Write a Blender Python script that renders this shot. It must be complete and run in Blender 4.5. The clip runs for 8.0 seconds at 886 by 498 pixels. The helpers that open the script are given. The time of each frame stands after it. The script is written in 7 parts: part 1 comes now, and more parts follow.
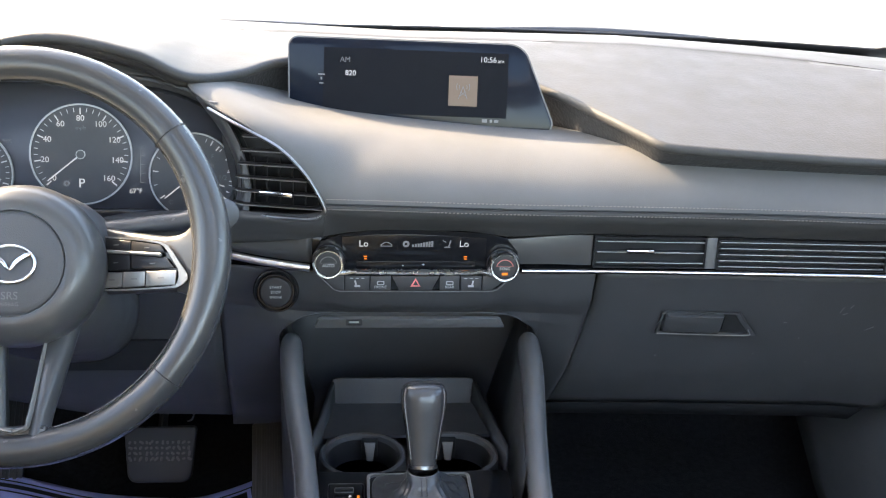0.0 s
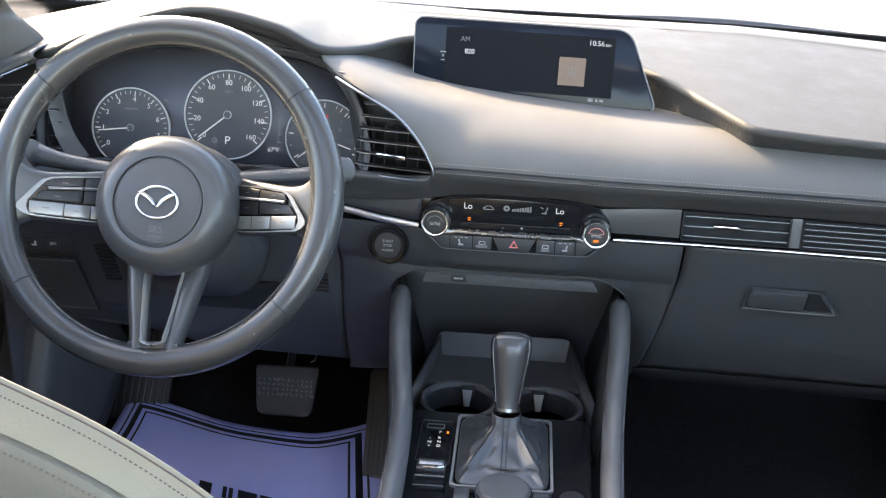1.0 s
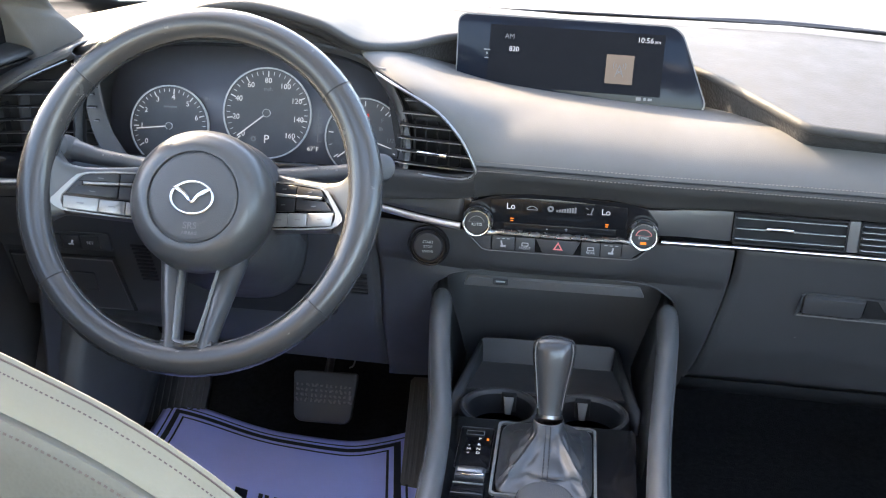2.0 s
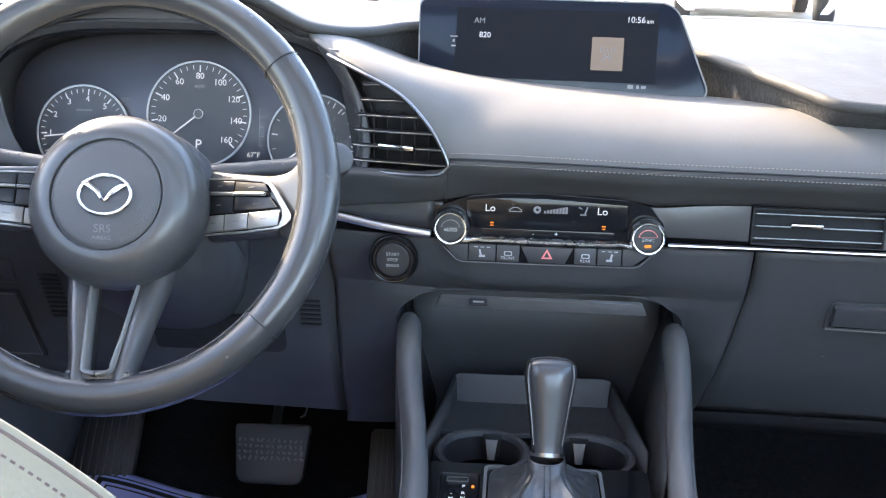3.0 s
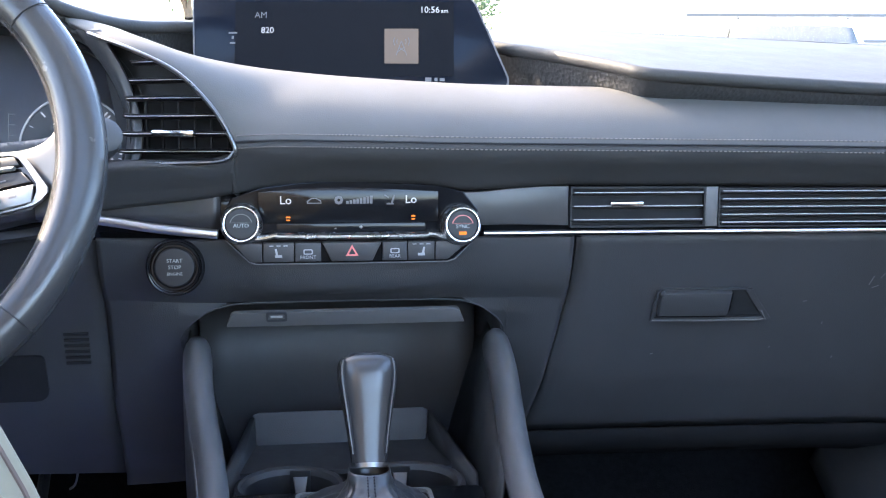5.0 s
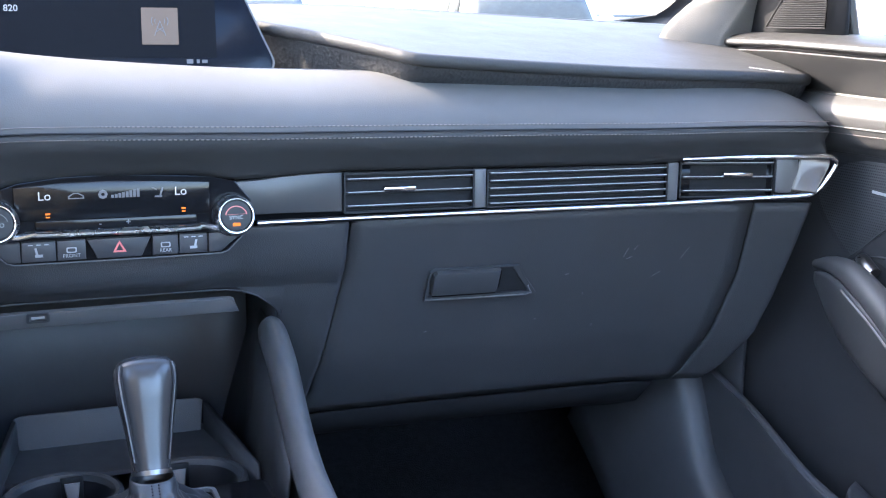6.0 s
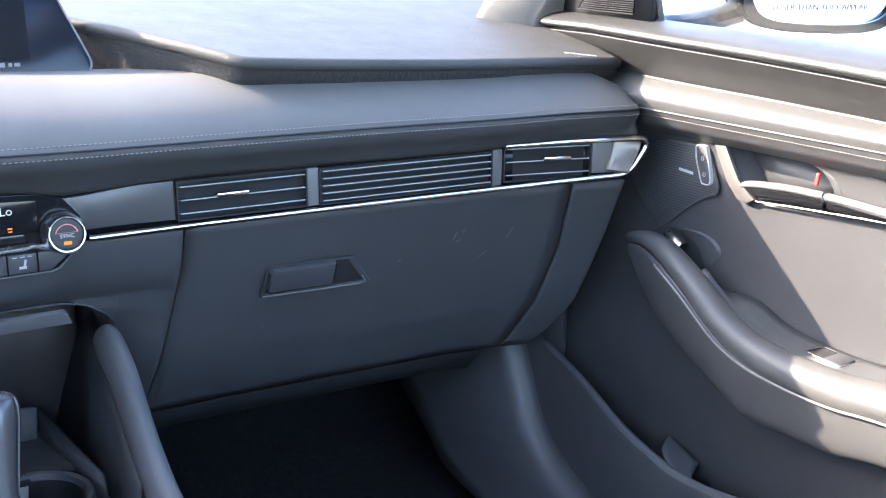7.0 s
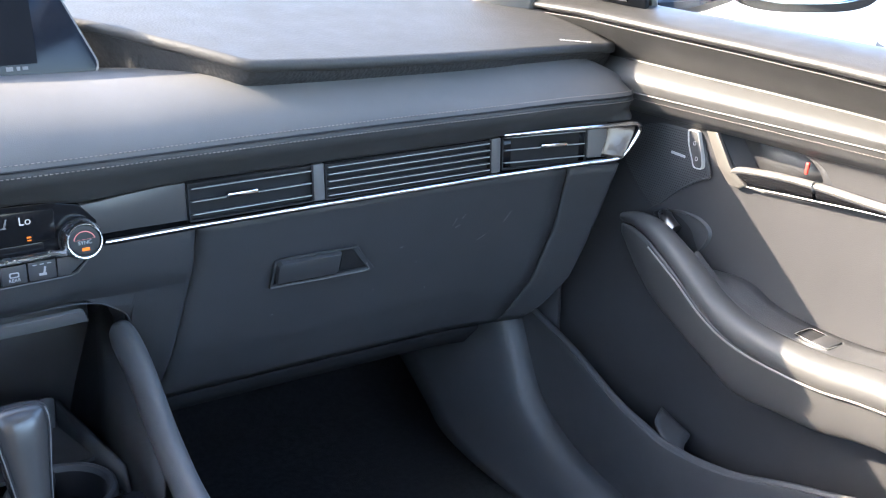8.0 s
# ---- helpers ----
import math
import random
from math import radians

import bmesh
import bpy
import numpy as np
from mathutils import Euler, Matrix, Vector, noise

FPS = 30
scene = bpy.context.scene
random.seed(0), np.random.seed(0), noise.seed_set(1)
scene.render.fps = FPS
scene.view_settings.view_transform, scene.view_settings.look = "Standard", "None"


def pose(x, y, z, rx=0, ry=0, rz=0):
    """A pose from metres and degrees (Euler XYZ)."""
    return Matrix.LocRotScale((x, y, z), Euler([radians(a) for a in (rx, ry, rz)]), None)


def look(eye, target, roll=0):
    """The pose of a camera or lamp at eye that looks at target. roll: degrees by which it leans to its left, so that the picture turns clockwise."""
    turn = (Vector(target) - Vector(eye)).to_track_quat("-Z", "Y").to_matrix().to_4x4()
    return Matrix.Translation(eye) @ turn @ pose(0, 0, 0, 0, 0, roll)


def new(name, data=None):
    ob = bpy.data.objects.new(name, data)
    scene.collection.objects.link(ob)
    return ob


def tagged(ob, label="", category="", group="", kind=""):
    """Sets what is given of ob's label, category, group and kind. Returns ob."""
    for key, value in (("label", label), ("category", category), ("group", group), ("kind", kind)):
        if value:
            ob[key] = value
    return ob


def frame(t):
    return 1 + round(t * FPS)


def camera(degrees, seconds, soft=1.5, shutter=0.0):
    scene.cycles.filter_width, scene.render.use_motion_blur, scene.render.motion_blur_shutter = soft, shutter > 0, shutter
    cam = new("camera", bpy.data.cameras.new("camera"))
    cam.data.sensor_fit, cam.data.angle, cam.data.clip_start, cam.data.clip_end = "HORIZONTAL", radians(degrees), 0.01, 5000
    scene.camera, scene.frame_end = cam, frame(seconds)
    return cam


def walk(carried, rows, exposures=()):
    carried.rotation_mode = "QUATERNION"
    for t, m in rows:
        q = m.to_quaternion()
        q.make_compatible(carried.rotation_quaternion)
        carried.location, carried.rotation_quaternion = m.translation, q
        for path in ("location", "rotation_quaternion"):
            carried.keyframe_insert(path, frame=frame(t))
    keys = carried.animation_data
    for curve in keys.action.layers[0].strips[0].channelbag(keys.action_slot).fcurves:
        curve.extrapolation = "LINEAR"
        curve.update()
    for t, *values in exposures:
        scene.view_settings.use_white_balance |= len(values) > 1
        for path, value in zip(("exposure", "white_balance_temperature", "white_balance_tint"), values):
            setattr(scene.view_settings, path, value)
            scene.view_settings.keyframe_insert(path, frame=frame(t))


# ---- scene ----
cam = camera(43.5, 8.0, soft=1.1)
PATH = [
    (0, (-0.0677, -1.1096, 0.8909), (0.0997, 0.7557, 0.1883), 2.03),
    (0.5, (-0.0341, -1.1957, 0.9081), (-0.03, 0.6708, 0.1878), 2.24),
    (1, (0.0008, -1.2285, 0.9053), (-0.1224, 0.6292, 0.1756), 2.24),
    (1.5, (0.0133, -1.2197, 0.8927), (-0.183, 0.6326, 0.1644), 2.03),
    (1.7, (0.0098, -1.2173, 0.8826), (-0.1985, 0.6393, 0.1669), 1.83),
    (2.8, (-0.0228, -1.0778, 0.7954), (-0.1913, 0.8105, 0.1561), 1.40),
    (3, (-0.0367, -1.0379, 0.7389), (-0.1496, 0.8794, 0.1796), 1.28),
    (3.5, (-0.0431, -0.9756, 0.6476), (-0.088, 0.9715, 0.1918), 0.75),
    (4, (-0.0466, -0.9539, 0.6125), (-0.0084, 1.0121, 0.2516), 0.63),
    (4.2, (-0.0488, -0.9497, 0.6004), (0.0303, 1.0201, 0.2629), 0.63),
    (5.3, (-0.0613, -0.9503, 0.5829), (0.3458, 0.9839, 0.282), 0.38),
    (5.5, (-0.0711, -0.9473, 0.5836), (0.4384, 0.9601, 0.2652), 0.56),
    (6, (-0.079, -0.9345, 0.6173), (0.6427, 0.8886, 0.2233), 0.70),
    (6.5, (-0.0851, -0.932, 0.6572), (0.8053, 0.7972, 0.1889), 0.44),
    (7, (-0.105, -0.925, 0.7005), (0.9118, 0.7067, 0.1506), 0.57),
    (7.5, (-0.1163, -0.9169, 0.7311), (0.9427, 0.6614, 0.1077), 0.56),
    (8, (-0.136, -0.92, 0.7694), (0.9, 0.6519, 0.0932), 0.19),
]
walk(cam, [(t, look(eye, target, roll)) for t, eye, target, roll in PATH],
     [(0.0, 4.3, 7050, 12), (1.5, 4.35, 6950, 13), (3.5, 4.6, 6450, 14), (5.5, 4.4, 5850, 15), (6.5, 4.6, 5500, 15), (7.0, 4.5, 5700, 14), (8.0, 4.3, 5900, 12)])

# ---- light ----
SUN_AZ, SUN_EL = 50.5, 30.2      # degrees to the left of straight ahead, above the horizon
world = bpy.data.worlds.new("sky")
scene.world = world
world.use_nodes = True
wn = world.node_tree.nodes
sky = wn.new("ShaderNodeTexSky")
sky.sky_type = "NISHITA"
sky.sun_disc = False
sky.dust_density = 2.5
sky.ozone_density = 0.8
sky.sun_elevation = radians(SUN_EL)
sky.sun_rotation = radians(-SUN_AZ)
world.node_tree.links.new(sky.outputs[0], wn["Background"].inputs[0])
wn["Background"].inputs[1].default_value = 0.15
sun = new("sun", bpy.data.lights.new("sun", "SUN"))
sun.data.energy = 2.05
sun.data.angle = radians(0.5)
sun.data.color = (1.0, 0.82, 0.58)
sun_dir = Vector((-math.sin(radians(SUN_AZ)) * math.cos(radians(SUN_EL)), math.cos(radians(SUN_AZ)) * math.cos(radians(SUN_EL)), math.sin(radians(SUN_EL))))
sun.matrix_world = look(sun_dir * 50, (0, 0, 0))


# ---- materials ----
def mat(name, colour, rough=0.5, metal=0.0, vary=0.12, scale=8.0, bump=0.0, bscale=400.0, coat=0.0, spec=0.5, rvary=0.1, btype="noise", sheen=0.0):
    m = bpy.data.materials.new(name)
    m.use_nodes = True
    nt = m.node_tree
    b = nt.nodes["Principled BSDF"]
    b.inputs["Metallic"].default_value = metal
    b.inputs["Coat Weight"].default_value = coat
    b.inputs["Specular IOR Level"].default_value = spec
    b.inputs["Sheen Weight"].default_value = sheen
    co = nt.nodes.new("ShaderNodeTexCoord")
    n = nt.nodes.new("ShaderNodeTexNoise")
    n.inputs["Scale"].default_value = scale
    n.inputs["Detail"].default_value = 8
    n.inputs["Roughness"].default_value = 0.65
    nt.links.new(co.outputs["Object"], n.inputs["Vector"])
    r = nt.nodes.new("ShaderNodeValToRGB")
    r.color_ramp.elements[0].position, r.color_ramp.elements[1].position = 0.3, 0.7
    r.color_ramp.elements[0].color = (*[c * (1 - vary) for c in colour], 1)
    r.color_ramp.elements[1].color = (*[min(1, c * (1 + vary)) for c in colour], 1)
    nt.links.new(n.outputs[0], r.inputs[0])
    nt.links.new(r.outputs[0], b.inputs["Base Color"])
    mr = nt.nodes.new("ShaderNodeMapRange")
    mr.inputs[3].default_value, mr.inputs[4].default_value = max(0.02, rough - rvary), min(1, rough + rvary)
    n2 = nt.nodes.new("ShaderNodeTexNoise")
    n2.inputs["Scale"].default_value = scale * 7
    n2.inputs["Detail"].default_value = 5
    nt.links.new(co.outputs["Object"], n2.inputs["Vector"])
    nt.links.new(n2.outputs[0], mr.inputs[0])
    nt.links.new(mr.outputs[0], b.inputs["Roughness"])
    if bump:
        if btype == "grain":
            t = nt.nodes.new("ShaderNodeTexVoronoi")
            t.feature = "F1"
        else:
            t = nt.nodes.new("ShaderNodeTexNoise")
            t.inputs["Detail"].default_value = 4
        t.inputs["Scale"].default_value = bscale
        nt.links.new(co.outputs["Object"], t.inputs["Vector"])
        bp = nt.nodes.new("ShaderNodeBump")
        bp.inputs["Strength"].default_value = bump
        bp.inputs["Distance"].default_value = 0.0006
        nt.links.new(t.outputs[0], bp.inputs["Height"])
        nt.links.new(bp.outputs[0], b.inputs["Normal"])
    return m


def glow(name, colour, strength):
    m = mat(name, [c * 0.25 for c in colour], 0.6, vary=0.0, spec=0.1)
    b = m.node_tree.nodes["Principled BSDF"]
    b.inputs["Emission Color"].default_value = (*colour, 1)
    b.inputs["Emission Strength"].default_value = strength
    return m


def clear(name, colour=(1, 1, 1), rough=0.0):
    m = bpy.data.materials.new(name)
    m.use_nodes = True
    nt = m.node_tree
    nt.nodes.remove(nt.nodes["Principled BSDF"])
    tr = nt.nodes.new("ShaderNodeBsdfTransparent")
    tr.inputs[0].default_value = (*colour, 1)
    gl = nt.nodes.new("ShaderNodeBsdfGlossy")
    gl.inputs["Roughness"].default_value = rough
    fr = nt.nodes.new("ShaderNodeFresnel")
    fr.inputs[0].default_value = 1.45
    mx = nt.nodes.new("ShaderNodeMixShader")
    nt.links.new(fr.outputs[0], mx.inputs[0])
    nt.links.new(tr.outputs[0], mx.inputs[1])
    nt.links.new(gl.outputs[0], mx.inputs[2])
    nt.links.new(mx.outputs[0], nt.nodes["Material Output"].inputs[0])
    return m


SOFT = mat("soft_black_plastic", (0.042, 0.042, 0.0435), 0.5, bump=0.22, bscale=900, btype="grain", scale=5, spec=0.4)
GRAIN = mat("grained_dash_skin", (0.032, 0.031, 0.030), 0.6, bump=0.28, bscale=330, btype="grain", scale=4, spec=0.28)
CREASED = mat("creased_dash_skin", (0.022, 0.0215, 0.0215), 0.48, bump=1.0, bscale=270, btype="grain", scale=4, spec=0.45)
BELT = mat("grained_belt_skin", (0.020, 0.0195, 0.019), 0.5, bump=0.35, bscale=420, scale=4, spec=0.35)
RAIL = mat("console_leather", (0.085, 0.085, 0.086), 0.33, bump=0.08, bscale=900, btype="grain", spec=0.45)
DOORSKIN = mat("soft_door_skin", (0.032, 0.0313, 0.0322), 0.5, bump=0.08, bscale=900, btype="grain", scale=5, spec=0.25)
RECESS = mat("recess_plastic", (0.042, 0.042, 0.0435), 0.5)
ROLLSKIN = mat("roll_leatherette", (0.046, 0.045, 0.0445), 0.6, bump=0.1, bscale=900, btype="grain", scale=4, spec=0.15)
PACKSILVER = mat("brushed_switch_silver", (0.20, 0.196, 0.188), 0.33, 0.4, vary=0.02, scale=20, rvary=0.02)
KNOBMETAL = mat("polished_knob_metal", (0.62, 0.62, 0.62), 0.27, 1.0, vary=0.03, rvary=0.03)
SATIN = mat("satin_silver_paint", (0.12, 0.117, 0.113), 0.3, 0.0, vary=0.05, scale=30)
HOOD = mat("hood_skin", (0.035, 0.035, 0.036), 0.55, bump=0.2, bscale=900, btype="grain", spec=0.35)
LEATHER = mat("stitched_leatherette", (0.048, 0.047, 0.046), 0.52, bump=0.1, bscale=900, btype="grain", scale=4, spec=0.4)
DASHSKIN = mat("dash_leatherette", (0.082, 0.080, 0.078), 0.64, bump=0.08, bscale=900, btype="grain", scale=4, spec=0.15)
HARD = mat("hard_black_plastic", (0.034, 0.034, 0.036), 0.45, bump=0.2, bscale=1200, scale=6)
GLOSS = mat("piano_black", (0.008, 0.008, 0.009), 0.1, vary=0.05, spec=0.22, rvary=0.04)
KNOB = mat("polished_leather", (0.030, 0.030, 0.031), 0.25, vary=0.03, rvary=0.01)
GREY = mat("satin_grey_trim", (0.10, 0.098, 0.096), 0.4, vary=0.05, scale=20)
CHROME = mat("satin_chrome", (0.58, 0.58, 0.59), 0.16, 1.0, vary=0.04, rvary=0.06)
SILVER = mat("brushed_silver", (0.19, 0.186, 0.182), 0.3, 1.0, vary=0.06, scale=30)
BARMETAL = mat("bright_satin_metal", (0.62, 0.62, 0.62), 0.33, 1.0, vary=0.04, rvary=0.04)
# Near black for seams and thread, and for shade put into openings as colour.
DARK = mat("shade_and_seam_black", (0.006, 0.006, 0.007), 0.8, vary=0.1)
CARPET = mat("black_carpet", (0.011, 0.011, 0.0122), 0.95, vary=0.5, scale=120, bump=1.0, bscale=600, spec=0.15)
VENTBLACK = mat("vent_black_plastic", (0.012, 0.012, 0.0135), 0.42, spec=0.35)
RUBBER = mat("black_rubber", (0.028, 0.028, 0.029), 0.5, bump=0.2)
WHEEL = mat("wheel_leather", (0.032, 0.032, 0.0325), 0.27, bump=0.04, bscale=1100, btype="grain", scale=7, vary=0.03, rvary=0.01)
SPOKE = mat("satin_spoke_plastic", (0.042, 0.042, 0.0425), 0.32, bump=0.04, bscale=1100, btype="grain", vary=0.03, rvary=0.01)
BOOT = mat("boot_leather", (0.034, 0.034, 0.035), 0.29, bump=0.35, bscale=120, vary=0.06, rvary=0.03)
PEDAL = mat("worn_pedal_rubber", (0.11, 0.102, 0.096), 0.5, bump=0.2)
BACKING = mat("gauge_backing", (0.075, 0.076, 0.092), 0.45, vary=0.05)
THREAD = mat("grey_thread", (0.17, 0.155, 0.145), 0.8)
CREAM = mat("cream_leather", (0.155, 0.138, 0.098), 0.55, bump=0.2, bscale=500, btype="grain", vary=0.06)
CREAMTHREAD = mat("brown_thread", (0.075, 0.052, 0.045), 0.8)
# Darker, greyer cream that carries the seat back's shade in its colour.
GREIGE = mat("cream_panel_shade", (0.092, 0.084, 0.066), 0.6, bump=0.3, bscale=420, btype="grain", vary=0.08)
PAPER = mat("lilac_paper", (0.50, 0.52, 0.95), 0.75, vary=0.04, bump=0.3, bscale=60)
INK = mat("black_ink", (0.012, 0.012, 0.02), 0.7)
HEADLINER = mat("grey_headliner", (0.74, 0.72, 0.68), 0.95, bump=0.5, bscale=700)
PILLAR = mat("pillar_fabric", (0.10, 0.094, 0.085), 0.95, bump=0.5, bscale=700, spec=0.05)
# The brown tone puts the polished cap's reflection into its colour.
CAPMETAL = mat("end_cap_brown_reflection", (0.085, 0.072, 0.062), 0.22, 0.5, vary=0.06, scale=45)
TRIMPAINT = mat("warm_satin_trim", (0.075, 0.070, 0.063), 0.36, 0.1, vary=0.06, scale=30)
BRIGHT = mat("bright_edge", (0.42, 0.42, 0.41), 0.3, 0.2, vary=0.04)
COVER = mat("satin_dark_trim", (0.046, 0.0445, 0.0435), 0.34, vary=0.01, scale=20, rvary=0.0)
SCUFF = mat("pale_scuff", (0.15, 0.148, 0.145), 0.8)
# Tweeter mesh black; also puts shade into the panel under the glovebox.
TWEETER = mat("matt_black_mesh_and_shade", (0.014, 0.014, 0.015), 0.85, spec=0.1)
SCREEN = mat("screen_glass", (0.006, 0.008, 0.013), 0.12, vary=0.05, spec=0.15, rvary=0.03)
LCD = glow("lit_screen", (0.009, 0.011, 0.018), 0.012)
WHITE = glow("lit_white_print", (0.9, 0.92, 0.95), 0.03)
DIM = glow("dim_print", (0.3, 0.32, 0.35), 0.022)
PRINT = mat("white_print", (0.33, 0.33, 0.33), 0.6)
SILVERPAINT = mat("silver_trim_paint", (0.13, 0.126, 0.12), 0.32, 0.2, vary=0.04, scale=30)
BOLDPRINT = mat("bold_white_print", (0.75, 0.75, 0.75), 0.6)
DASHTHREAD = mat("dark_thread", (0.15, 0.128, 0.118), 0.8)
FLAG = mat("red_plastic", (0.55, 0.03, 0.02), 0.4)
AMBER = glow("amber_lamp", (1.0, 0.26, 0.03), 0.055)
RED = glow("red_lamp", (0.9, 0.05, 0.03), 0.06)
PINK = mat("red_print", (0.7, 0.18, 0.16), 0.5)
TILE = glow("album_tile", (0.30, 0.24, 0.195), 0.022)
GAUGE = mat("gauge_face", (0.03, 0.031, 0.036), 0.5)
FRIT = mat("black_frit", (0.01, 0.01, 0.01), 0.4)
GLASS = clear("window_glass", (0.66, 0.68, 0.67))
MIRROR = mat("mirror_glass", (0.8, 0.85, 0.87), 0.02, 1.0, vary=0.0, rvary=0.0)
CARWHITE = mat("white_car_paint", (0.75, 0.75, 0.74), 0.25, vary=0.03, coat=0.6)
CARGREY = mat("grey_car_paint", (0.2, 0.21, 0.22), 0.3, coat=0.6)
CARGLASS = mat("car_window", (0.09, 0.09, 0.082), 0.25, spec=0.15)
ASPHALT = mat("sunlit_concrete", (0.32, 0.31, 0.29), 0.9, vary=0.25, scale=1.5, bump=0.6, bscale=80)
SIDING = mat("white_metal_siding", (0.7, 0.68, 0.64), 0.6)
TAN = mat("tan_wall", (0.5, 0.36, 0.18), 0.8)
LEAF = mat("leaves", (0.07, 0.11, 0.03), 0.7, vary=0.5, scale=30)
BARK = mat("bark", (0.12, 0.09, 0.06), 0.9, bump=1.0, bscale=60)


# ---- shape helpers ----
def lerp(xs, ys, x):
    return float(np.interp(x, xs, ys))


def smooth(pts, n):
    """n points on a Catmull-Rom curve through pts."""
    p = [Vector(q) for q in pts]
    p = [2 * p[0] - p[1]] + p + [2 * p[-1] - p[-2]]
    out = []
    m = len(p) - 3
    for k in range(n):
        u = k / (n - 1) * m
        i = min(int(u), m - 1)
        f = u - i
        a, b, c, d = p[i:i + 4]
        out.append(0.5 * (2 * b + (c - a) * f + (2 * a - 5 * b + 4 * c - d) * f * f + (3 * b - a - 3 * c + d) * f ** 3))
    return out


CABIN = Vector((0, -0.75, 0.62))    # open sheets turn their face to this place and thicken away from it


def thing(name, label, category, at=(0, 0, 0), group="", kind=""):
    ob = new(name)
    ob.location = at
    ob.empty_display_size = 0.05
    return tagged(ob, label, category, group, kind)


def part(name, bm, material, parent=None, label="", smoothed=True, solid=0.0, bevel=0.0):
    """Links a bmesh, given in world places, as one mesh object."""
    me = bpy.data.meshes.new(name)
    bmesh.ops.recalc_face_normals(bm, faces=bm.faces)
    if (solid or material is GLASS) and sum((f.normal.dot(CABIN - f.calc_center_median()) * f.calc_area() for f in bm.faces)) < 0:
        bmesh.ops.reverse_faces(bm, faces=bm.faces)
    bm.to_mesh(me)
    bm.free()
    me.materials.append(material)
    if smoothed:
        me.shade_smooth()
        me.set_sharp_from_angle(angle=radians(38))
    ob = new(name, me)
    if solid:
        s = ob.modifiers.new("thick", "SOLIDIFY")
        s.thickness, s.offset = abs(solid), -1
    if bevel:
        s = ob.modifiers.new("edge", "BEVEL")
        s.width, s.segments, s.limit_method = bevel, 2, "ANGLE"
    if parent is not None:
        ob.parent = parent
        m = parent.matrix_basis if parent.parent is None else Matrix.Identity(4)
        ob.matrix_parent_inverse = m.inverted()
    if label:
        tagged(ob, label)
    return ob


def grid(sections, closed=False, caps=False):
    """A surface through rows of points of equal length."""
    bm = bmesh.new()
    rows = [[bm.verts.new(p) for p in s] for s in sections]
    n = len(rows[0])
    for a, b in zip(rows, rows[1:]):
        for i in range(n if closed else n - 1):
            j = (i + 1) % n
            bm.faces.new((a[i], a[j], b[j], b[i]))
    if caps:
        bm.faces.new(rows[0])
        bm.faces.new(rows[-1])
    return bm


def loft(keys, nu, nv):
    """A smooth surface through a few key profiles, each a list of points of equal count."""
    prof = [smooth(k, nv) for k in keys]
    cols = [smooth([p[i] for p in prof], nu) for i in range(nv)]
    return grid([[c[k] for c in cols] for k in range(nu)])


def tube(pts, rx, ry=None, n=12, steps=None, up=(0, 0, 1), caps=True):
    """A rounded bar along pts; rx, ry: half width and half height, numbers or lists along the way."""
    path = smooth(pts, steps) if steps else [Vector(p) for p in pts]
    m = len(path)

    def val(r, k):
        if isinstance(r, (int, float)):
            return r
        u = k / (m - 1) * (len(r) - 1)
        i = min(int(u), len(r) - 2)
        return r[i] + (r[i + 1] - r[i]) * (u - i)
    ry = rx if ry is None else ry
    secs = []
    for k, p in enumerate(path):
        d = (path[min(k + 1, m - 1)] - path[max(k - 1, 0)]).normalized()
        side = d.cross(Vector(up)).normalized()
        top = side.cross(d)
        secs.append([p + side * math.cos(a) * val(rx, k) + top * math.sin(a) * val(ry, k) for a in [2 * math.pi * i / n for i in range(n)]])
    return grid(secs, closed=True, caps=caps)


def box(sx, sy, sz, m=None, bevel=0.0, seg=2):
    bm = bmesh.new()
    bmesh.ops.create_cube(bm, size=1)
    bmesh.ops.scale(bm, vec=(sx, sy, sz), verts=bm.verts)
    if bevel:
        bmesh.ops.bevel(bm, geom=bm.edges[:], offset=bevel, segments=seg, profile=0.5, affect="EDGES")
    if m is not None:
        bmesh.ops.transform(bm, matrix=m, verts=bm.verts)
    return bm


def plate(outline, depth, m=None, bevel=0.0):
    """A flat outline (x, y) made depth thick along +z."""
    bm = bmesh.new()
    f = bm.faces.new([bm.verts.new((*p, 0)) for p in outline])
    e = bmesh.ops.extrude_face_region(bm, geom=[f])
    bmesh.ops.translate(bm, vec=(0, 0, depth), verts=[v for v in e["geom"] if isinstance(v, bmesh.types.BMVert)])
    if bevel:
        bmesh.ops.recalc_face_normals(bm, faces=bm.faces)
        top = [ed for ed in bm.edges if all(abs(v.co.z - depth) < 1e-7 for v in ed.verts)]
        bmesh.ops.bevel(bm, geom=top, offset=bevel, segments=2, profile=0.5, affect="EDGES")
    if m is not None:
        bmesh.ops.transform(bm, matrix=m, verts=bm.verts)
    return bm


def lathe(profile, m=None, n=40, caps=True):
    """A turned shape: (radius, height) points about local z."""
    secs = [[Vector((r * math.cos(a), r * math.sin(a), h)) for a in [2 * math.pi * i / n for i in range(n)]] for r, h in profile]
    bm = grid(secs, closed=True, caps=caps)
    if m is not None:
        bmesh.ops.transform(bm, matrix=m, verts=bm.verts)
    return bm


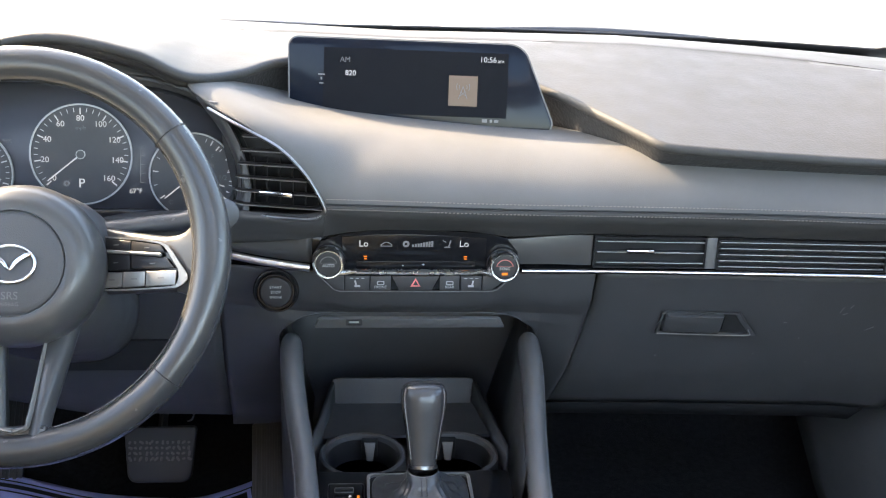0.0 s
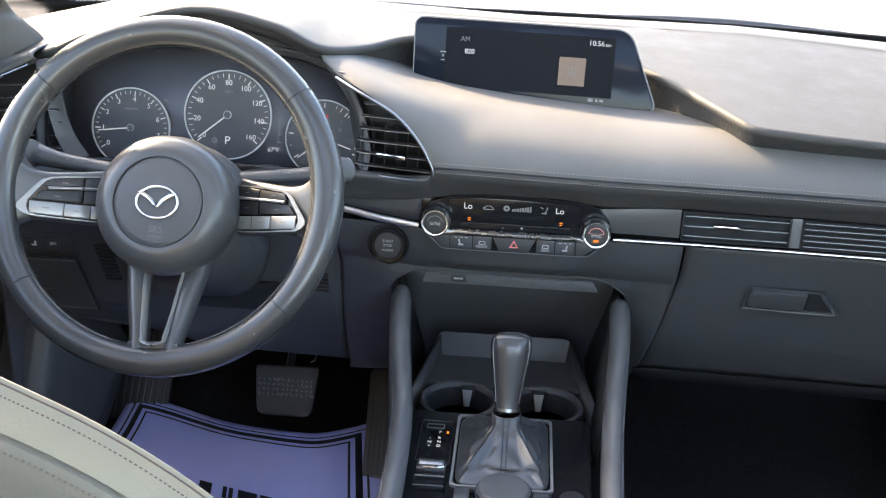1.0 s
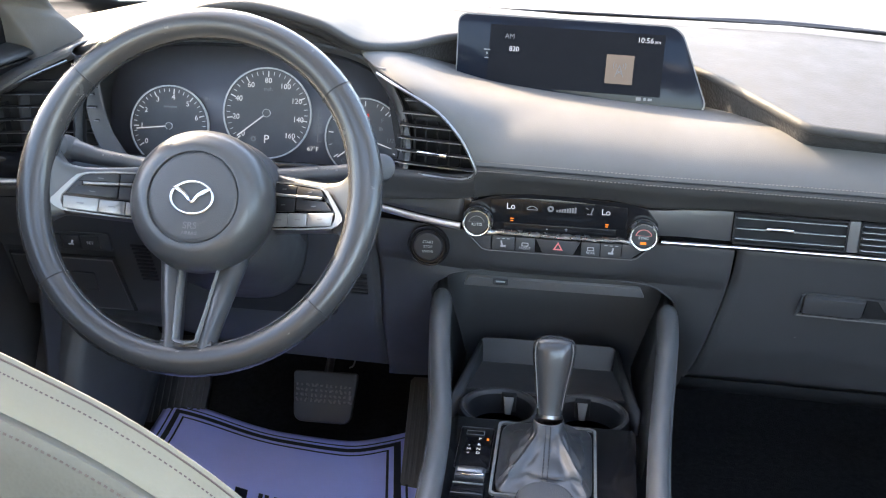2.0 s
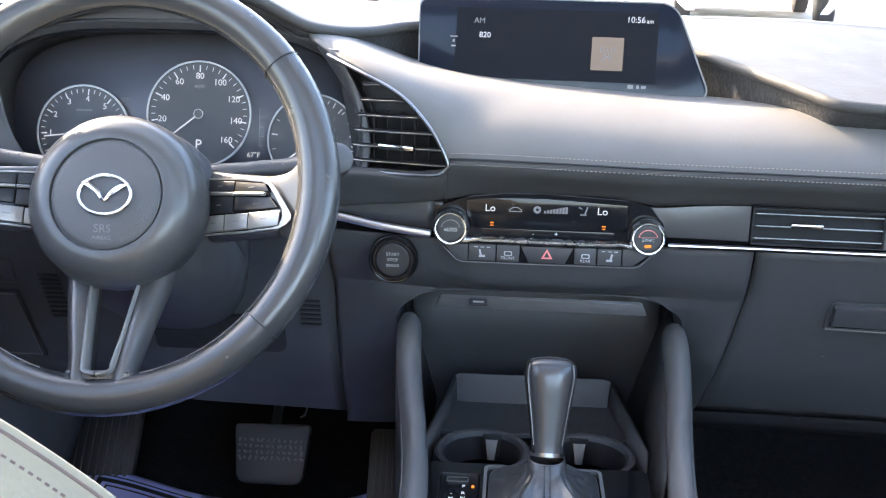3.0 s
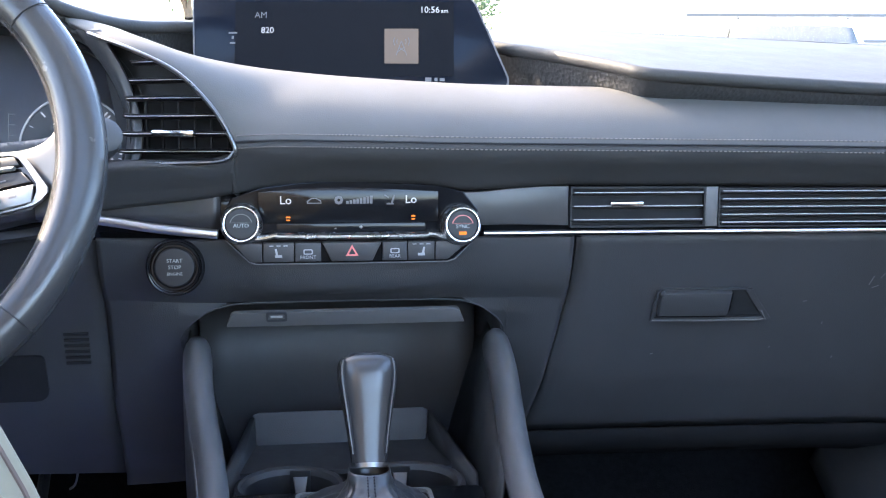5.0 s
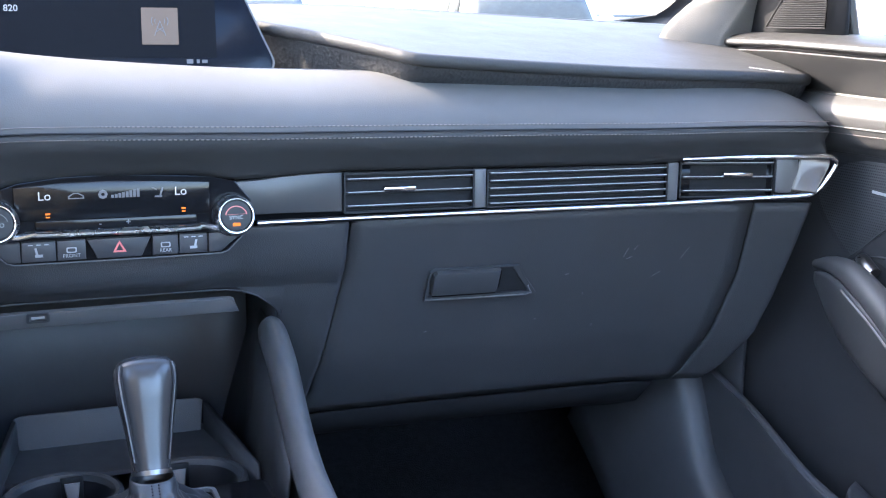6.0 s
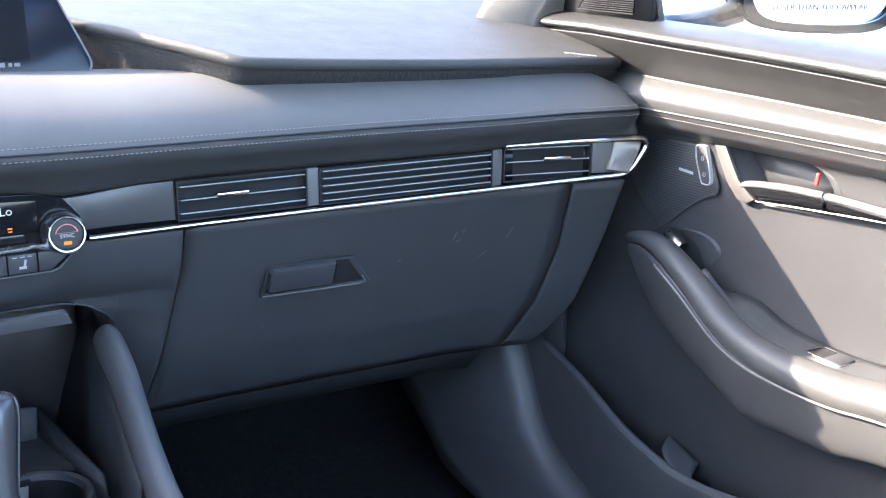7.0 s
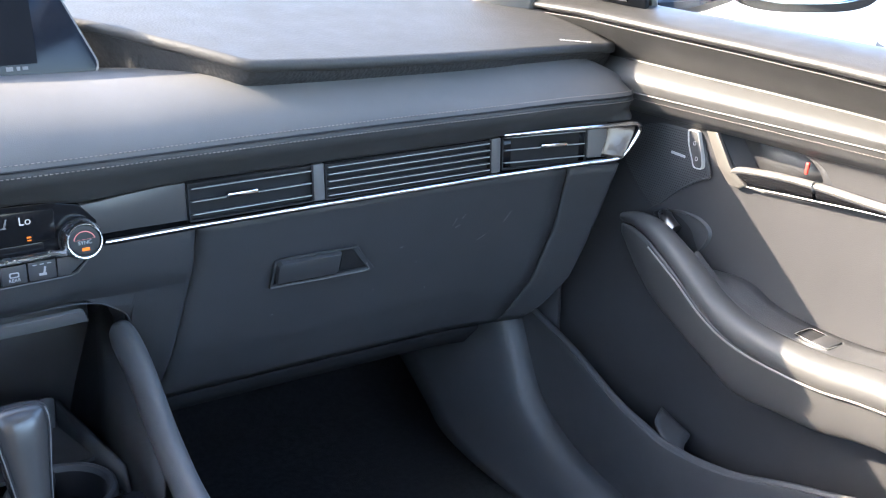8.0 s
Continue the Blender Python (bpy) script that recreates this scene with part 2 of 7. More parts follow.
def ring(outer, inner, depth, m=None, bevel=0.0):
    """A flat frame between two outlines of equal count, made depth thick along +z."""
    bm = bmesh.new()
    rows = [[bm.verts.new((*p, z)) for p in o] for o, z in ((outer, 0), (outer, depth), (inner, depth), (inner, 0))]
    n = len(outer)
    for a, b in zip(rows, rows[1:] + rows[:1]):
        for i in range(n):
            j = (i + 1) % n
            bm.faces.new((a[i], a[j], b[j], b[i]))
    if m is not None:
        bmesh.ops.transform(bm, matrix=m, verts=bm.verts)
    return bm


def rounded(w, h, r, n=5):
    """The outline of a rounded rectangle about the origin."""
    out = []
    for cx, cy, a0 in ((w / 2 - r, h / 2 - r, 0), (-w / 2 + r, h / 2 - r, 90), (-w / 2 + r, -h / 2 + r, 180), (w / 2 - r, -h / 2 + r, 270)):
        for k in range(n):
            a = radians(a0 + 90 * k / (n - 1))
            out.append((cx + r * math.cos(a), cy + r * math.sin(a)))
    return out


def fillet(corners, n=9):
    """A polygon with rounded corners: (x, y, radius)."""
    out = []
    m = len(corners)
    for k in range(m):
        p, q, r = Vector(corners[k - 1][:2]), Vector(corners[k][:2]), Vector(corners[(k + 1) % m][:2])
        a, b = (p - q).normalized(), (r - q).normalized()
        half = math.acos(max(-1, min(1, a.dot(b)))) / 2
        rad = corners[k][2]
        t = rad / math.tan(half)
        c = q + (a + b).normalized() * rad / math.sin(half)
        a0 = math.atan2((q + a * t - c).y, (q + a * t - c).x)
        a1 = math.atan2((q + b * t - c).y, (q + b * t - c).x)
        da = (a1 - a0 + math.pi) % (2 * math.pi) - math.pi
        out += [(c.x + rad * math.cos(a0 + da * i / (n - 1)), c.y + rad * math.sin(a0 + da * i / (n - 1))) for i in range(n)]
    return out


def circle(r, n=40, cx=0.0, cy=0.0, a0=0.0, a1=360.0):
    k = n if a1 - a0 >= 360 else n - 1
    return [(cx + r * math.cos(radians(a0 + (a1 - a0) * i / k)), cy + r * math.sin(radians(a0 + (a1 - a0) * i / k))) for i in range(n)]


def join(*bms):
    out = bmesh.new()
    for b in bms:
        me = bpy.data.meshes.new("tmp")
        b.to_mesh(me)
        b.free()
        out.from_mesh(me)
        bpy.data.meshes.remove(me)
    return out


def writing(name, text, size, m, material, parent, depth=0.0002, align="CENTER"):
    """Raised print in the built-in font, as a mesh."""
    cu = bpy.data.curves.new(name, "FONT")
    cu.body, cu.size, cu.extrude = text, size, depth
    cu.align_x, cu.align_y = align, "CENTER"
    cu.resolution_u = 3
    tmp = bpy.data.objects.new("tmp", cu)
    me = bpy.data.meshes.new_from_object(tmp)
    bpy.data.objects.remove(tmp)
    bm = bmesh.new()
    bm.from_mesh(me)
    bpy.data.meshes.remove(me)
    bmesh.ops.transform(bm, matrix=m, verts=bm.verts)
    return part(name, bm, material, parent, smoothed=False)


def face(x, y, z, tilt=0.0, turn=0.0):
    """A frame on a front that looks back into the car: local x right, y up, z towards the seats. tilt: leans its top forwards."""
    return pose(x, y, z, 90 - tilt, 0, turn)


def stitches(pts, count, size, material, name, parent, off=(0, 0, 0)):
    """A row of short threads along a smooth line."""
    path = smooth(pts, count * 2)
    bms = []
    for k in range(0, len(path) - 1, 2):
        a, b = path[k] + Vector(off), path[k + 1] + Vector(off)
        d = (b - a) * 0.05
        bms.append(tube([a - d, b + d], size, n=4))
    return part(name, join(*bms), material, parent, "grey stitching", smoothed=False)

# ---- cabin shell ----
def sheet(name, pts_rows, material, label, category, solid=0.01, kind="structure"):
    return tagged(part(name, grid([[Vector(p) for p in r] for r in pts_rows]), material, solid=solid), label, category, kind=kind)


floor_rows = [[(x, y, z) for y, z in ((-2.3, 0.02), (-1.2, 0.0), (-0.3, 0.0), (0.28, 0.0), (0.36, 0.02), (0.5, 0.14), (0.6, 0.3), (0.62, 0.58))] for x in (-0.8, -0.4, -0.2, 0.2, 0.4, 0.8)]
sheet("floor", floor_rows, CARPET, "black carpeted car floor and toe board", "floor", 0.02)

# the roof has the windscreen's header at its front
ROOF = 1.13
def roof_pt(x, y):
    return Vector((x, y, ROOF - 0.10 * (x / 0.7) ** 2 - 0.03 * max(0, (y + 0.6) / 0.5) ** 2))


HATCH = (-0.36, 0.36, -1.10, -0.55)      # glass roof panel, out of view, added to brighten the cabin from above
bm = bmesh.new()
gx, gy = (-0.62, -0.49, -0.36, -0.18, 0, 0.18, 0.36, 0.49, 0.62), (-2.4, -1.8, -1.4, -1.10, -0.9, -0.7, -0.55, -0.42, -0.3, -0.19)
vs = [[bm.verts.new(roof_pt(x, y)) for y in gy] for x in gx]
for i in range(len(gx) - 1):
    for k in range(len(gy) - 1):
        if HATCH[0] <= gx[i] and gx[i + 1] <= HATCH[1] and HATCH[2] <= gy[k] and gy[k + 1] <= HATCH[3]:
            continue
        bm.faces.new((vs[i][k], vs[i + 1][k], vs[i + 1][k + 1], vs[i][k + 1]))
tagged(part("ceiling", bm, HEADLINER, solid=0.03), "pale grey fabric roof lining of the car", "ceiling", kind="structure")
hatch = tagged(part("added_roof_window", grid([[roof_pt(x, y) + Vector((0, 0, 0.02)) for y in (-1.12, -0.8, -0.53)] for x in (-0.38, -0.2, 0, 0.2, 0.38)]), GLASS), "unseen glass roof panel added to light the cabin from above", "roof window", kind="structure")
hatch.visible_shadow = False
# closing walls of the cabin behind the camera and at the sides
sheet("wall_rear", [[(x, -2.35, z) for z in (0.0, 0.4, 0.62)] for x in (-0.8, 0, 0.8)], HARD, "dark rear wall of the cabin", "wall", 0.02)
for sx, nm in ((-1, "wall_left"), (1, "wall_right")):
    sheet(nm, [[(sx * 0.80, y, z) for z in (0.0, 0.3, 0.55)] for y in (-2.3, -1.6, -1.02)], HARD, "dark rear side panel of the cabin", "wall", 0.02)
    sheet("pillar_" + ("left" if sx < 0 else "right"), [[(sx * (0.79 - 0.16 * ((z - 0.5) / 0.55)), y, z) for z in (0.4, 0.7, 0.9, 1.04)] for y in (-1.12, -1.0, -0.9)], PILLAR, "fabric-covered middle roof pillar", "pillar", 0.03)

# windscreen, its black border and the front pillars
def screen_pt(u, v):
    """u: -1 to 1 across, v: 0 at the cowl to 1 at the roof."""
    x = u * (0.80 - 0.21 * v)
    y = 0.60 - 0.80 * v - 0.12 * u * u * (1 - 0.4 * v)
    z = 0.575 + 0.495 * v - 0.05 * u * u * v
    return Vector((x, y, z))


ws = tagged(part("windscreen", grid([[screen_pt(-1 + 2 * i / 16, j / 8) for j in range(9)] for i in range(17)]), GLASS), "clear curved car windscreen", "windscreen", kind="structure")
ws.visible_shadow = False
tagged(part("windscreen_border", grid([[screen_pt(-1 + 2 * i / 24, v) + Vector((0, 0.004, -0.006)) for v in (-0.02, 0.03, 0.075, 0.110)] for i in range(25)]), FRIT, solid=0.003), "black border along the foot of the windscreen", "windscreen", kind="structure")
for sx in (-1, 1):
    rows = []
    for k in range(41):
        v = 0.02 + 0.98 * k / 40
        u0 = lerp((0, 0.11, 0.135, 0.17, 0.225, 1), (0.80, 0.86, 0.965, 0.985, 1.0, 1.0), v)
        rows.append([screen_pt(sx * u, v) + Vector((0, 0.003, -0.005)) for u in (u0, (u0 + 1.06) / 2, 1.06)])
    tagged(part("windscreen_border", grid(rows), FRIT, solid=0.003), "black border along the windscreen's side", "windscreen", kind="structure")
# front pillars: a flared foot on the dashboard, then a slim post up to the roof
INNER = [(0.595, 0.145, 0.590), (0.6105, 0.140, 0.6212), (0.630, 0.135, 0.641), (0.646, 0.128, 0.662), (0.604, -0.030, 0.761), (0.520, -0.350, 0.959), (0.490, -0.470, 1.033)]
OUTER = [(0.645, 0.105, 0.590), (0.652, 0.102, 0.613), (0.675, 0.095, 0.650), (0.682, 0.070, 0.680), (0.640, -0.090, 0.780), (0.556, -0.410, 0.977), (0.530, -0.500, 1.040)]
for sx, nm in ((-1, "front_pillar_left"), (1, "front_pillar_right")):
    keys = []
    for a, b in zip(INNER, OUTER):
        a, b = Vector((sx * a[0], a[1], a[2])), Vector((sx * b[0], b[1], b[2]))
        keys.append([a + Vector((sx * 0.07, 0.10, 0.0)), a + Vector((sx * 0.012, 0.020, 0.0)), a, a.lerp(b, 0.35) + Vector((-sx * 0.006, 0, 0)), a.lerp(b, 0.75) + Vector((-sx * 0.005, 0, 0)), b, b + Vector((sx * 0.012, -0.004, 0.0)), b + Vector((sx * 0.06, 0.0, 0.0))])
    tagged(part(nm, loft(keys, 40, 30), PILLAR, solid=0.004), "grey fabric-covered windscreen pillar", "pillar", kind="structure")

# ---- dashboard ----
dash = thing("dashboard", "black dashboard with stitched leatherette pad and chrome strip", "dashboard", (0, 0.3, 0.0))

# front edge of the upper pad: x, y, z
EDGE = [(-0.75, 0.19, 0.583), (-0.66, 0.13, 0.598), (-0.58, 0.075, 0.617), (-0.50, 0.055, 0.652), (-0.39, 0.05, 0.683), (-0.295, 0.05, 0.669), (-0.24, 0.065, 0.642), (-0.195, 0.13, 0.632), (-0.14, 0.2, 0.634), (-0.02, 0.21, 0.634), (0.09, 0.2, 0.628), (0.163, 0.142, 0.615), (0.214, 0.066, 0.6035), (0.247, 0.0165, 0.5945), (0.258, 0.0025, 0.5912), (0.270, -0.0030, 0.5895), (0.300, -0.0055, 0.5875), (0.36, -0.008, 0.584), (0.48, -0.009, 0.578), (0.60, -0.010, 0.574), (0.684, -0.010, 0.570)]


edge = smooth(EDGE, 170)
secs = []
for p in edge:
    crown = lerp((-0.75, -0.5, -0.39, -0.25, 0.0, 0.3, 0.69), (0.60, 0.655, 0.668, 0.645, 0.636, 0.636, 0.618), p.x)
    yb = 0.34 - 0.10 * abs(p.x / 0.7) ** 3
    row = [p + Vector((0, 0.010, -0.0040)), p + Vector((0, 0.002, -0.0038)), p + Vector((0, 0.0006, -0.0032)), p + Vector((0, 0.0, -0.0020)), p + Vector((0, 0.0003, -0.0009)), p + Vector((0, 0.0012, -0.0002)), p + Vector((0, 0.0030, 0.0002))]
    lip = smooth(row, 20)
    q = row[-1]
    top = []
    for k in range(1, 25):
        s = k / 24
        top.append(Vector((p.x, q.y + (yb - q.y) * s, q.z + (crown - q.z) * (1.35 * s - 0.35 * s * s))))
    back = smooth([top[-2], top[-1], Vector((p.x, yb + (0.48 - yb) * 0.5, crown - 0.004)), Vector((p.x, 0.48 - 0.07 * abs(p.x / 0.7) ** 3, crown - 0.018)), Vector((p.x, 0.60, min(crown - 0.045, 0.58)))], 14)
    secs.append(lip + top[:-2] + back)
part("upper_pad", grid(secs), GRAIN, dash, "grained dark upper dashboard skin, sunlit", solid=0.004)
# small embossed line near the outer corner, unreadable; glints put into its pale colour
for k in range(11):
    part("embossed_glint", box(0.0022, 0.0016 + 0.0008 * (k % 3 == 0), 0.0006, pose(0.6220 + 0.0031 * k, 0.0030 - 0.0011 * k, 0.57990 - 0.00038 * k, 12.8)), PRINT, dash)
# creased face below the pad's edge
secs = []
for p in edge:
    dip = lerp((-0.75, -0.225, -0.195, -0.1, 0.12, 0.2, 0.27, 0.69), (0.004, 0.004, 0.09, 0.11, 0.08, 0.06, 0.035, 0.032), p.x)
    secs.append(smooth([p + Vector((0, 0.0065, -0.0028)), p + Vector((0, 0.0030, -0.0042)), p + Vector((0, 0.0028, -0.0075)), p + Vector((0, 0.0070, -0.016)), p + Vector((0, 0.022, -0.016 - dip * 0.5)), p + Vector((0, 0.032, -0.018 - dip))], 14))
part("pad_skirt", grid(secs), CREASED, dash, "creased dark face below the pad", solid=0.004)

# seam between the padded lip and the pad's face
part("pad_seam", tube([p + Vector((0, 0.0018, -0.0040)) for p in edge], 0.0007, n=6), DARK, dash)


def front(x):
    """How far back the trim strip lies."""
    return lerp((-0.72, -0.5, -0.3, -0.12, 0.1, 0.2, 0.322, 0.526, 0.6, 0.682), (0.0, 0.03, 0.04, 0.006, 0.0, 0.0, -0.004, -0.014, -0.03, -0.055), x)


# leather pad: nose line (the stitched edge) and crest
NOSE = [(-0.236, 0.06, 0.6285), (-0.212, 0.03, 0.6195), (-0.175, 0.0, 0.6065), (-0.138, -0.014, 0.588), (-0.110, -0.02, 0.560), (-0.092, -0.026, 0.531), (-0.06, -0.032, 0.5325), (0.0, -0.035, 0.532), (0.1, -0.036, 0.530), (0.2, -0.036, 0.529), (0.3, -0.037, 0.528), (0.4, -0.040, 0.527), (0.5, -0.046, 0.526), (0.58, -0.055, 0.527), (0.635, -0.062, 0.5265), (0.665, -0.060, 0.5255), (0.682, -0.048, 0.524), (0.687, -0.034, 0.523)]
CREST = [(-0.240, 0.072, 0.634), (-0.205, 0.068, 0.6285), (-0.170, 0.062, 0.6145), (-0.135, 0.058, 0.602), (-0.105, 0.056, 0.596), (-0.08, 0.055, 0.592), (-0.05, 0.055, 0.589), (0.0, 0.054, 0.585), (0.1, 0.048, 0.579), (0.2, 0.040, 0.5775), (0.3, 0.026, 0.5765), (0.4, 0.02, 0.5735), (0.5, 0.016, 0.5695), (0.58, 0.012, 0.5665), (0.63, 0.006, 0.563), (0.655, -0.004, 0.5565), (0.672, -0.016, 0.547), (0.681, -0.026, 0.539)]
FAN = (-0.240, -0.208, -0.178, -0.140, -0.090, -0.040, 0.0, 0.05, 0.12, 0.21, 0.305, 0.40, 0.5, 0.58, 0.630, 0.655, 0.672, 0.681)
CREST = [(x, lerp([c[0] for c in CREST], [c[1] for c in CREST], x), lerp([c[0] for c in CREST], [c[2] for c in CREST], x)) for x in FAN]
nose, crest = smooth(NOSE, 150), smooth(CREST, 150)
secs = []
for a, c in zip(nose, crest):
    d = c - a
    swell = lerp((-0.21, -0.15, -0.10, -0.05, 0.10, 0.38, 0.58), (0.8, 1.35, 1.6, 1.3, 1.1, 0.9, 0.4), a.x)
    secs.append(smooth([a + Vector((0, 0.006, -0.003)), a, a + d * 0.2 + Vector((0, -0.4, 0.6)) * d.length * 0.12 * swell, a + d * 0.55 + Vector((0, -0.4, 0.6)) * d.length * 0.15 * swell, c, c + Vector((0, 0.03, 0.001 - 0.02 * max(0, c.x - 0.64) / 0.04)), c + Vector((0, 0.17, -0.012))], 30))
pad_skin = grid(secs)
fixed = {v for v in pad_skin.verts if v.is_boundary}
for k in range(3):
    fixed |= {e.other_vert(v) for v in fixed for e in v.link_edges}
for k in range(40):
    bmesh.ops.smooth_vert(pad_skin, verts=[v for v in pad_skin.verts if v not in fixed and v.co.x < 0.55], factor=0.5, use_axis_x=False, use_axis_y=True, use_axis_z=True)
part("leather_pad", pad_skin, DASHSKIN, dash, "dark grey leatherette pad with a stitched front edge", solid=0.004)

# front roll below the stitching
ROLLTOP = [(-0.70, 0.0, 0.500), (-0.60, 0.03, 0.490), (-0.45, 0.05, 0.480), (-0.30, 0.035, 0.497), (-0.19, -0.004, 0.513), (-0.125, -0.018, 0.5145), (-0.096, -0.024, 0.521)] + NOSE[5:]
rt = smooth(ROLLTOP, 130)
secs = []
for p in rt:
    low = lerp((-0.7, -0.45, -0.25, -0.12, -0.07, -0.03, 0.06, 0.1, 0.2, 0.5, 0.69), (0.462, 0.455, 0.466, 0.482, 0.491, 0.4945, 0.4945, 0.4885, 0.4925, 0.4900, 0.499), p.x)
    y1 = max(front(p.x), p.y + 0.004)
    secs.append(smooth([p + Vector((0, 0.008, 0.001)), p + Vector((0, 0.0012, -0.0012)), p + Vector((0, -0.001, -0.005)), p + Vector((0, 0.004, -0.014)), Vector((p.x, (p.y + 0.004 + y1) / 2 - 0.002, (p.z - 0.014 + low) / 2)), Vector((p.x, y1 - 0.004, low)), Vector((p.x, y1 + 0.012, low - 0.002))], 24))
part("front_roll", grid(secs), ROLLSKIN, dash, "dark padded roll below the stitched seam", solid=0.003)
stitch_line = [Vector(p) for p in NOSE[5:]]
stitches([p + Vector((0, 0.0012, 0.0048)) for p in stitch_line], 300, 0.00052, DASHTHREAD, "stitching", dash)
stitches([p + Vector((0, -0.0012, -0.0052)) for p in stitch_line], 300, 0.00052, DASHTHREAD, "stitching", dash)
part("piping", tube([p + Vector((0, -0.0002, 0.0)) for p in stitch_line], 0.0010, n=6, steps=80), DARK, dash)

# trim: long recessed panel behind vents and climate display
xs = [-0.72 + 0.02 * i for i in range(71)]
part("trim_backing", grid([[Vector((x, front(x) + 0.004, z)) for z in (0.500, 0.47, lerp((0.50, 0.60, 0.66), (0.444, 0.4510, 0.4570), x))] for x in xs if x < 0.668]), GLOSS, dash, "gloss black trim panel", solid=-0.006)
left_trim = []
for k in range(25):
    x = -0.108 - 0.17 * k / 24
    lo, hi = lerp((-0.28, -0.22, -0.16, -0.11), (0.4690, 0.4665, 0.4590, 0.4545), x), lerp((-0.28, -0.2, -0.15, -0.11), (0.470, 0.4730, 0.4790, 0.4860), x)
    left_trim.append([Vector((x, front(x) - 0.0005, z)) for z in (hi, hi - 0.0005, (lo + hi) / 2, lo)])
part("trim_cover", grid(left_trim), COVER, dash, "smooth dark grey trim cover", solid=0.003)
gp = [(0.099, 0.4567), (0.145, 0.4567), (0.194, 0.4555), (0.194, 0.4905), (0.17, 0.4903), (0.14, 0.4885), (0.118, 0.4862), (0.099, 0.4855)]
part("trim_cover", plate([(x, z) for x, z in gp], 0.006, face(0, 0.004, 0), 0.0008), COVER, dash, "smooth dark grey trim cover")


def bar(x0, x1, z0, z1, r, name, material, parent, dy=-0.004, n=40, ry=None):
    pts = [Vector((x0 + (x1 - x0) * k / n, front(x0 + (x1 - x0) * k / n) + dy, z0 + (z1 - z0) * k / n)) for k in range(n + 1)]
    return part(name, tube(pts, r, ry, n=10), material, parent)


# chrome strip, split by the climate panel; the outer end turns back over the vent
tail = [(0.55, -0.027, 0.4515), (0.62, -0.047, 0.4555), (0.645, -0.055, 0.4572), (0.659, -0.060, 0.4600), (0.669, -0.063, 0.4700), (0.6775, -0.065, 0.4835), (0.6795, -0.066, 0.4905), (0.674, -0.066, 0.4955), (0.664, -0.065, 0.4966), (0.635, -0.058, 0.4965), (0.59, -0.045, 0.4962), (0.545, -0.031, 0.4945), (0.53, -0.024, 0.4935)]
strip = [(0.118 + 0.043 * k, front(0.118 + 0.043 * k) - 0.005, 0.4495) for k in range(10)] + tail
part("chrome_strip", tube(strip, 0.0028, 0.0024, n=10, steps=120, up=(0, -1, 0.2)), CHROME, dash, "bright chrome strip round the passenger vents")
left_strip = [(-0.110, -0.002, 0.4515), (-0.16, 0.004, 0.4565), (-0.22, 0.015, 0.464), (-0.32, 0.03, 0.470), (-0.5, 0.02, 0.470), (-0.7, -0.01, 0.468)]
part("chrome_strip", tube(left_strip, 0.0042, 0.0035, n=10, steps=60, up=(0, -1, 0.2)), BARMETAL, dash, "bright chrome strip behind the steering wheel")

# passenger vents
def vent(x0, x1, zlo, zhi, slats, name, label, tab=None, solid_back=False):
    w, h = x1 - x0, zhi - zlo
    xm = (x0 + x1) / 2
    ang = math.degrees(math.atan2(front(x1) - front(x0), w))
    M = face(xm, front(xm) - 0.001, (zlo + zhi) / 2, 0, ang)
    v = part(name, ring(rounded(w, h, 0.001, 3), rounded(w - 0.003, h - 0.003, 0.001, 3), 0.003, M), VENTBLACK, dash, label)
    # Near-black sheet just behind the slats; the duct's shade put in as colour.
    part("cavity_shade", box(w, h, 0.001, M @ Matrix.Translation((0, 0, -0.0045))), DARK, v)
    for k in range(slats):
        z = -h / 2 + h * (k + 0.5) / slats
        part("slat", box(w - 0.004, 0.0014 if not solid_back else 0.0022, 0.008, M @ Matrix.Translation((0, z, 0.0005)) @ pose(0, 0, 0, -12), 0.0005), VENTBLACK, v)
        part("slat_edge", box(w - 0.006, 0.0008, 0.0007, M @ Matrix.Translation((0, z + 0.0012, 0.0047))), BRIGHT, v, "thin bright slat edge")
    if tab is not None:
        part("vane_tab", box(0.030, 0.0042, 0.007, M @ Matrix.Translation((tab, 0.0035, 0.0065)), 0.0012), CHROME, v, "chrome vane tab")
    return v


vent(0.1955, 0.3185, 0.4535, 0.4895, 3, "air_vent", "black passenger air vent with thin slats", -0.012)
vent(0.3305, 0.5185, 0.4530, 0.4880, 5, "slatted_panel", "black slatted panel between the vents", None, True)
vent(0.5310, 0.6285, 0.4545, 0.4950, 3, "air_vent", "black outer air vent with thin slats", 0.008)
for xd, zl, zh in ((0.3245, 0.4535, 0.4895), (0.5248, 0.4525, 0.4895)):
    part("vent_divider", box(0.0115, zh - zl, 0.006, face(xd, front(xd), (zl + zh) / 2), 0.0008), GREY, dash, "grey divider between vents")
cap_rows = []
for k in range(13):
    z = 0.4600 + 0.0365 * k / 12
    out = 0.6585 + 0.0195 * k / 12 - 0.006 * max(0, k / 6 - 1) ** 3
    inn = 0.6430 + 0.009 * k / 12
    cap_rows.append(smooth([(inn, -0.0470, z), (inn + 0.002, -0.0478, z), ((inn + out) / 2, -0.0560, z), (out - 0.002, -0.0630, z), (out, -0.0640, z)], 10))
part("vent_end_cap", grid(cap_rows), CAPMETAL, dash, "bevelled metal cap at the strip's end, brown reflection in its colour", solid=0.002)
part("vent_end_plate", box(0.022, 0.038, 0.004, face(0.6390, -0.0420, 0.4780, 0, -19), 0.001), GREY, dash, "grey plate beside the vent")

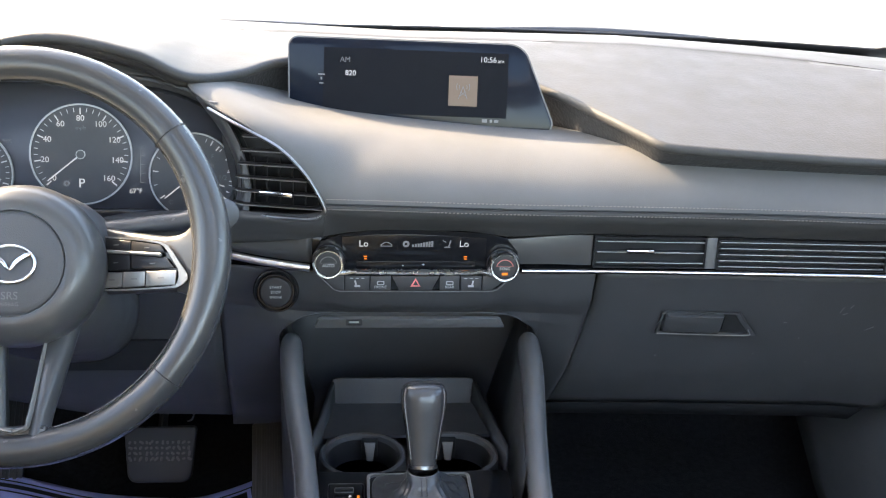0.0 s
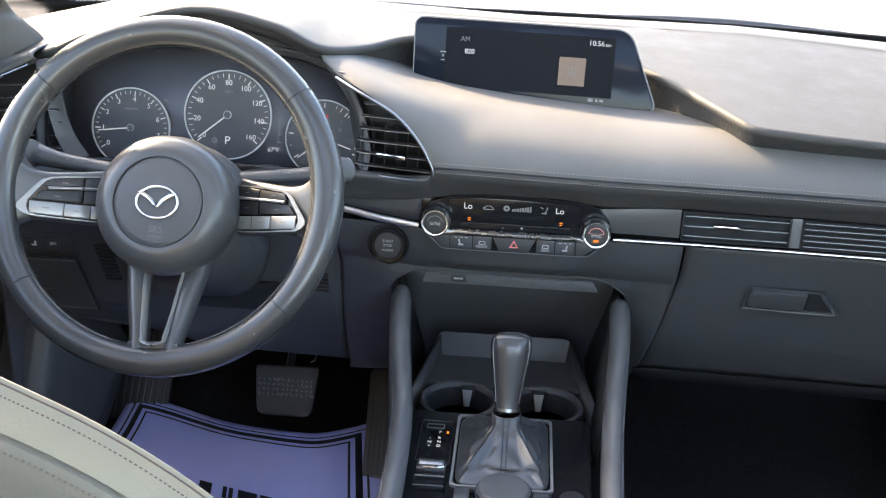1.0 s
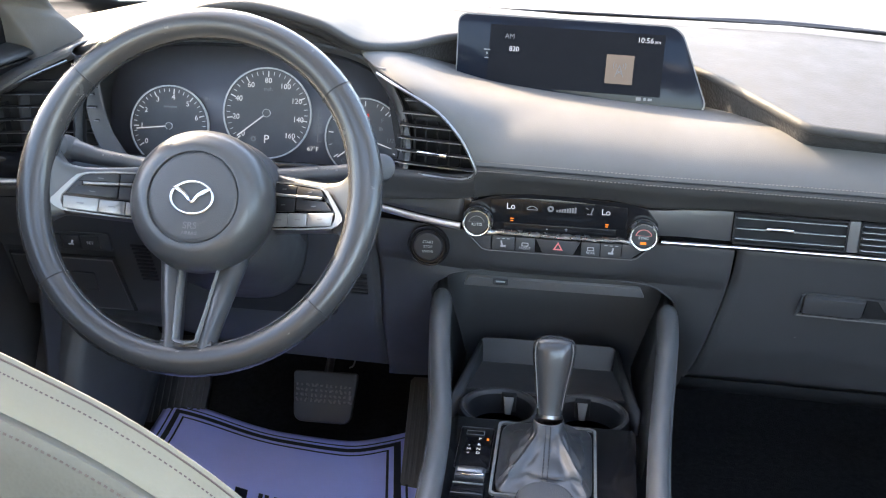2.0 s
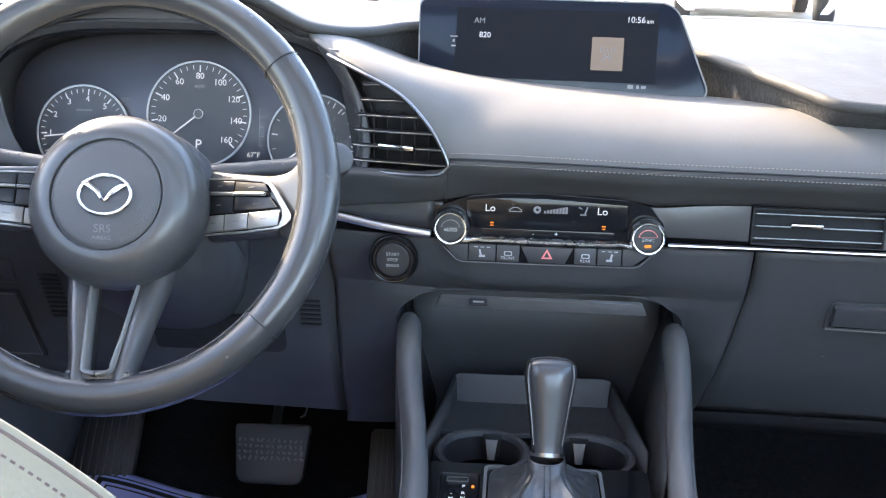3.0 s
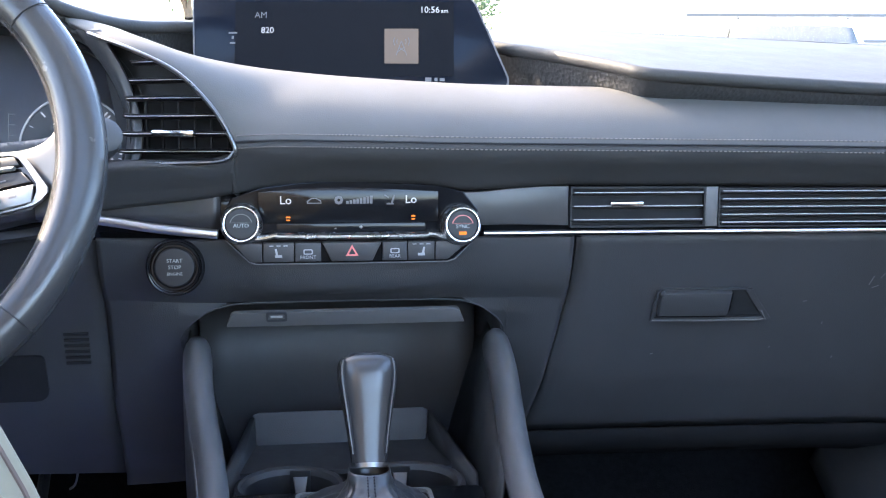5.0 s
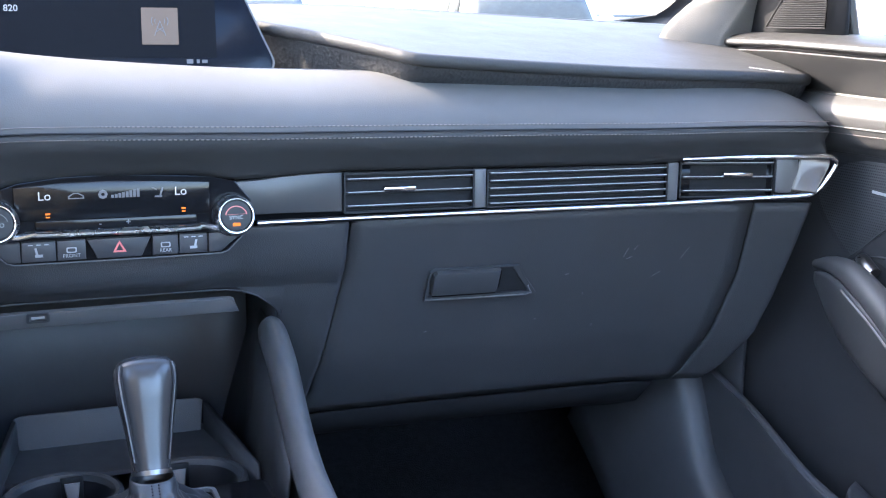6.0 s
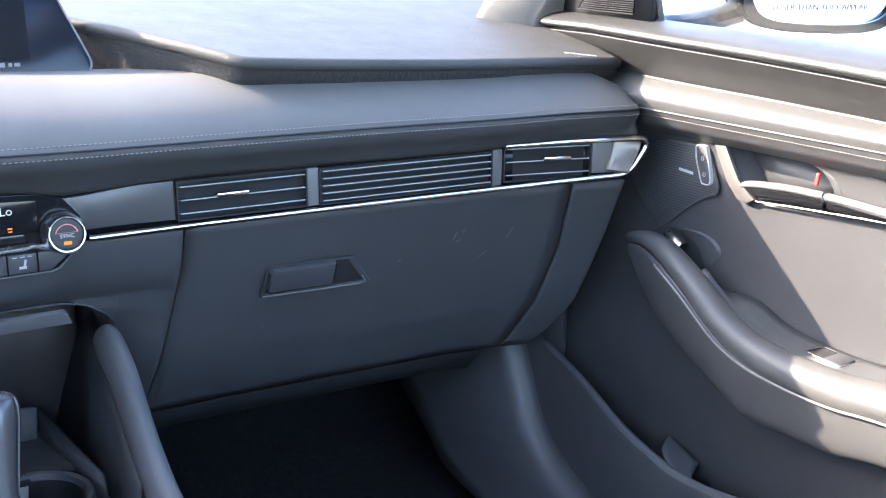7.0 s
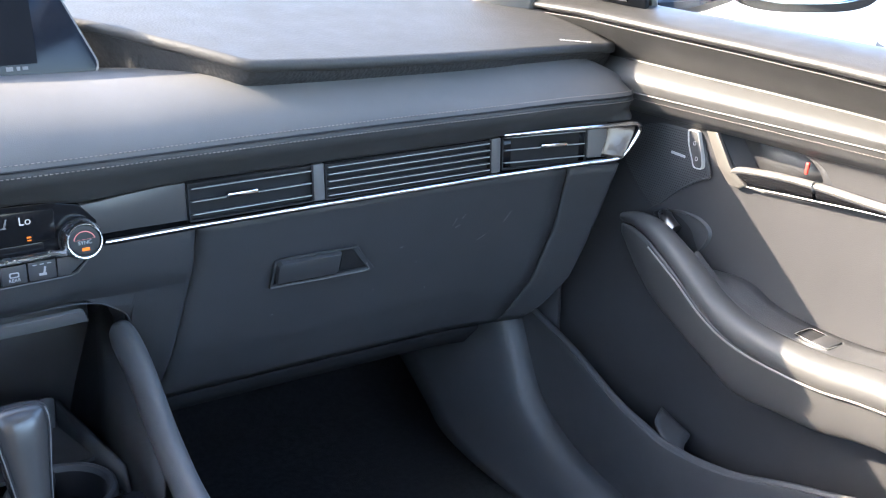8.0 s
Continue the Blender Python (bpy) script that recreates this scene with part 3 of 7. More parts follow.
def glove(x, z):
    return lerp((0.2, 0.25, 0.30, 0.36, 0.42, 0.445), (0.125, 0.082, 0.055, 0.034, 0.012, 0.002), z) + lerp((0.2, 0.32, 0.526, 0.6, 0.682), (0.0, -0.004, -0.014, -0.028, -0.05), x)


def seam(z):
    return 0.2035 - 0.028 * max(0, (0.42 - z) / 0.18) ** 1.5


LIP = 0.3850    # upper edge of the storage opening


def wing_edges(z, sx):
    arch = 0.148 - 0.042 * max(0, (z - 0.345) / (LIP - 0.345)) ** 2.2
    xin = sx * (arch - 0.01 * (0.345 - min(z, 0.345)) / 0.17)
    xout = -0.2145 if sx < 0 else seam(z) - 0.0008
    yin = lerp((0.18, 0.26, 0.32, 0.374), (0.155, 0.105, 0.065, 0.034), z)
    yout = glove(0.2, z) if sx > 0 else lerp((0.19, 0.28, 0.36, 0.44), (0.150, 0.095, 0.070, 0.035), z) - 0.002
    return xin, xout, yin, yout


def wing_y(x, z, sx):
    xin, xout, yin, yout = wing_edges(z, sx)
    return lerp((abs(xin), abs(xin + xout) / 2, abs(xout)), (yin - 0.0005, (yin + yout) / 2 - 0.002, yout - 0.0005), abs(x))


# centre fascia: around the climate panel, then down beside the arched storage opening
def fascia_top(x, k2):
    """Profile from the trim down to the opening's upper edge; k2: 0 over the opening, 1 beside it."""
    y0 = front(x) if x < 0.2 else 0.0
    wy = wing_y(x, LIP, -1 if x < 0 else 1)
    a = smooth([(x, y0 + 0.001, 0.4465), (x, y0 - 0.001, 0.443), (x, 0.003, 0.430), (x, 0.007, 0.41), (x, 0.013, 0.398), (x, 0.026, 0.3885), (x, 0.031, LIP), (x, 0.044, LIP - 0.001)], 18)
    d = wy - y0
    b = smooth([(x, y0 + 0.001, 0.4465), (x, y0 - 0.001, 0.443), (x, y0 + 0.10 * d, 0.430), (x, y0 + 0.32 * d, 0.413), (x, y0 + 0.58 * d, 0.400), (x, y0 + 0.82 * d, 0.3915), (x, wy, LIP)], 18)
    return [p.lerp(q, k2) for p, q in zip(a, b)]


pieces = [grid([fascia_top(-0.105 + 0.21 * k / 40, lerp((0, 0.055, 0.07, 0.09, 0.1, 0.105), (0, 0.0, 0.12, 0.75, 0.97, 1.0), abs(-0.105 + 0.21 * k / 40))) for k in range(41)])]
for sx in (-1, 1):
    cols = []
    for k in range(15):
        cols.append((0.105 + 0.043 * k / 14, None))
    for k in range(12):
        cols.append((None, k / 11))
    secs = []
    for x, q in cols:
        xt = sx * x if q is None else sx * 0.148 + q * ((-0.2145 if sx < 0 else seam(LIP) - 0.0008) - sx * 0.148)
        zend = 0.1785 if q is not None else 0.345 + (LIP - 0.345) * max(0, (0.148 - x) / 0.043) ** (1 / 2.2)
        row = fascia_top(xt, 1.0)
        for j in range(1, 21):
            z = LIP + (zend - LIP) * j / 20
            xo = wing_edges(z, sx)[1]
            xx = xt if q is None else sx * 0.148 + q * (xo - sx * 0.148)
            row.append(Vector((xx, wing_y(xx, z, sx) + (0.0012 if q == 1 else 0.0), z)))
        e = row[-1]
        row += [e + Vector((0, 0.002, 0.0006)), e + Vector((0, 0.016, 0.0006))]
        secs.append(row)
    pieces.append(grid(secs))
bm = join(*pieces)
bmesh.ops.remove_doubles(bm, verts=bm.verts, dist=0.00002)
part("centre_fascia", bm, SOFT, dash, "soft black centre fascia round the storage opening", solid=0.003)
# thin edge line round the storage opening
ARCHLINE = [(sx_ * wing_edges(z, sx_)[0], wing_edges(z, sx_)[2] - 0.0012, z) for sx_, zz in ((-1, (0.338, 0.350, 0.362, 0.372, 0.379)), (1, (0.379, 0.372, 0.362, 0.350, 0.338))) for z in zz]
ARCHLINE = [(abs(x) * (-1 if k < 5 else 1), y, z) for k, (x, y, z) in enumerate(ARCHLINE)]
ARCHLINE = ARCHLINE[:5] + [(-0.095, 0.0288, LIP), (-0.05, 0.0290, LIP + 0.0006), (0.0, 0.0290, LIP + 0.0008), (0.05, 0.0290, LIP + 0.0006), (0.095, 0.0288, LIP)] + ARCHLINE[5:]
part("opening_edge", tube(ARCHLINE, 0.0007, n=6, steps=90), SOFT, dash, "thin edge round the storage opening")
# storage opening's ledge with its socket
part("ledge", plate([(-0.107, -0.010), (0.109, -0.010), (0.1035, 0.0040), (0.100, 0.0062), (-0.099, 0.0062), (-0.1025, 0.0040)], 0.004, face(0, 0.041, 0.3715, -28), 0.0008), GREY, dash, "grey ledge with a small socket")
lu = part("usb_socket", ring(rounded(0.0185, 0.0105, 0.0015, 3), rounded(0.014, 0.0065, 0.001, 3), 0.0012, face(-0.0625, 0.0355, 0.3715, -28)), HARD, dash, "black socket")
part("contact", box(0.0105, 0.0018, 0.001, face(-0.0625, 0.0350, 0.3712, -28)), BRIGHT, lu, "pale contact strip")
# walls of the storage opening
part("storage_back", grid([[Vector((x, 0.20 - 0.03 * (abs(x) / 0.14) ** 4, z)) for z in (0.15, 0.28, 0.389)] for x in (-0.14, -0.1, -0.05, 0, 0.05, 0.1, 0.14)]), RECESS, dash, "dark back of the storage space", solid=-0.004)
part("storage_top", box(0.24, 0.155, 0.004, pose(0, 0.123, 0.388)), RECESS, dash)
for sx in (-1, 1):
    rows = []
    for k in range(9):
        z = 0.374 - 0.20 * k / 8
        yw = lerp((0.18, 0.26, 0.32, 0.374), (0.155, 0.105, 0.065, 0.034), z)
        rows.append([Vector((sx * 0.1445, yw + 0.012, z)), Vector((sx * 0.146, yw + 0.06, z)), Vector((sx * 0.142, 0.205, z))])
    part("storage_side", grid(rows), RECESS, dash, solid=0.004)

# lower panels left of the fascia: knee panel behind the wheel
secs = []
for k in range(40):
    x = -0.2155 - 0.50 * k / 39
    bot = lerp((-0.72, -0.5, -0.4, -0.2155), (0.235, 0.215, 0.195, 0.1905), x)
    yt = front(x)
    secs.append(smooth([(x, yt + 0.02, 0.470), (x, yt + 0.004, 0.466), (x, yt + 0.006, 0.44), (x, 0.07, 0.36), (x, 0.095, 0.28), (x, 0.145, bot + 0.01), (x, 0.155, bot), (x, 0.20, bot - 0.002)], 22))
part("knee_panel", grid(secs), SOFT, dash, "soft black panel below the steering column", solid=0.004)


def on_knee(x, z):
    return face(x, lerp((0.2, 0.28, 0.36, 0.44), (0.145, 0.0935, 0.0685, 0.035), z) - 0.0005, z, -22)


for cx, cz, count in ((-0.524, 0.348, 10), (-0.243, 0.328, 6)):
    for k in range(count):
        part("grille_slot", box(0.022, 0.0022, 0.002, on_knee(cx + 0.0007 * k * (count == 10), cz + 0.024 - 0.0058 * k)), DARK, dash)
coin = part("coin_tray", plate([(-0.085, -0.045), (0.061, -0.045), (0.051, 0.044), (-0.085, 0.044)], 0.004, on_knee(-0.612, 0.3095), 0.001), SOFT, dash, "black lidded coin tray")
part("tray_gap", plate([(-0.088, -0.048), (0.0645, -0.048), (0.0535, 0.047), (-0.088, 0.047)], 0.0022, on_knee(-0.612, 0.3095)), DARK, coin, "dark gap round the lid")
part("lid_edge", tube([on_knee(-0.612, 0.3095) @ Vector(p) for p in ((-0.085, 0.0435, 0.0042), (0.0505, 0.0435, 0.0042), (0.0605, -0.0445, 0.0042), (-0.085, -0.0445, 0.0042))], 0.0008, n=6), GREY, coin, "pale upper edge")
part("pull", ring(rounded(0.058, 0.034, 0.003), rounded(0.053, 0.029, 0.003), 0.003, on_knee(-0.619, 0.313) @ Matrix.Translation((0, 0, 0.003))), HARD, coin)
sw = part("switch_panel", plate(rounded(0.150, 0.030, 0.003), 0.003, on_knee(-0.634, 0.3755), 0.0008), HARD, dash, "black row of driver's switches")
for k in range(4):
    b = part("switch", plate(rounded(0.0238, 0.0215, 0.002), 0.0025, on_knee(-0.660 + 0.025 * k, 0.376) @ Matrix.Translation((0, 0, 0.003)), 0.0006), HARD, sw)
    if k == 3:
        writing("print", "SET", 0.0062, on_knee(-0.660 + 0.025 * k, 0.376) @ Matrix.Translation((0, 0, 0.0057)), BOLDPRINT, sw)
    elif k:
        part("symbol", join(box(0.0025, 0.008, 0.0003, on_knee(-0.660 + 0.025 * k, 0.3755) @ pose(0.001, 0, 0.0058, 0, 0, -20)), box(0.007, 0.0025, 0.0003, on_knee(-0.660 + 0.025 * k, 0.3745) @ pose(-0.001, -0.002, 0.0058))), BOLDPRINT, sw)

# flat near-black plate drawn for the shade in the opening below the steering column
part("column_gap_shade", plate(fillet([(-0.075, -0.021, 0.006), (0.070, -0.021, 0.012), (0.070, 0.030, 0.006), (-0.075, 0.030, 0.006)], 5), 0.003, on_knee(-0.342, 0.305)), DARK, dash, "black plate as shade of the opening below the column")

# glove box: lower passenger panel with its lid
def panel(x_of, name, label, zs, material=SOFT, lift=0.0):
    secs = []
    for z in zs:
        x0, x1 = x_of(z)
        row = []
        for k in range(25):
            x = x0 + (x1 - x0) * k / 24
            e = 0.0016 * (max(0, 1 - (x - x0) / 0.004) ** 2 + max(0, 1 - (x1 - x) / 0.004) ** 2)
            row.append(Vector((x, glove(x, z) + e + lift, z)))
        secs.append(row)
    return part(name, grid(secs), material, dash, label, solid=0.006)


zs = [0.447 - 0.21 * k / 20 for k in range(21)]
lid = panel(lambda z: (seam(z) + 0.0008, lerp((0.236, 0.25, 0.30, 0.37, 0.444), (0.588, 0.594, 0.608, 0.6175, 0.6125), z)), "glovebox_lid", "soft black glovebox lid, lightly scuffed", zs)
panel(lambda z: (lerp((0.236, 0.25, 0.30, 0.37, 0.444), (0.5892, 0.5952, 0.6092, 0.6187, 0.6137), z), lerp((0.204, 0.224, 0.26, 0.295, 0.342, 0.392, 0.45), (0.588, 0.614, 0.640, 0.656, 0.664, 0.669, 0.672), z)), "side_panel", "soft black panel beside the glovebox", zs)
# Matt black here takes the place of the footwell's shade below the lid.
part("lower_panel", grid([[Vector((x, glove(x, 0.236) + 0.004 + d, 0.236 - dz)) for d, dz in ((0.0, 0.0), (0.03, 0.03), (0.09, 0.055), (0.2, 0.06))] for x in [0.17 + 0.04 * k for k in range(11)]]), TWEETER, dash, "panel under the glovebox, blackened as shade", solid=0.004)
# lid handle: a dished recess with a raised pull
HM = face(0.335, glove(0.335, 0.3775) - 0.0035, 0.3775, -20, -4) @ Matrix.Diagonal((1, 1.2, 1, 1))
rim_o = [(-0.0535, -0.0150), (0.055, -0.0150), (0.0615, -0.0125), (0.047, 0.004), (0.0395, 0.0142), (0.0, 0.0145), (-0.0455, 0.0145), (-0.0500, 0.0120)]
rim_i = [(-0.0500, -0.0116), (0.050, -0.0116), (0.0530, -0.0105), (0.041, 0.003), (0.033, 0.0132), (0.0, 0.0136), (-0.045, 0.0136), (-0.048, 0.011)]
dish = part("handle_dish", ring(rim_o, rim_i, 0.0032, HM), SOFT, lid, "bevelled rim of the handle recess", bevel=0.0012)
# Near-black plate inside the rim; the recess's shade is put into its colour.
part("handle_shade", plate([(-0.048, -0.0112), (0.053, -0.0105), (0.041, 0.003), (0.033, 0.0132), (-0.045, 0.0132)], 0.0006, HM @ Matrix.Translation((0, 0, 0.0006))), DARK, dish, "black plate as shade of the handle recess")
hd = part("handle", plate([(-0.0475, -0.0080), (0.0165, -0.0080), (0.0185, -0.004), (0.0195, 0.0132), (-0.0440, 0.0132), (-0.0472, 0.0105)], 0.0085, HM, 0.0022), SOFT, lid, "raised black handle")
part("pull_lip", tube([HM @ Vector((-0.0465, -0.0083, 0.0062)), HM @ Vector((0.016, -0.0083, 0.0062)), HM @ Vector((0.0190, -0.003, 0.0062)), HM @ Vector((0.0198, 0.012, 0.0062))], 0.0009, n=6), GLOSS, hd, "polished lower lip")
# Pale line along the rim's foot; the lip's highlight put in as colour.
part("rim_highlight", tube([HM @ Vector((x, y, 0.0033)) for x, y in ((-0.0515, -0.0134), (0.0, -0.0138), (0.050, -0.0136), (0.0560, -0.0122), (0.0510, -0.0050))], 0.0009, n=6), SATIN, dish, "pale line as a highlight on the lower rim")
# scuffs and specks on the lid
for dx, dz, w, a in ((0.49, 0.398, 0.010, 70), (0.495, 0.392, 0.007, 20), (0.500, 0.403, 0.006, 55), (0.452, 0.355, 0.002, 80), (0.43, 0.378, 0.004, 10), (0.53, 0.372, 0.012, 30), (0.555, 0.395, 0.015, 60), (0.405, 0.33, 0.002, 40), (0.29, 0.325, 0.003, 15), (0.47, 0.318, 0.0025, 75)):
    part("scuff", box(w, 0.0005, 0.0003, face(dx, glove(dx, dz) - 0.0008, dz, -18) @ pose(0, 0, 0, 0, 0, a)), SCUFF, lid, "pale scuff mark")

# ---- climate panel ----
climate = part("climate_panel", plate([(-0.105, -0.012), (-0.083, -0.0305), (-0.078, -0.0325), (0.086, -0.0325), (0.092, -0.0305), (0.113, -0.012), (0.113, 0.012), (0.100, 0.028), (0.078, 0.0335), (0.0, 0.0375), (-0.04, 0.0365), (-0.073, 0.0325), (-0.098, 0.024), (-0.105, 0.012)], 0.006, face(0, 0.0035, 0.4585), 0.001), GLOSS, dash, "gloss black climate control panel", smoothed=False)
CM = face(0, -0.0026, 0.4585)
part("display", plate([(-0.076, 0.002), (0.078, 0.002), (0.078, 0.0285), (0.0, 0.0325), (-0.04, 0.032), (-0.076, 0.029)], 0.0012, CM, 0.0004), GLOSS, climate, "gloss black climate display")
DM = CM @ Matrix.Translation((0, 0, 0.0015))
for x in (-0.053, 0.054):
    writing("print", "Lo", 0.0100, DM @ Matrix.Translation((x, 0.0215, 0)), WHITE, climate)
    part("lamp", box(0.0036, 0.0013, 0.0004, DM @ Matrix.Translation((x + 0.002, 0.0072, 0))), AMBER, climate, "lit amber lamp")
    part("lamp", box(0.0032, 0.0010, 0.0004, DM @ Matrix.Translation((x + 0.002, 0.0046, 0))), AMBER, climate, "lit amber lamp")
for k in range(8):
    part("fan_bar", box(0.0022, 0.0025 + 0.0006 * k, 0.0004, DM @ Matrix.Translation((-0.0005 + 0.0029 * k, 0.0195 + 0.0003 * k, 0))), DIM, climate)
part("fan_symbol", ring(circle(0.0038, 8), circle(0.0014, 8), 0.0003, DM @ Matrix.Translation((-0.008, 0.0215, 0))), DIM, climate)
part("car_symbol", ring([(-0.006, -0.0018), (0.0065, -0.0018), (0.006, 0.0008), (0.002, 0.003), (-0.002, 0.003), (-0.006, 0.0005)], [(-0.0048, -0.001), (0.0055, -0.001), (0.005, 0.0003), (0.0016, 0.0022), (-0.0016, 0.0022), (-0.0048, 0.0)], 0.0003, DM @ Matrix.Translation((-0.029, 0.0205, 0))), DIM, climate)
part("airflow_symbol", join(box(0.0014, 0.0075, 0.0003, DM @ pose(0.0385, 0.022, 0, 0, 0, -18)), box(0.006, 0.0013, 0.0003, DM @ pose(0.036, 0.018, 0)), box(0.004, 0.001, 0.0003, DM @ pose(0.033, 0.0245, 0, 0, 0, -30))), DIM, climate)
part("rocker", plate(rounded(0.128, 0.0085, 0.002), 0.0018, CM @ Matrix.Translation((0.003, -0.0025, 0)), 0.0005), GLOSS, climate, "black rocker bar")
for x, s in ((-0.011, "-"), (0.011, "+")):
    writing("print", s, 0.007, CM @ Matrix.Translation((x, -0.0022, 0.0021)), PRINT, climate)
# bright bar between the knobs
part("chrome_bar", tube([(-0.088, -0.0075, 0.4485), (-0.074, -0.0085, 0.4490), (-0.062, -0.0095, 0.4515), (-0.055, -0.0095, 0.4505), (0.0, -0.0095, 0.4500), (0.062, -0.0095, 0.4500), (0.070, -0.0095, 0.4515), (0.082, -0.0085, 0.4480), (0.094, -0.0075, 0.4470)], 0.0030, 0.0045, n=10, steps=60, up=(0, -1, 0)), KNOBMETAL, climate, "bright satin chrome bar")
# button row
for x0, x1, kind in ((-0.0975, -0.0735, 0), (-0.0725, -0.0465, 1), (-0.0455, -0.0235, 2), (-0.0225, 0.0285, 3), (0.0295, 0.0505, 4), (0.0515, 0.0745, 5), (0.0755, 0.1035, 0)):
    w, x = x1 - x0, (x0 + x1) / 2
    sl = 0.008 if kind == 3 else 0
    out = [(-w / 2 + sl, -0.0085), (w / 2 - sl, -0.0085), (w / 2, 0.008), (-w / 2, 0.008)]
    if kind == 0:
        out = [(-w / 2 + (0.014 if x < 0 else 0), -0.0085), (w / 2 - (0.018 if x > 0 else 0), -0.0085), (w / 2, 0.006), (w / 2, 0.008), (-w / 2, 0.008)]
    b = part("button", plate(out, 0.004, face(x, -0.002, 0.4360), 0.0006), HARD, climate)
    BM = face(x, -0.0063, 0.4360)
    if kind == 3:
        part("hazard_symbol", ring([(-0.0055, -0.004), (0.0055, -0.004), (0.0, 0.0058)], [(-0.003, -0.0026), (0.003, -0.0026), (0.0, 0.003)], 0.0003, BM), PINK, b, "red triangle")
    elif kind in (2, 4):
        writing("print", "FRONT" if kind == 2 else "REAR", 0.0042, BM @ Matrix.Translation((0, -0.0048, 0)), PRINT, b)
        part("symbol", ring(rounded(0.008, 0.0045, 0.001, 3), rounded(0.006, 0.0028, 0.0008, 3), 0.0003, BM @ Matrix.Translation((0, 0.0, 0))), PRINT, b)
    elif kind:
        part("symbol", join(box(0.0018, 0.006, 0.0003, BM @ pose(-0.0018 if kind == 1 else 0.0018, 0, 0, 0, 0, 12 if kind == 1 else -12)), box(0.006, 0.0022, 0.0003, BM @ pose(0, -0.0035, 0))), PRINT, b)
        for k in range(3):
            part("lamp", box(0.0035, 0.0007, 0.0003, BM @ Matrix.Translation((-0.006 + 0.006 * k, 0.0055, 0))), PRINT, b)
for x, z, s in ((-0.0900, 0.4600, "AUTO"), (0.0970, 0.4570, "SYNC")):
    KM = face(x, -0.002, z, 8)
    k = part("knob", lathe([(0.0178, 0.0), (0.0178, 0.004), (0.0165, 0.006), (0.0165, 0.0105), (0.0158, 0.012)], KM), HARD, climate, "round climate knob with a chrome rim")
    part("rim", lathe([(0.0176, 0.0070), (0.0174, 0.0100), (0.0154, 0.0180), (0.0147, 0.0190), (0.0138, 0.0189), (0.0130, 0.0160)], KM), KNOBMETAL, k, "chrome rim")
    part("cap", lathe([(0.0133, 0.014), (0.0132, 0.0166), (0.0128, 0.0172), (0.0120, 0.0174), (0.0105, 0.0174), (0.001, 0.0174)], KM), VENTBLACK, k)
    writing("print", s, 0.0046, KM @ Matrix.Translation((0, -0.0015, 0.0176)), PRINT, k)
    part("arc", ring(circle(0.0095, 16, a0=15, a1=165) + circle(0.0095, 2, a0=165, a1=166), circle(0.0088, 16, a0=15, a1=165) + circle(0.0088, 2, a0=165, a1=166), 0.0002, KM @ Matrix.Translation((0, -0.001, 0.0176))), PINK if s == "SYNC" else GREY, k)
    if s == "SYNC":
        part("lamp", box(0.0062, 0.0028, 0.0004, KM @ Matrix.Translation((0, -0.0072, 0.0176))), AMBER, k, "lit amber lamp")

# raised edge below the button row; its faint highlight is put into pale grey
part("panel_lip", tube([(-0.104, -0.0035, 0.4465), (-0.0845, -0.0045, 0.4275), (-0.0785, -0.0045, 0.4255), (0.0, -0.0045, 0.4252), (0.0865, -0.0045, 0.4255), (0.0925, -0.0045, 0.4275), (0.112, -0.0035, 0.4465)], 0.0006, n=6), GREY, climate, "thin lower edge, its highlight put in as pale grey")
# start button
SM = face(-0.1465, 0.0025, 0.4235, 4)
sb = part("start_button", lathe([(0.0205, 0.0), (0.0205, 0.003), (0.0195, 0.0045), (0.0178, 0.0045), (0.0172, 0.002)], SM), GLOSS, dash, "round black start and stop button")
part("rim", lathe([(0.0248, 0.0002), (0.0242, 0.0022), (0.0232, 0.0030), (0.0222, 0.0028), (0.0214, 0.0012), (0.0204, 0.0010)], SM), GLOSS, sb, "gloss black bezel")
part("cap", lathe([(0.0170, 0.0), (0.0170, 0.0055), (0.0162, 0.0066), (0.0158, 0.0068), (0.0150, 0.00685), (0.001, 0.00685)], SM), VENTBLACK, sb)
for k, s in enumerate(("START", "STOP", "ENGINE")):
    writing("print", s, 0.0045 if k < 2 else 0.0037, SM @ Matrix.Translation((0, 0.0058 - 0.0056 * k, 0.007)), PRINT, sb)

# ---- centre screen ----
display = thing("centre_screen", "wide black radio display standing on the dashboard", "display", (0.01, 0.16, 0.58))
TM = Matrix.Translation((0.0125, 0.1495, 0.6195)) @ Matrix.Rotation(radians(-7.5), 4, "Z") @ Matrix.Rotation(radians(90 - 14), 4, "X") @ Matrix.Rotation(radians(0.3), 4, "Z")


case = fillet([(-0.1545, 0.0495, 0.012), (-0.1510, -0.0540, 0.006), (0.1605, -0.0535, 0.013), (0.1170, 0.0490, 0.026)])
inner = fillet([(-0.1530, 0.0478, 0.011), (-0.1496, -0.0525, 0.005), (0.1580, -0.0520, 0.012), (0.1158, 0.0475, 0.025)])
sc = part("housing", plate(case, 0.016, TM @ Matrix.Translation((0, 0, -0.016)), 0.003), HARD, display, "black rounded housing")
part("glass", plate(inner, 0.0012, TM, 0.0004), SCREEN, display, "glossy dark screen glass")
part("bezel", ring(case, inner, 0.0008, TM), GREY, display, "thin bright bezel")
GM = TM @ Matrix.Translation((0, 0, 0.0014))
part("lit_area", plate([(-0.112, -0.036), (0.100, -0.036), (0.100, 0.0375), (-0.112, 0.0375)], 0.0003, GM), LCD, display, "dim lit area of the display")
GM = TM @ Matrix.Translation((-0.0072, 0, 0.0019))
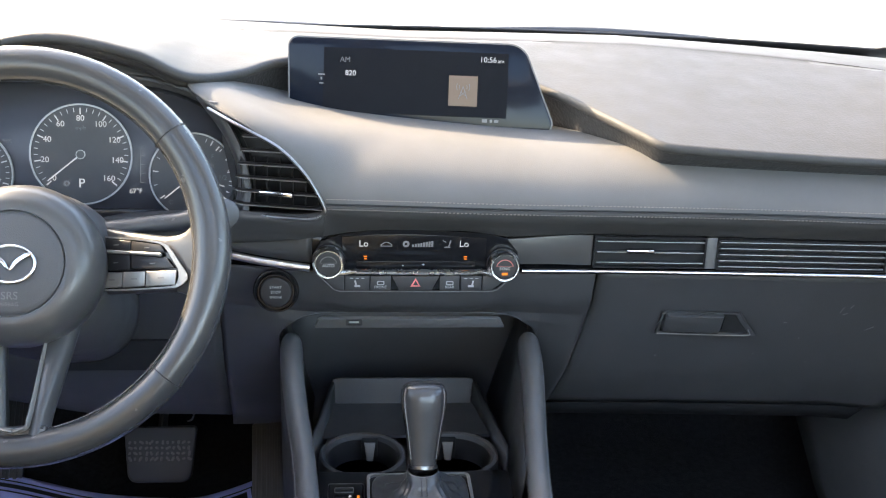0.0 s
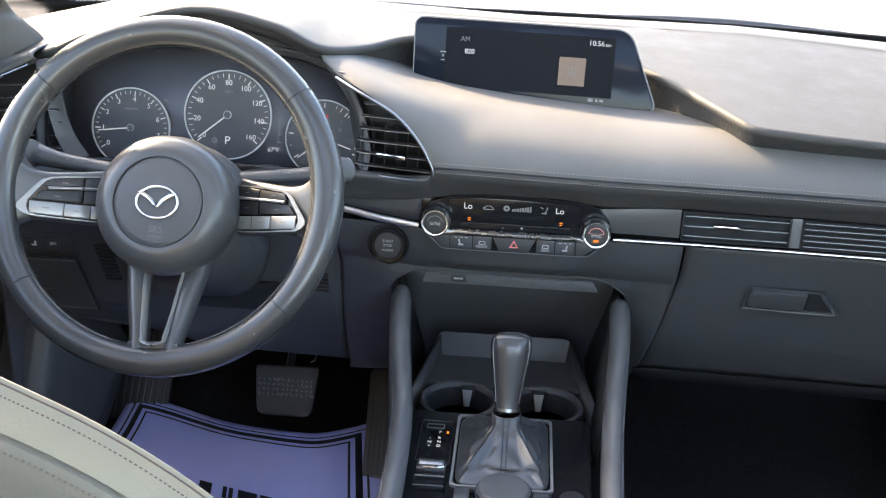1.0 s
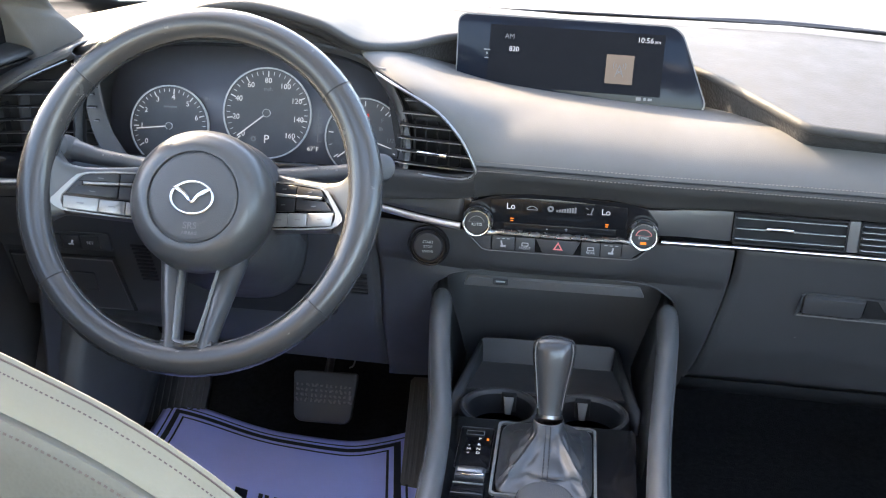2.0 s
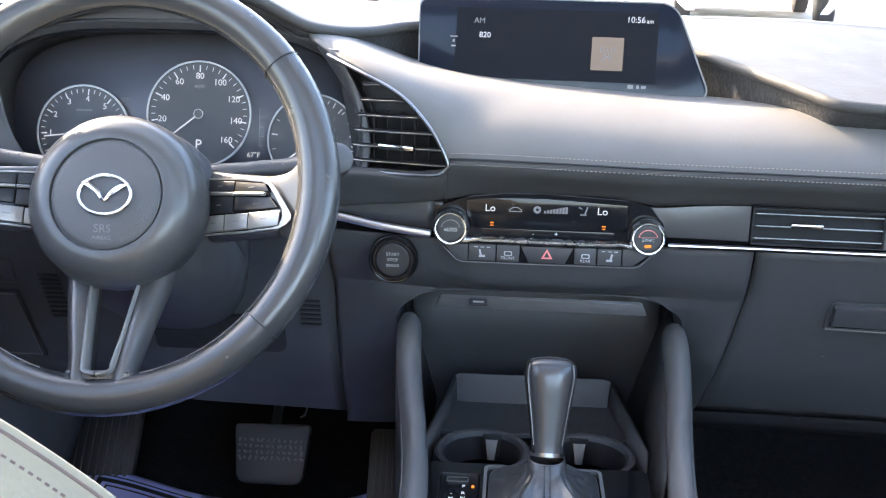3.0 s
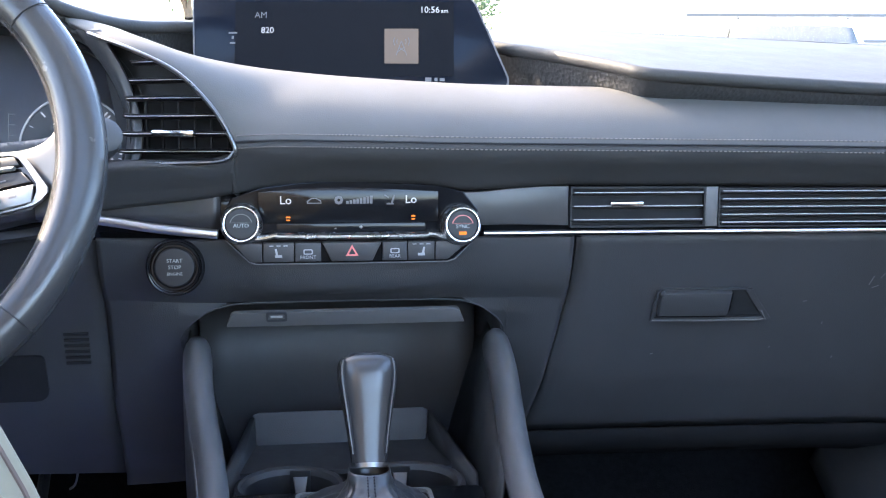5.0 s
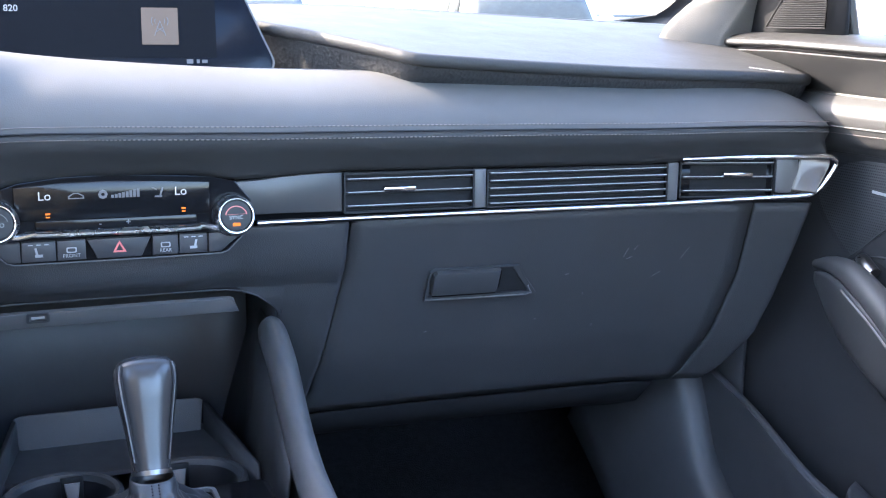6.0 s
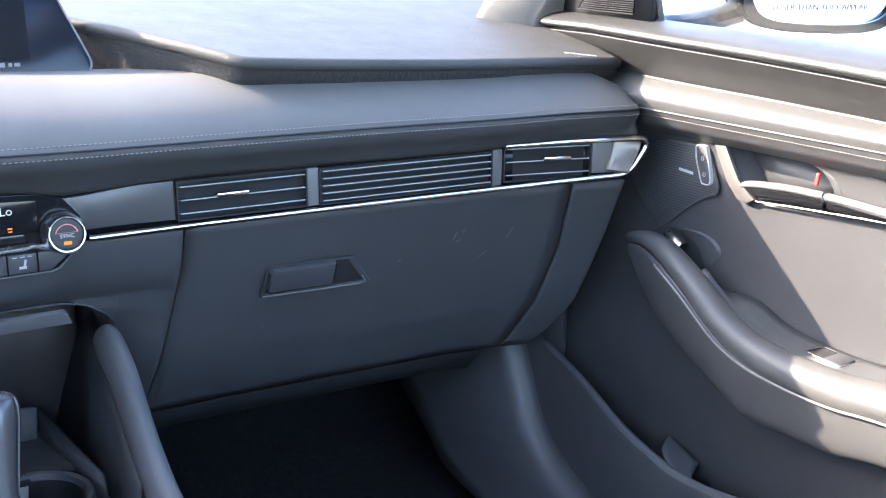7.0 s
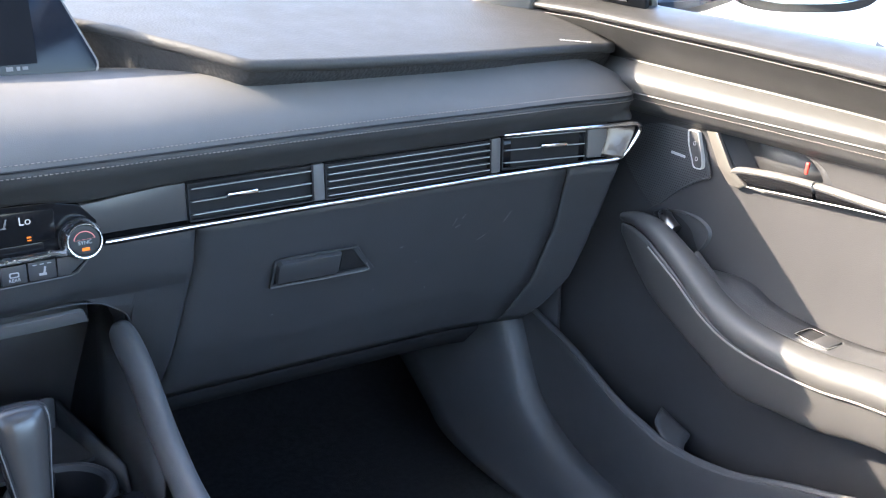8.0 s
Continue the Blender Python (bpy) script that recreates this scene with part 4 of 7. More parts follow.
writing("print", "AM", 0.0085, GM @ Matrix.Translation((-0.080, 0.0240, 0)), DIM, display)
writing("print", "820", 0.0084, GM @ Matrix.Translation((-0.0735, 0.0090, 0)), WHITE, display)
writing("print", "10:56", 0.0088, GM @ Matrix.Translation((0.084, 0.0295, 0)), WHITE, display)
writing("print", "am", 0.0062, GM @ Matrix.Translation((0.0985, 0.0285, 0)), WHITE, display)
part("album_tile", plate(rounded(0.0330, 0.0345, 0.0005, 2), 0.0003, GM @ Matrix.Translation((0.0565, -0.0065, 0))), TILE, display, "square brown station tile")
tower = [tube([(-0.005, -0.008, 0), (0, 0.006, 0)], 0.0004, n=4), tube([(0.005, -0.008, 0), (0, 0.006, 0)], 0.0004, n=4), tube([(-0.004, -0.005, 0), (0.003, 0.0, 0)], 0.0004, n=4), tube([(0.004, -0.005, 0), (-0.003, 0.0, 0)], 0.0004, n=4)]
for r in (0.0045, 0.0075):
    for a in (150, -30):
        tower.append(tube([(x, y + 0.0055, 0) for x, y in circle(r, 9, a0=a, a1=a + 60)], 0.0004, n=4))
tw = join(*tower)
bmesh.ops.transform(tw, matrix=GM @ Matrix.Translation((0.0565, -0.0075, 0.0005)), verts=tw.verts)
part("mast_symbol", tw, DIM, display, smoothed=False)
for x, y, w, h in ((-0.107, 0.0065, 0.008, 0.0016), (-0.107, 0.002, 0.002, 0.003), (-0.107, -0.0035, 0.005, 0.0016), (0.0825, -0.0395, 0.006, 0.004), (0.090, -0.0395, 0.003, 0.0035), (0.096, -0.0395, 0.005, 0.003)):
    part("symbol", box(w, h, 0.0003, GM @ Matrix.Translation((x, y, 0))), DIM, display)
part("stand", box(0.16, 0.03, 0.03, pose(0.01, 0.185, 0.585), 0.006), HARD, display)

# ---- instrument cluster ----
cluster = thing("instrument_cluster", "instrument cluster with three round dials in a deep hood", "gauge", (-0.385, 0.15, 0.48))
CX, CZ = -0.384, 0.532


def oval(w, h, y, n=64, pw=3.1, cx=CX, cz=CZ):
    out = []
    for k in range(n):
        a = 2 * math.pi * k / n
        c, s = math.cos(a), math.sin(a)
        hh = h if s > 0 else h * 0.82
        out.append(Vector((cx + w * math.copysign(abs(c) ** (2 / pw), c), y - 0.25 * (math.copysign(abs(s) ** (2 / pw), s) * hh) * -1, cz + hh * math.copysign(abs(s) ** (2 / pw), s))))
    return out


part("hood_tunnel", grid([oval(0.204, 0.112, 0.045), oval(0.200, 0.108, 0.042), oval(0.195, 0.102, 0.048), oval(0.191, 0.096, 0.08), oval(0.187, 0.090, 0.118)], closed=True), HOOD, cluster, "soft black hood round the dials", solid=0.003)
part("inner_rim", grid([oval(0.1945, 0.101, 0.050), oval(0.1930, 0.099, 0.0485), oval(0.1915, 0.097, 0.052)], closed=True), GLOSS, cluster)
bm = bmesh.new()
bm.faces.new([bm.verts.new(p) for p in oval(0.190, 0.092, 0.119)])
part("backing", bm, BACKING, cluster, "dark dial backing", solid=0.003)
GT = 14.0


def dial(x, y, z, r, marks, nums, a_start, a_end, needle, label, size, arc=(0, 360)):
    M = face(x, y, z, GT)
    d = part("dial", lathe([(r, 0.0), (r, 0.002), (0.001, 0.002)], M), GAUGE, cluster, label)
    a0, a1 = arc
    n = 64
    o = circle(r + 0.0016, n, a0=a0, a1=a1 - 0.001)
    i = circle(r - 0.0002, n, a0=a0, a1=a1 - 0.001)
    part("rim", ring(o, i, 0.0035, M), PRINT, d, "thin bright ring")
    for k in range(marks + 1):
        a = a_start + (a_end - a_start) * k / marks
        big = k % (marks // (len(nums) - 1)) == 0
        L = r * (0.13 if big else 0.08)
        part("tick", box(L, 0.0014 if big else 0.0008, 0.0002, M @ Matrix.Rotation(radians(a), 4, "Z") @ Matrix.Translation((r * 0.94 - L / 2, 0, 0.0023))), WHITE, d)
    for k, s in enumerate(nums):
        a = radians(a_start + (a_end - a_start) * k / (len(nums) - 1))
        if s:
            writing("print", s, size, M @ Matrix.Translation((r * 0.73 * math.cos(a), r * 0.73 * math.sin(a), 0.0022)), WHITE, d)
    na = radians(needle)
    part("needle", box(r * 0.86, 0.0014, 0.0008, M @ Matrix.Rotation(na, 4, "Z") @ Matrix.Translation((r * 0.43, 0, 0.0045))), WHITE, d, "white needle")
    part("pivot", lathe([(r * 0.085, 0.0022), (r * 0.085, 0.0055), (0.0005, 0.0058)], M), HARD, d)
    part("pivot_ring", ring(circle(r * 0.095, 24), circle(r * 0.08, 24), 0.0002, M @ Matrix.Translation((0, 0, 0.0057))), SILVER, d)
    return d, M


sp, SPM = dial(-0.366, 0.113, 0.5415, 0.0547, 32, ["0", "20", "40", "60", "80", "100", "120", "140", "160"], 222, -42, 219, "speedometer dial", 0.0092)
writing("print", "mph", 0.0062, SPM @ Matrix.Translation((0, 0.0295, 0.0022)), DIM, sp)
writing("print", "P", 0.0145, SPM @ Matrix.Translation((0, -0.0325, 0.0022)), WHITE, sp)
part("symbol", ring(circle(0.0035, 12), circle(0.0015, 12), 0.0002, SPM @ Matrix.Translation((-0.0165, -0.0325, 0.0022))), DIM, sp)
ta, TAM = dial(-0.4925, 0.1135, 0.5175, 0.0495, 28, ["0", "1", "2", "3", "4", "5", "6", "7"], 215, -14, 187, "rev counter dial", 0.0090)
part("symbol", box(0.017, 0.0022, 0.0002, TAM @ Matrix.Translation((0, 0.024, 0.0022))), DIM, ta)
fu, FUM = dial(-0.2445, 0.1135, 0.5175, 0.0475, 12, ["", "", "", "", "", "", ""], 215, -35, 219, "fuel and temperature dial", 0.008)
writing("print", "1/2", 0.0078, FUM @ Matrix.Translation((0.033, -0.002, 0.0022)), DIM, fu)
writing("print", "C", 0.007, FUM @ Matrix.Translation((-0.025, -0.030, 0.0022)), DIM, fu)
writing("print", "F", 0.007, FUM @ Matrix.Translation((0.022, 0.022, 0.0022)), DIM, fu)
writing("print", "H", 0.0065, FUM @ Matrix.Translation((-0.019, 0.019, 0.0022)), DIM, fu)
for k in range(7):
    a = 60 - 17 * k
    part("tick", box(0.006 if k % 3 == 0 else 0.0035, 0.0012, 0.0002, FUM @ Matrix.Rotation(radians(a), 4, "Z") @ Matrix.Translation((0.0425, 0, 0.0023))), WHITE, fu)
part("pump_symbol", join(box(0.0032, 0.0048, 0.0002, FUM @ Matrix.Translation((0.020, 0.012, 0.0022))), box(0.0010, 0.0036, 0.0002, FUM @ Matrix.Translation((0.0225, 0.0115, 0.0022)))), DIM, fu)
part("warning_lamp", box(0.004, 0.0035, 0.0003, FUM @ Matrix.Translation((0.003, 0.028, 0.0022))), RED, fu, "small red warning lamp")
part("fuel_needle", box(0.034, 0.0013, 0.0008, FUM @ Matrix.Rotation(radians(-18), 4, "Z") @ Matrix.Translation((0.02, 0, 0.005))), WHITE, fu)
BK = face(-0.382, 0.1165, 0.525, GT)
writing("print", "67\u00b0F", 0.0078, BK @ Matrix.Translation((0.0735, -0.026, 0.001)), WHITE, cluster)
writing("print", "mpg", 0.006, BK @ Matrix.Translation((-0.0665, 0.030, 0.001)), DIM, cluster)
writing("print", "32267", 0.0075, BK @ Matrix.Translation((-0.053, -0.026, 0.001)), DIM, cluster)
for x, n in ((-0.070, 5), (0.079, 5)):
    part("scale_line", box(0.0007, 0.042, 0.0002, BK @ Matrix.Translation((x, 0.004, 0.001))), DIM, cluster)
    for k in range(n):
        part("scale_tick", box(0.005, 0.0008, 0.0002, BK @ Matrix.Translation((x + 0.003, -0.016 + 0.010 * k, 0.001))), DIM, cluster)
for sx, x in ((-1, -0.562), (1, -0.205)):
    part("corner_button", plate([(-0.016, -0.007), (0.012, -0.007), (0.016, 0.004), (-0.010, 0.007)], 0.006, face(x, 0.062, 0.484, 30, sx * -8) @ Matrix.Rotation(radians(-45 * -sx), 4, "Z"), 0.001), HARD, cluster, "small black dash button")

# fascia between the hood and the cluster's rim
secs = []
for k in range(60):
    a = math.pi * k / 59
    c, s = math.cos(a), math.sin(a)
    cc, ss = math.copysign(abs(c) ** 0.645, c), s ** 0.645
    i = Vector((CX + 0.2015 * cc, 0.045 + 0.25 * 0.108 * ss, CZ + 0.109 * ss))
    ox = CX + (0.246 * c if c < 0 else 0.2125 * cc)
    xe = min(ox, -0.245)
    ez = lerp([p.x for p in edge], [p.z for p in edge], xe) - 0.012
    ey = lerp([p.x for p in edge], [p.y for p in edge], xe) + 0.010
    side = max(0.0, min(1.0, (ox + 0.245) / 0.07))
    o = Vector((ox, ey + (0.036 - ey) * side, CZ + (ez - CZ) * (1.0 if c < 0 and s > 0.5 else ss)))
    secs.append(smooth([o, o.lerp(i, 0.3) + Vector((0, 0.004, 0)), o.lerp(i, 0.7) + Vector((0, 0.004, 0)), i], 10))
part("hood_face", grid(secs), HOOD, cluster, "soft black face under the hood", solid=0.003)
for k, r in ((3, 0.0011), (9, 0.0016)):
    part("hood_seam", tube([row[k] + Vector((0, -0.001, 0)) for row in secs], r, n=6), DARK if k == 3 else SOFT, cluster)

# ---- driver's side vents ----
def swoop_vent(pts, label, slats, zlo, name):
    """A vent in a curved opening, with a bright border. pts: outline (x, z) from the tip clockwise."""
    v = part(name, tube([Vector((x - 0.001, ventface(x) - 0.0075, z - 0.0012)) for x, z in pts], 0.0019, 0.0022, n=8, steps=70, up=(0, -1, 0)), SILVER, dash, label)
    return v


def ventface(x):
    return lerp((-0.73, -0.60, -0.58, -0.215, -0.18, -0.092), (0.02, 0.055, 0.06, 0.03, 0.002, -0.020), x)


RV = [(-0.212, 0.6195), (-0.175, 0.6065), (-0.138, 0.588), (-0.110, 0.560), (-0.0935, 0.531), (-0.0945, 0.522), (-0.103, 0.5165), (-0.125, 0.5145), (-0.19, 0.5125)]
rv = swoop_vent(RV, "centre air vent with a chrome border", 6, 0.513, "air_vent")
LV = [(-0.590, 0.608), (-0.64, 0.585), (-0.68, 0.560), (-0.705, 0.530), (-0.710, 0.505), (-0.700, 0.497), (-0.66, 0.494), (-0.58, 0.4915)]
lv = swoop_vent(LV, "outer air vent with a chrome border", 6, 0.492, "air_vent")
for v, pts, xi in ((rv, RV, -0.188), (lv, LV, -0.555)):
    zs_ = [p[1] for p in pts]
    zlo, zhi = min(zs_) + 0.002, max(zs_)
    side = 1 if v is rv else -1
    # Black sheet across the opening stands in for the shade inside the vent.
    bm = bmesh.new()
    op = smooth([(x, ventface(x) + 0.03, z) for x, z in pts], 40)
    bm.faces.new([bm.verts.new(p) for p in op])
    part("cavity_shade", bm, DARK, v)
    tunnel = smooth([(x, ventface(x), z) for x, z in pts], 40)
    part("tunnel", grid([tunnel, [p + Vector((0, 0.03, 0)) for p in tunnel]]), VENTBLACK, v)
    outer = pts[: (5 if v is rv else 5)]
    for k in range(6):
        z = zlo + (zhi - zlo) * (k + 0.45) / 7.2
        xe = lerp([p[1] for p in outer][::-1], [p[0] for p in outer][::-1], z) - side * 0.002
        x0, x1 = (xi + 0.012 * k / 5, xe) if side > 0 else (xe, xi - 0.012 * k / 5)
        row = []
        n = 10
        for j in range(n + 1):
            x = x0 + (x1 - x0) * j / n
            row.append(Vector((x, ventface(x) + 0.004, z + 0.0012 * j / n)))
        part("slat", tube(row, 0.0018, 0.007, n=8, up=(0, -1, 0.25)), VENTBLACK, v)
        part("slat_edge", tube([p + Vector((0, -0.0072, 0.0005)) for p in row], 0.0005, n=5), SILVER, v, "thin bright slat edge")
    # Vanes take the same black, so the vent's shade is in their colour.
    for j in range(7):
        x = min(xi, pts[4][0]) + abs(xi - pts[4][0]) * (j + 0.5) / 7
        part("vane", box(0.0012, 0.012, (zhi - zlo) * 0.45, pose(x, ventface(x) + 0.02, zlo + (zhi - zlo) * 0.28)), DARK, v)
part("vane_tab", box(0.036, 0.006, 0.008, face(-0.143, ventface(-0.143) - 0.005, 0.5375, 0, -14), 0.0018), CHROME, rv, "chrome vane tab")
# side cheeks between vent and cluster
part("vent_cheek", loft([[(-0.206, 0.03, 0.622), (-0.183, 0.024, 0.58), (-0.171, 0.010, 0.54), (-0.174, -0.002, 0.511)], [(-0.215, 0.035, 0.622), (-0.191, 0.028, 0.58), (-0.179, 0.014, 0.54), (-0.182, 0.002, 0.505)], [(-0.229, 0.052, 0.622), (-0.199, 0.044, 0.58), (-0.187, 0.039, 0.54), (-0.193, 0.034, 0.495)]], 12, 16), HARD, dash, "dark grey cheek beside the vent", solid=0.003)
part("vent_cheek", loft([[(-0.588, 0.06, 0.610), (-0.578, 0.058, 0.56), (-0.566, 0.05, 0.52), (-0.55, 0.045, 0.49)], [(-0.578, 0.06, 0.612), (-0.570, 0.06, 0.56), (-0.556, 0.055, 0.52), (-0.535, 0.05, 0.485)], [(-0.56, 0.06, 0.615), (-0.556, 0.06, 0.56), (-0.545, 0.06, 0.52), (-0.52, 0.06, 0.48)]], 12, 16), HARD, dash, "dark grey cheek beside the vent", solid=0.003)
# sloping leather wing over the outer vent
secs = []
for k in range(24):
    u = k / 23
    x = -0.585 - 0.15 * u
    zl = lerp([-0.735, -0.70, -0.68, -0.64, -0.585], [0.50, 0.535, 0.560, 0.585, 0.611], x)
    zt = lerp([-0.735, -0.66, -0.585], [0.562, 0.592, 0.620], x)
    secs.append(smooth([(x, ventface(x) + 0.004, zl), (x, ventface(x) - 0.006, zl + 0.006), (x, ventface(x) + 0.01, (zl + zt) / 2 + 0.006), (x, ventface(x) + 0.06, zt), (x, 0.2, zt + 0.002)], 16))
part("leather_wing", grid(secs), LEATHER, dash, "dark leatherette wing over the outer vent", solid=0.003)

# ---- steering wheel ----
wheel = thing("steering_wheel", "black leather three-spoke steering wheel with silver switches", "steering wheel", (-0.361, -0.16, 0.53))
WM = pose(-0.3676, -0.1468, 0.5215, 90 - 26) @ Matrix.Scale(1.03, 4)


def wpart(name, bm, material, parent=None, label="", **k):
    bmesh.ops.transform(bm, matrix=WM, verts=bm.verts)
    return part(name, bm, material, parent or wheel, label, **k)


R0 = 0.1695
secs = []
for k in range(96):
    a = 2 * math.pi * k / 96
    grip = 1 + 0.10 * math.exp(-((abs(((math.degrees(a) + 180) % 360) - 180) - 0) / 22) ** 2) + 0.10 * math.exp(-((abs(math.degrees(a)) - 180) / 22) ** 2)
    secs.append([Vector(((R0 + 0.0158 * grip * math.cos(b)) * math.cos(a), (R0 + 0.0158 * grip * math.cos(b)) * math.sin(a), 0.0165 * math.sin(b) + 0.004)) for b in [2 * math.pi * j / 20 for j in range(20)]])
wpart("rim", grid(secs + secs[:1], closed=True), WHEEL, label="black leather wheel rim")
for a in (39, 140, 216, 321):
    M = Matrix.Rotation(radians(a), 4, "Z")
    pts = [Vector((R0 + 0.0168 * math.cos(b), 0, 0.0172 * math.sin(b) + 0.004)) for b in [radians(-30 + 240 * j / 15) for j in range(16)]]
    t = tube(pts, 0.0005, n=5, up=(0, 1, 0))
    bmesh.ops.transform(t, matrix=M, verts=t.verts)
    wpart("rim_seam", t, DARK)
for a0, a1 in ((200, 255), (285, 350), (15, 35), (145, 165)):
    th = []
    n = int((a1 - a0) * 1.1)
    for k in range(n):
        a = radians(a0 + (a1 - a0) * k / n)
        p = Vector(((R0 - 0.0150) * math.cos(a), (R0 - 0.0150) * math.sin(a), 0.009))
        d = Vector((-math.sin(a), math.cos(a), 0.5)) * 0.0011
        th.append(tube([p - d, p + d], 0.0005, n=4))
    wpart("stitching", join(*th), THREAD, label="pale grey stitching", smoothed=False)
# hub
HZ = -0.006
HUB = Matrix.Translation((0, -0.009, 0))
hub = wpart("hub", lathe([(0.056, HZ - 0.060), (0.0660, HZ - 0.046), (0.0712, HZ - 0.030), (0.0730, HZ - 0.012), (0.0706, HZ + 0.004), (0.0645, HZ + 0.0145), (0.0570, HZ + 0.0203), (0.0500, HZ + 0.0224), (0.0466, HZ + 0.0220), (0.0458, HZ + 0.0190)], HUB, 64), SPOKE, label="round black airbag hub")
wpart("hub_cover", lathe([(0.0452, HZ + 0.017), (0.0449, HZ + 0.0204), (0.0442, HZ + 0.0212), (0.04, HZ + 0.0222), (0.02, HZ + 0.0232), (0.001, HZ + 0.0235)], HUB, 64), SOFT, hub)
# winged oval badge
bd = wpart("badge", tube([HUB @ Vector((0.0212 * math.cos(2 * math.pi * k / 48), 0.0160 * math.sin(2 * math.pi * k / 48) - 0.001, HZ + 0.0246)) for k in range(49)], 0.0016, 0.0015, n=10, caps=False), CHROME, hub, label="chrome oval badge with a wing shape")
wpart("badge_wing", tube([HUB @ Vector((x, y, HZ + 0.0250)) for x, y in ((-0.0192, 0.0080), (-0.0130, 0.0062), (-0.0058, 0.0012), (0.0, -0.0058), (0.0058, 0.0012), (0.0130, 0.0062), (0.0192, 0.0080))], [0.0012, 0.0024, 0.0022, 0.0012, 0.0022, 0.0024, 0.0012], 0.0014, n=8, steps=40), CHROME, bd)
writing("print", "SRS", 0.0095, WM @ HUB @ Matrix.Translation((0, -0.0285, HZ + 0.0226)), GREY, hub, depth=0.0005)
writing("print", "AIRBAG", 0.0046, WM @ HUB @ Matrix.Translation((0, -0.0358, HZ + 0.0222)), GREY, hub, depth=0.0005)
# side spokes, dished towards the hub, with switch packs
for sx in (-1, 1):
    keys = []
    for x, w0, w1, z in ((0.058, -0.031, 0.031, -0.0600), (0.085, -0.0310, 0.0250, -0.0430), (0.110, -0.0310, 0.0200, -0.0275), (0.130, -0.0315, 0.0175, -0.0155), (0.146, -0.035, 0.0210, -0.0055), (0.160, -0.046, 0.038, 0.0040)):
        keys.append([(sx * x, w1, z - 0.02), (sx * x, w1 + 0.001, z), (sx * x, w1 - 0.006, z + 0.007), (sx * x, (w0 + w1) / 2, z + 0.007), (sx * x, w0 + 0.005, z + 0.005), (sx * x, w0, z - 0.002), (sx * x, w0 + 0.003, z - 0.02)])
    sp_ = wpart("spoke", loft(keys, 24, 24), SPOKE, label="black side spoke", solid=0.003)
    DISH = Matrix(((1, 0, 0, 0), (0, 1, 0, 0), (sx * 0.61, 0, 1, -0.0845), (0, 0, 0, 1)))
    out = [(0.060, 0.0215), (0.10, 0.0165), (0.122, 0.0125), (0.1295, 0.0090), (0.1345, 0.0030), (0.1488, -0.0180), (0.1490, -0.0222), (0.1450, -0.0262), (0.1385, -0.0290), (0.10, -0.0300), (0.060, -0.0295)]
    inn = [(0.060, 0.0200), (0.10, 0.0150), (0.1200, 0.0113), (0.1255, 0.0085), (0.1298, 0.0030), (0.1405, -0.0135), (0.1408, -0.0200), (0.1385, -0.0262), (0.1330, -0.0278), (0.10, -0.0286), (0.060, -0.0282)]
    wpart("switch_frame", ring([(sx * x, y) for x, y in out], [(sx * x, y) for x, y in inn], 0.0042, DISH @ Matrix.Translation((0, 0, -0.0022))), PACKSILVER, sp_, "silver switch frame", bevel=0.0006)
    wpart("switch_bed", plate([(sx * x, y) for x, y in inn][::sx], 0.0016, DISH @ Matrix.Translation((0, 0, -0.0022))), GLOSS, sp_, "gloss black switch bed")
    for k in range(2):
        xa, xb = (0.064, 0.0928) if k == 0 else (0.0938, 0.1205)
        for up_ in (1, 0):
            xe = xb if k == 0 else (0.1250 if up_ else 0.1365)
            ma, mb = 0.0068 - 0.105 * (xa - 0.066), 0.0068 - 0.105 * (xe - 0.066)
            if up_:
                ta, tb = 0.0188 - 0.13 * (xa - 0.062), 0.0188 - 0.13 * (xe - 0.062) - 0.0008 * k
                q = [(sx * xa, ma + 0.0021), (sx * (xe + 0.002 * k), mb + 0.0021), (sx * (xe - 0.0025 * k), tb), (sx * xa, ta)]
            else:
                q = [(sx * xa, -0.0106), (sx * xe, -0.0118), (sx * (xe - 0.0075 * k), mb - 0.0021), (sx * xa, ma - 0.0021)]
            bt = wpart("switch", plate(q, 0.0035, DISH @ Matrix.Translation((0, 0, -0.0012)), 0.0007), VENTBLACK, sp_)
            wpart("symbol", box(0.005, 0.0010, 0.0003, DISH @ Matrix.Translation((sx * (xa + xe) / 2, (q[0][1] + q[2][1]) / 2, 0.0025))), GREY, bt)
        za, zb = 0.0068 - 0.105 * (xa - 0.066), 0.0068 - 0.105 * (xb + 0.003 * k - 0.066)
        wpart("toggle", tube([DISH @ Vector((sx * xa, za, 0.0026)), DISH @ Vector((sx * (xb + 0.003 * k), zb, 0.0026))], 0.0017, 0.0017, n=10), PACKSILVER, sp_, "silver toggle bar")
    for k in range(3):
        xa, xb = (0.0640, 0.0861, 0.1090)[k], (0.0855, 0.1084, 0.1385)[k]
        wpart("silver_switch", plate([(sx * xa, -0.0272), (sx * (xb - 0.0006 * (k == 2)), -0.0268), (sx * xb, -0.0134 - 0.0004 * k), (sx * xa, -0.0128 - 0.0003 * k)], 0.0042, DISH @ Matrix.Translation((0, 0, -0.0012)), 0.0007), PACKSILVER, sp_, "silver push switch")
        wpart("symbol", box(0.006, 0.0014, 0.0003, DISH @ Matrix.Translation((sx * (xa + xb) / 2, -0.0200, 0.0031))), SATIN, sp_)
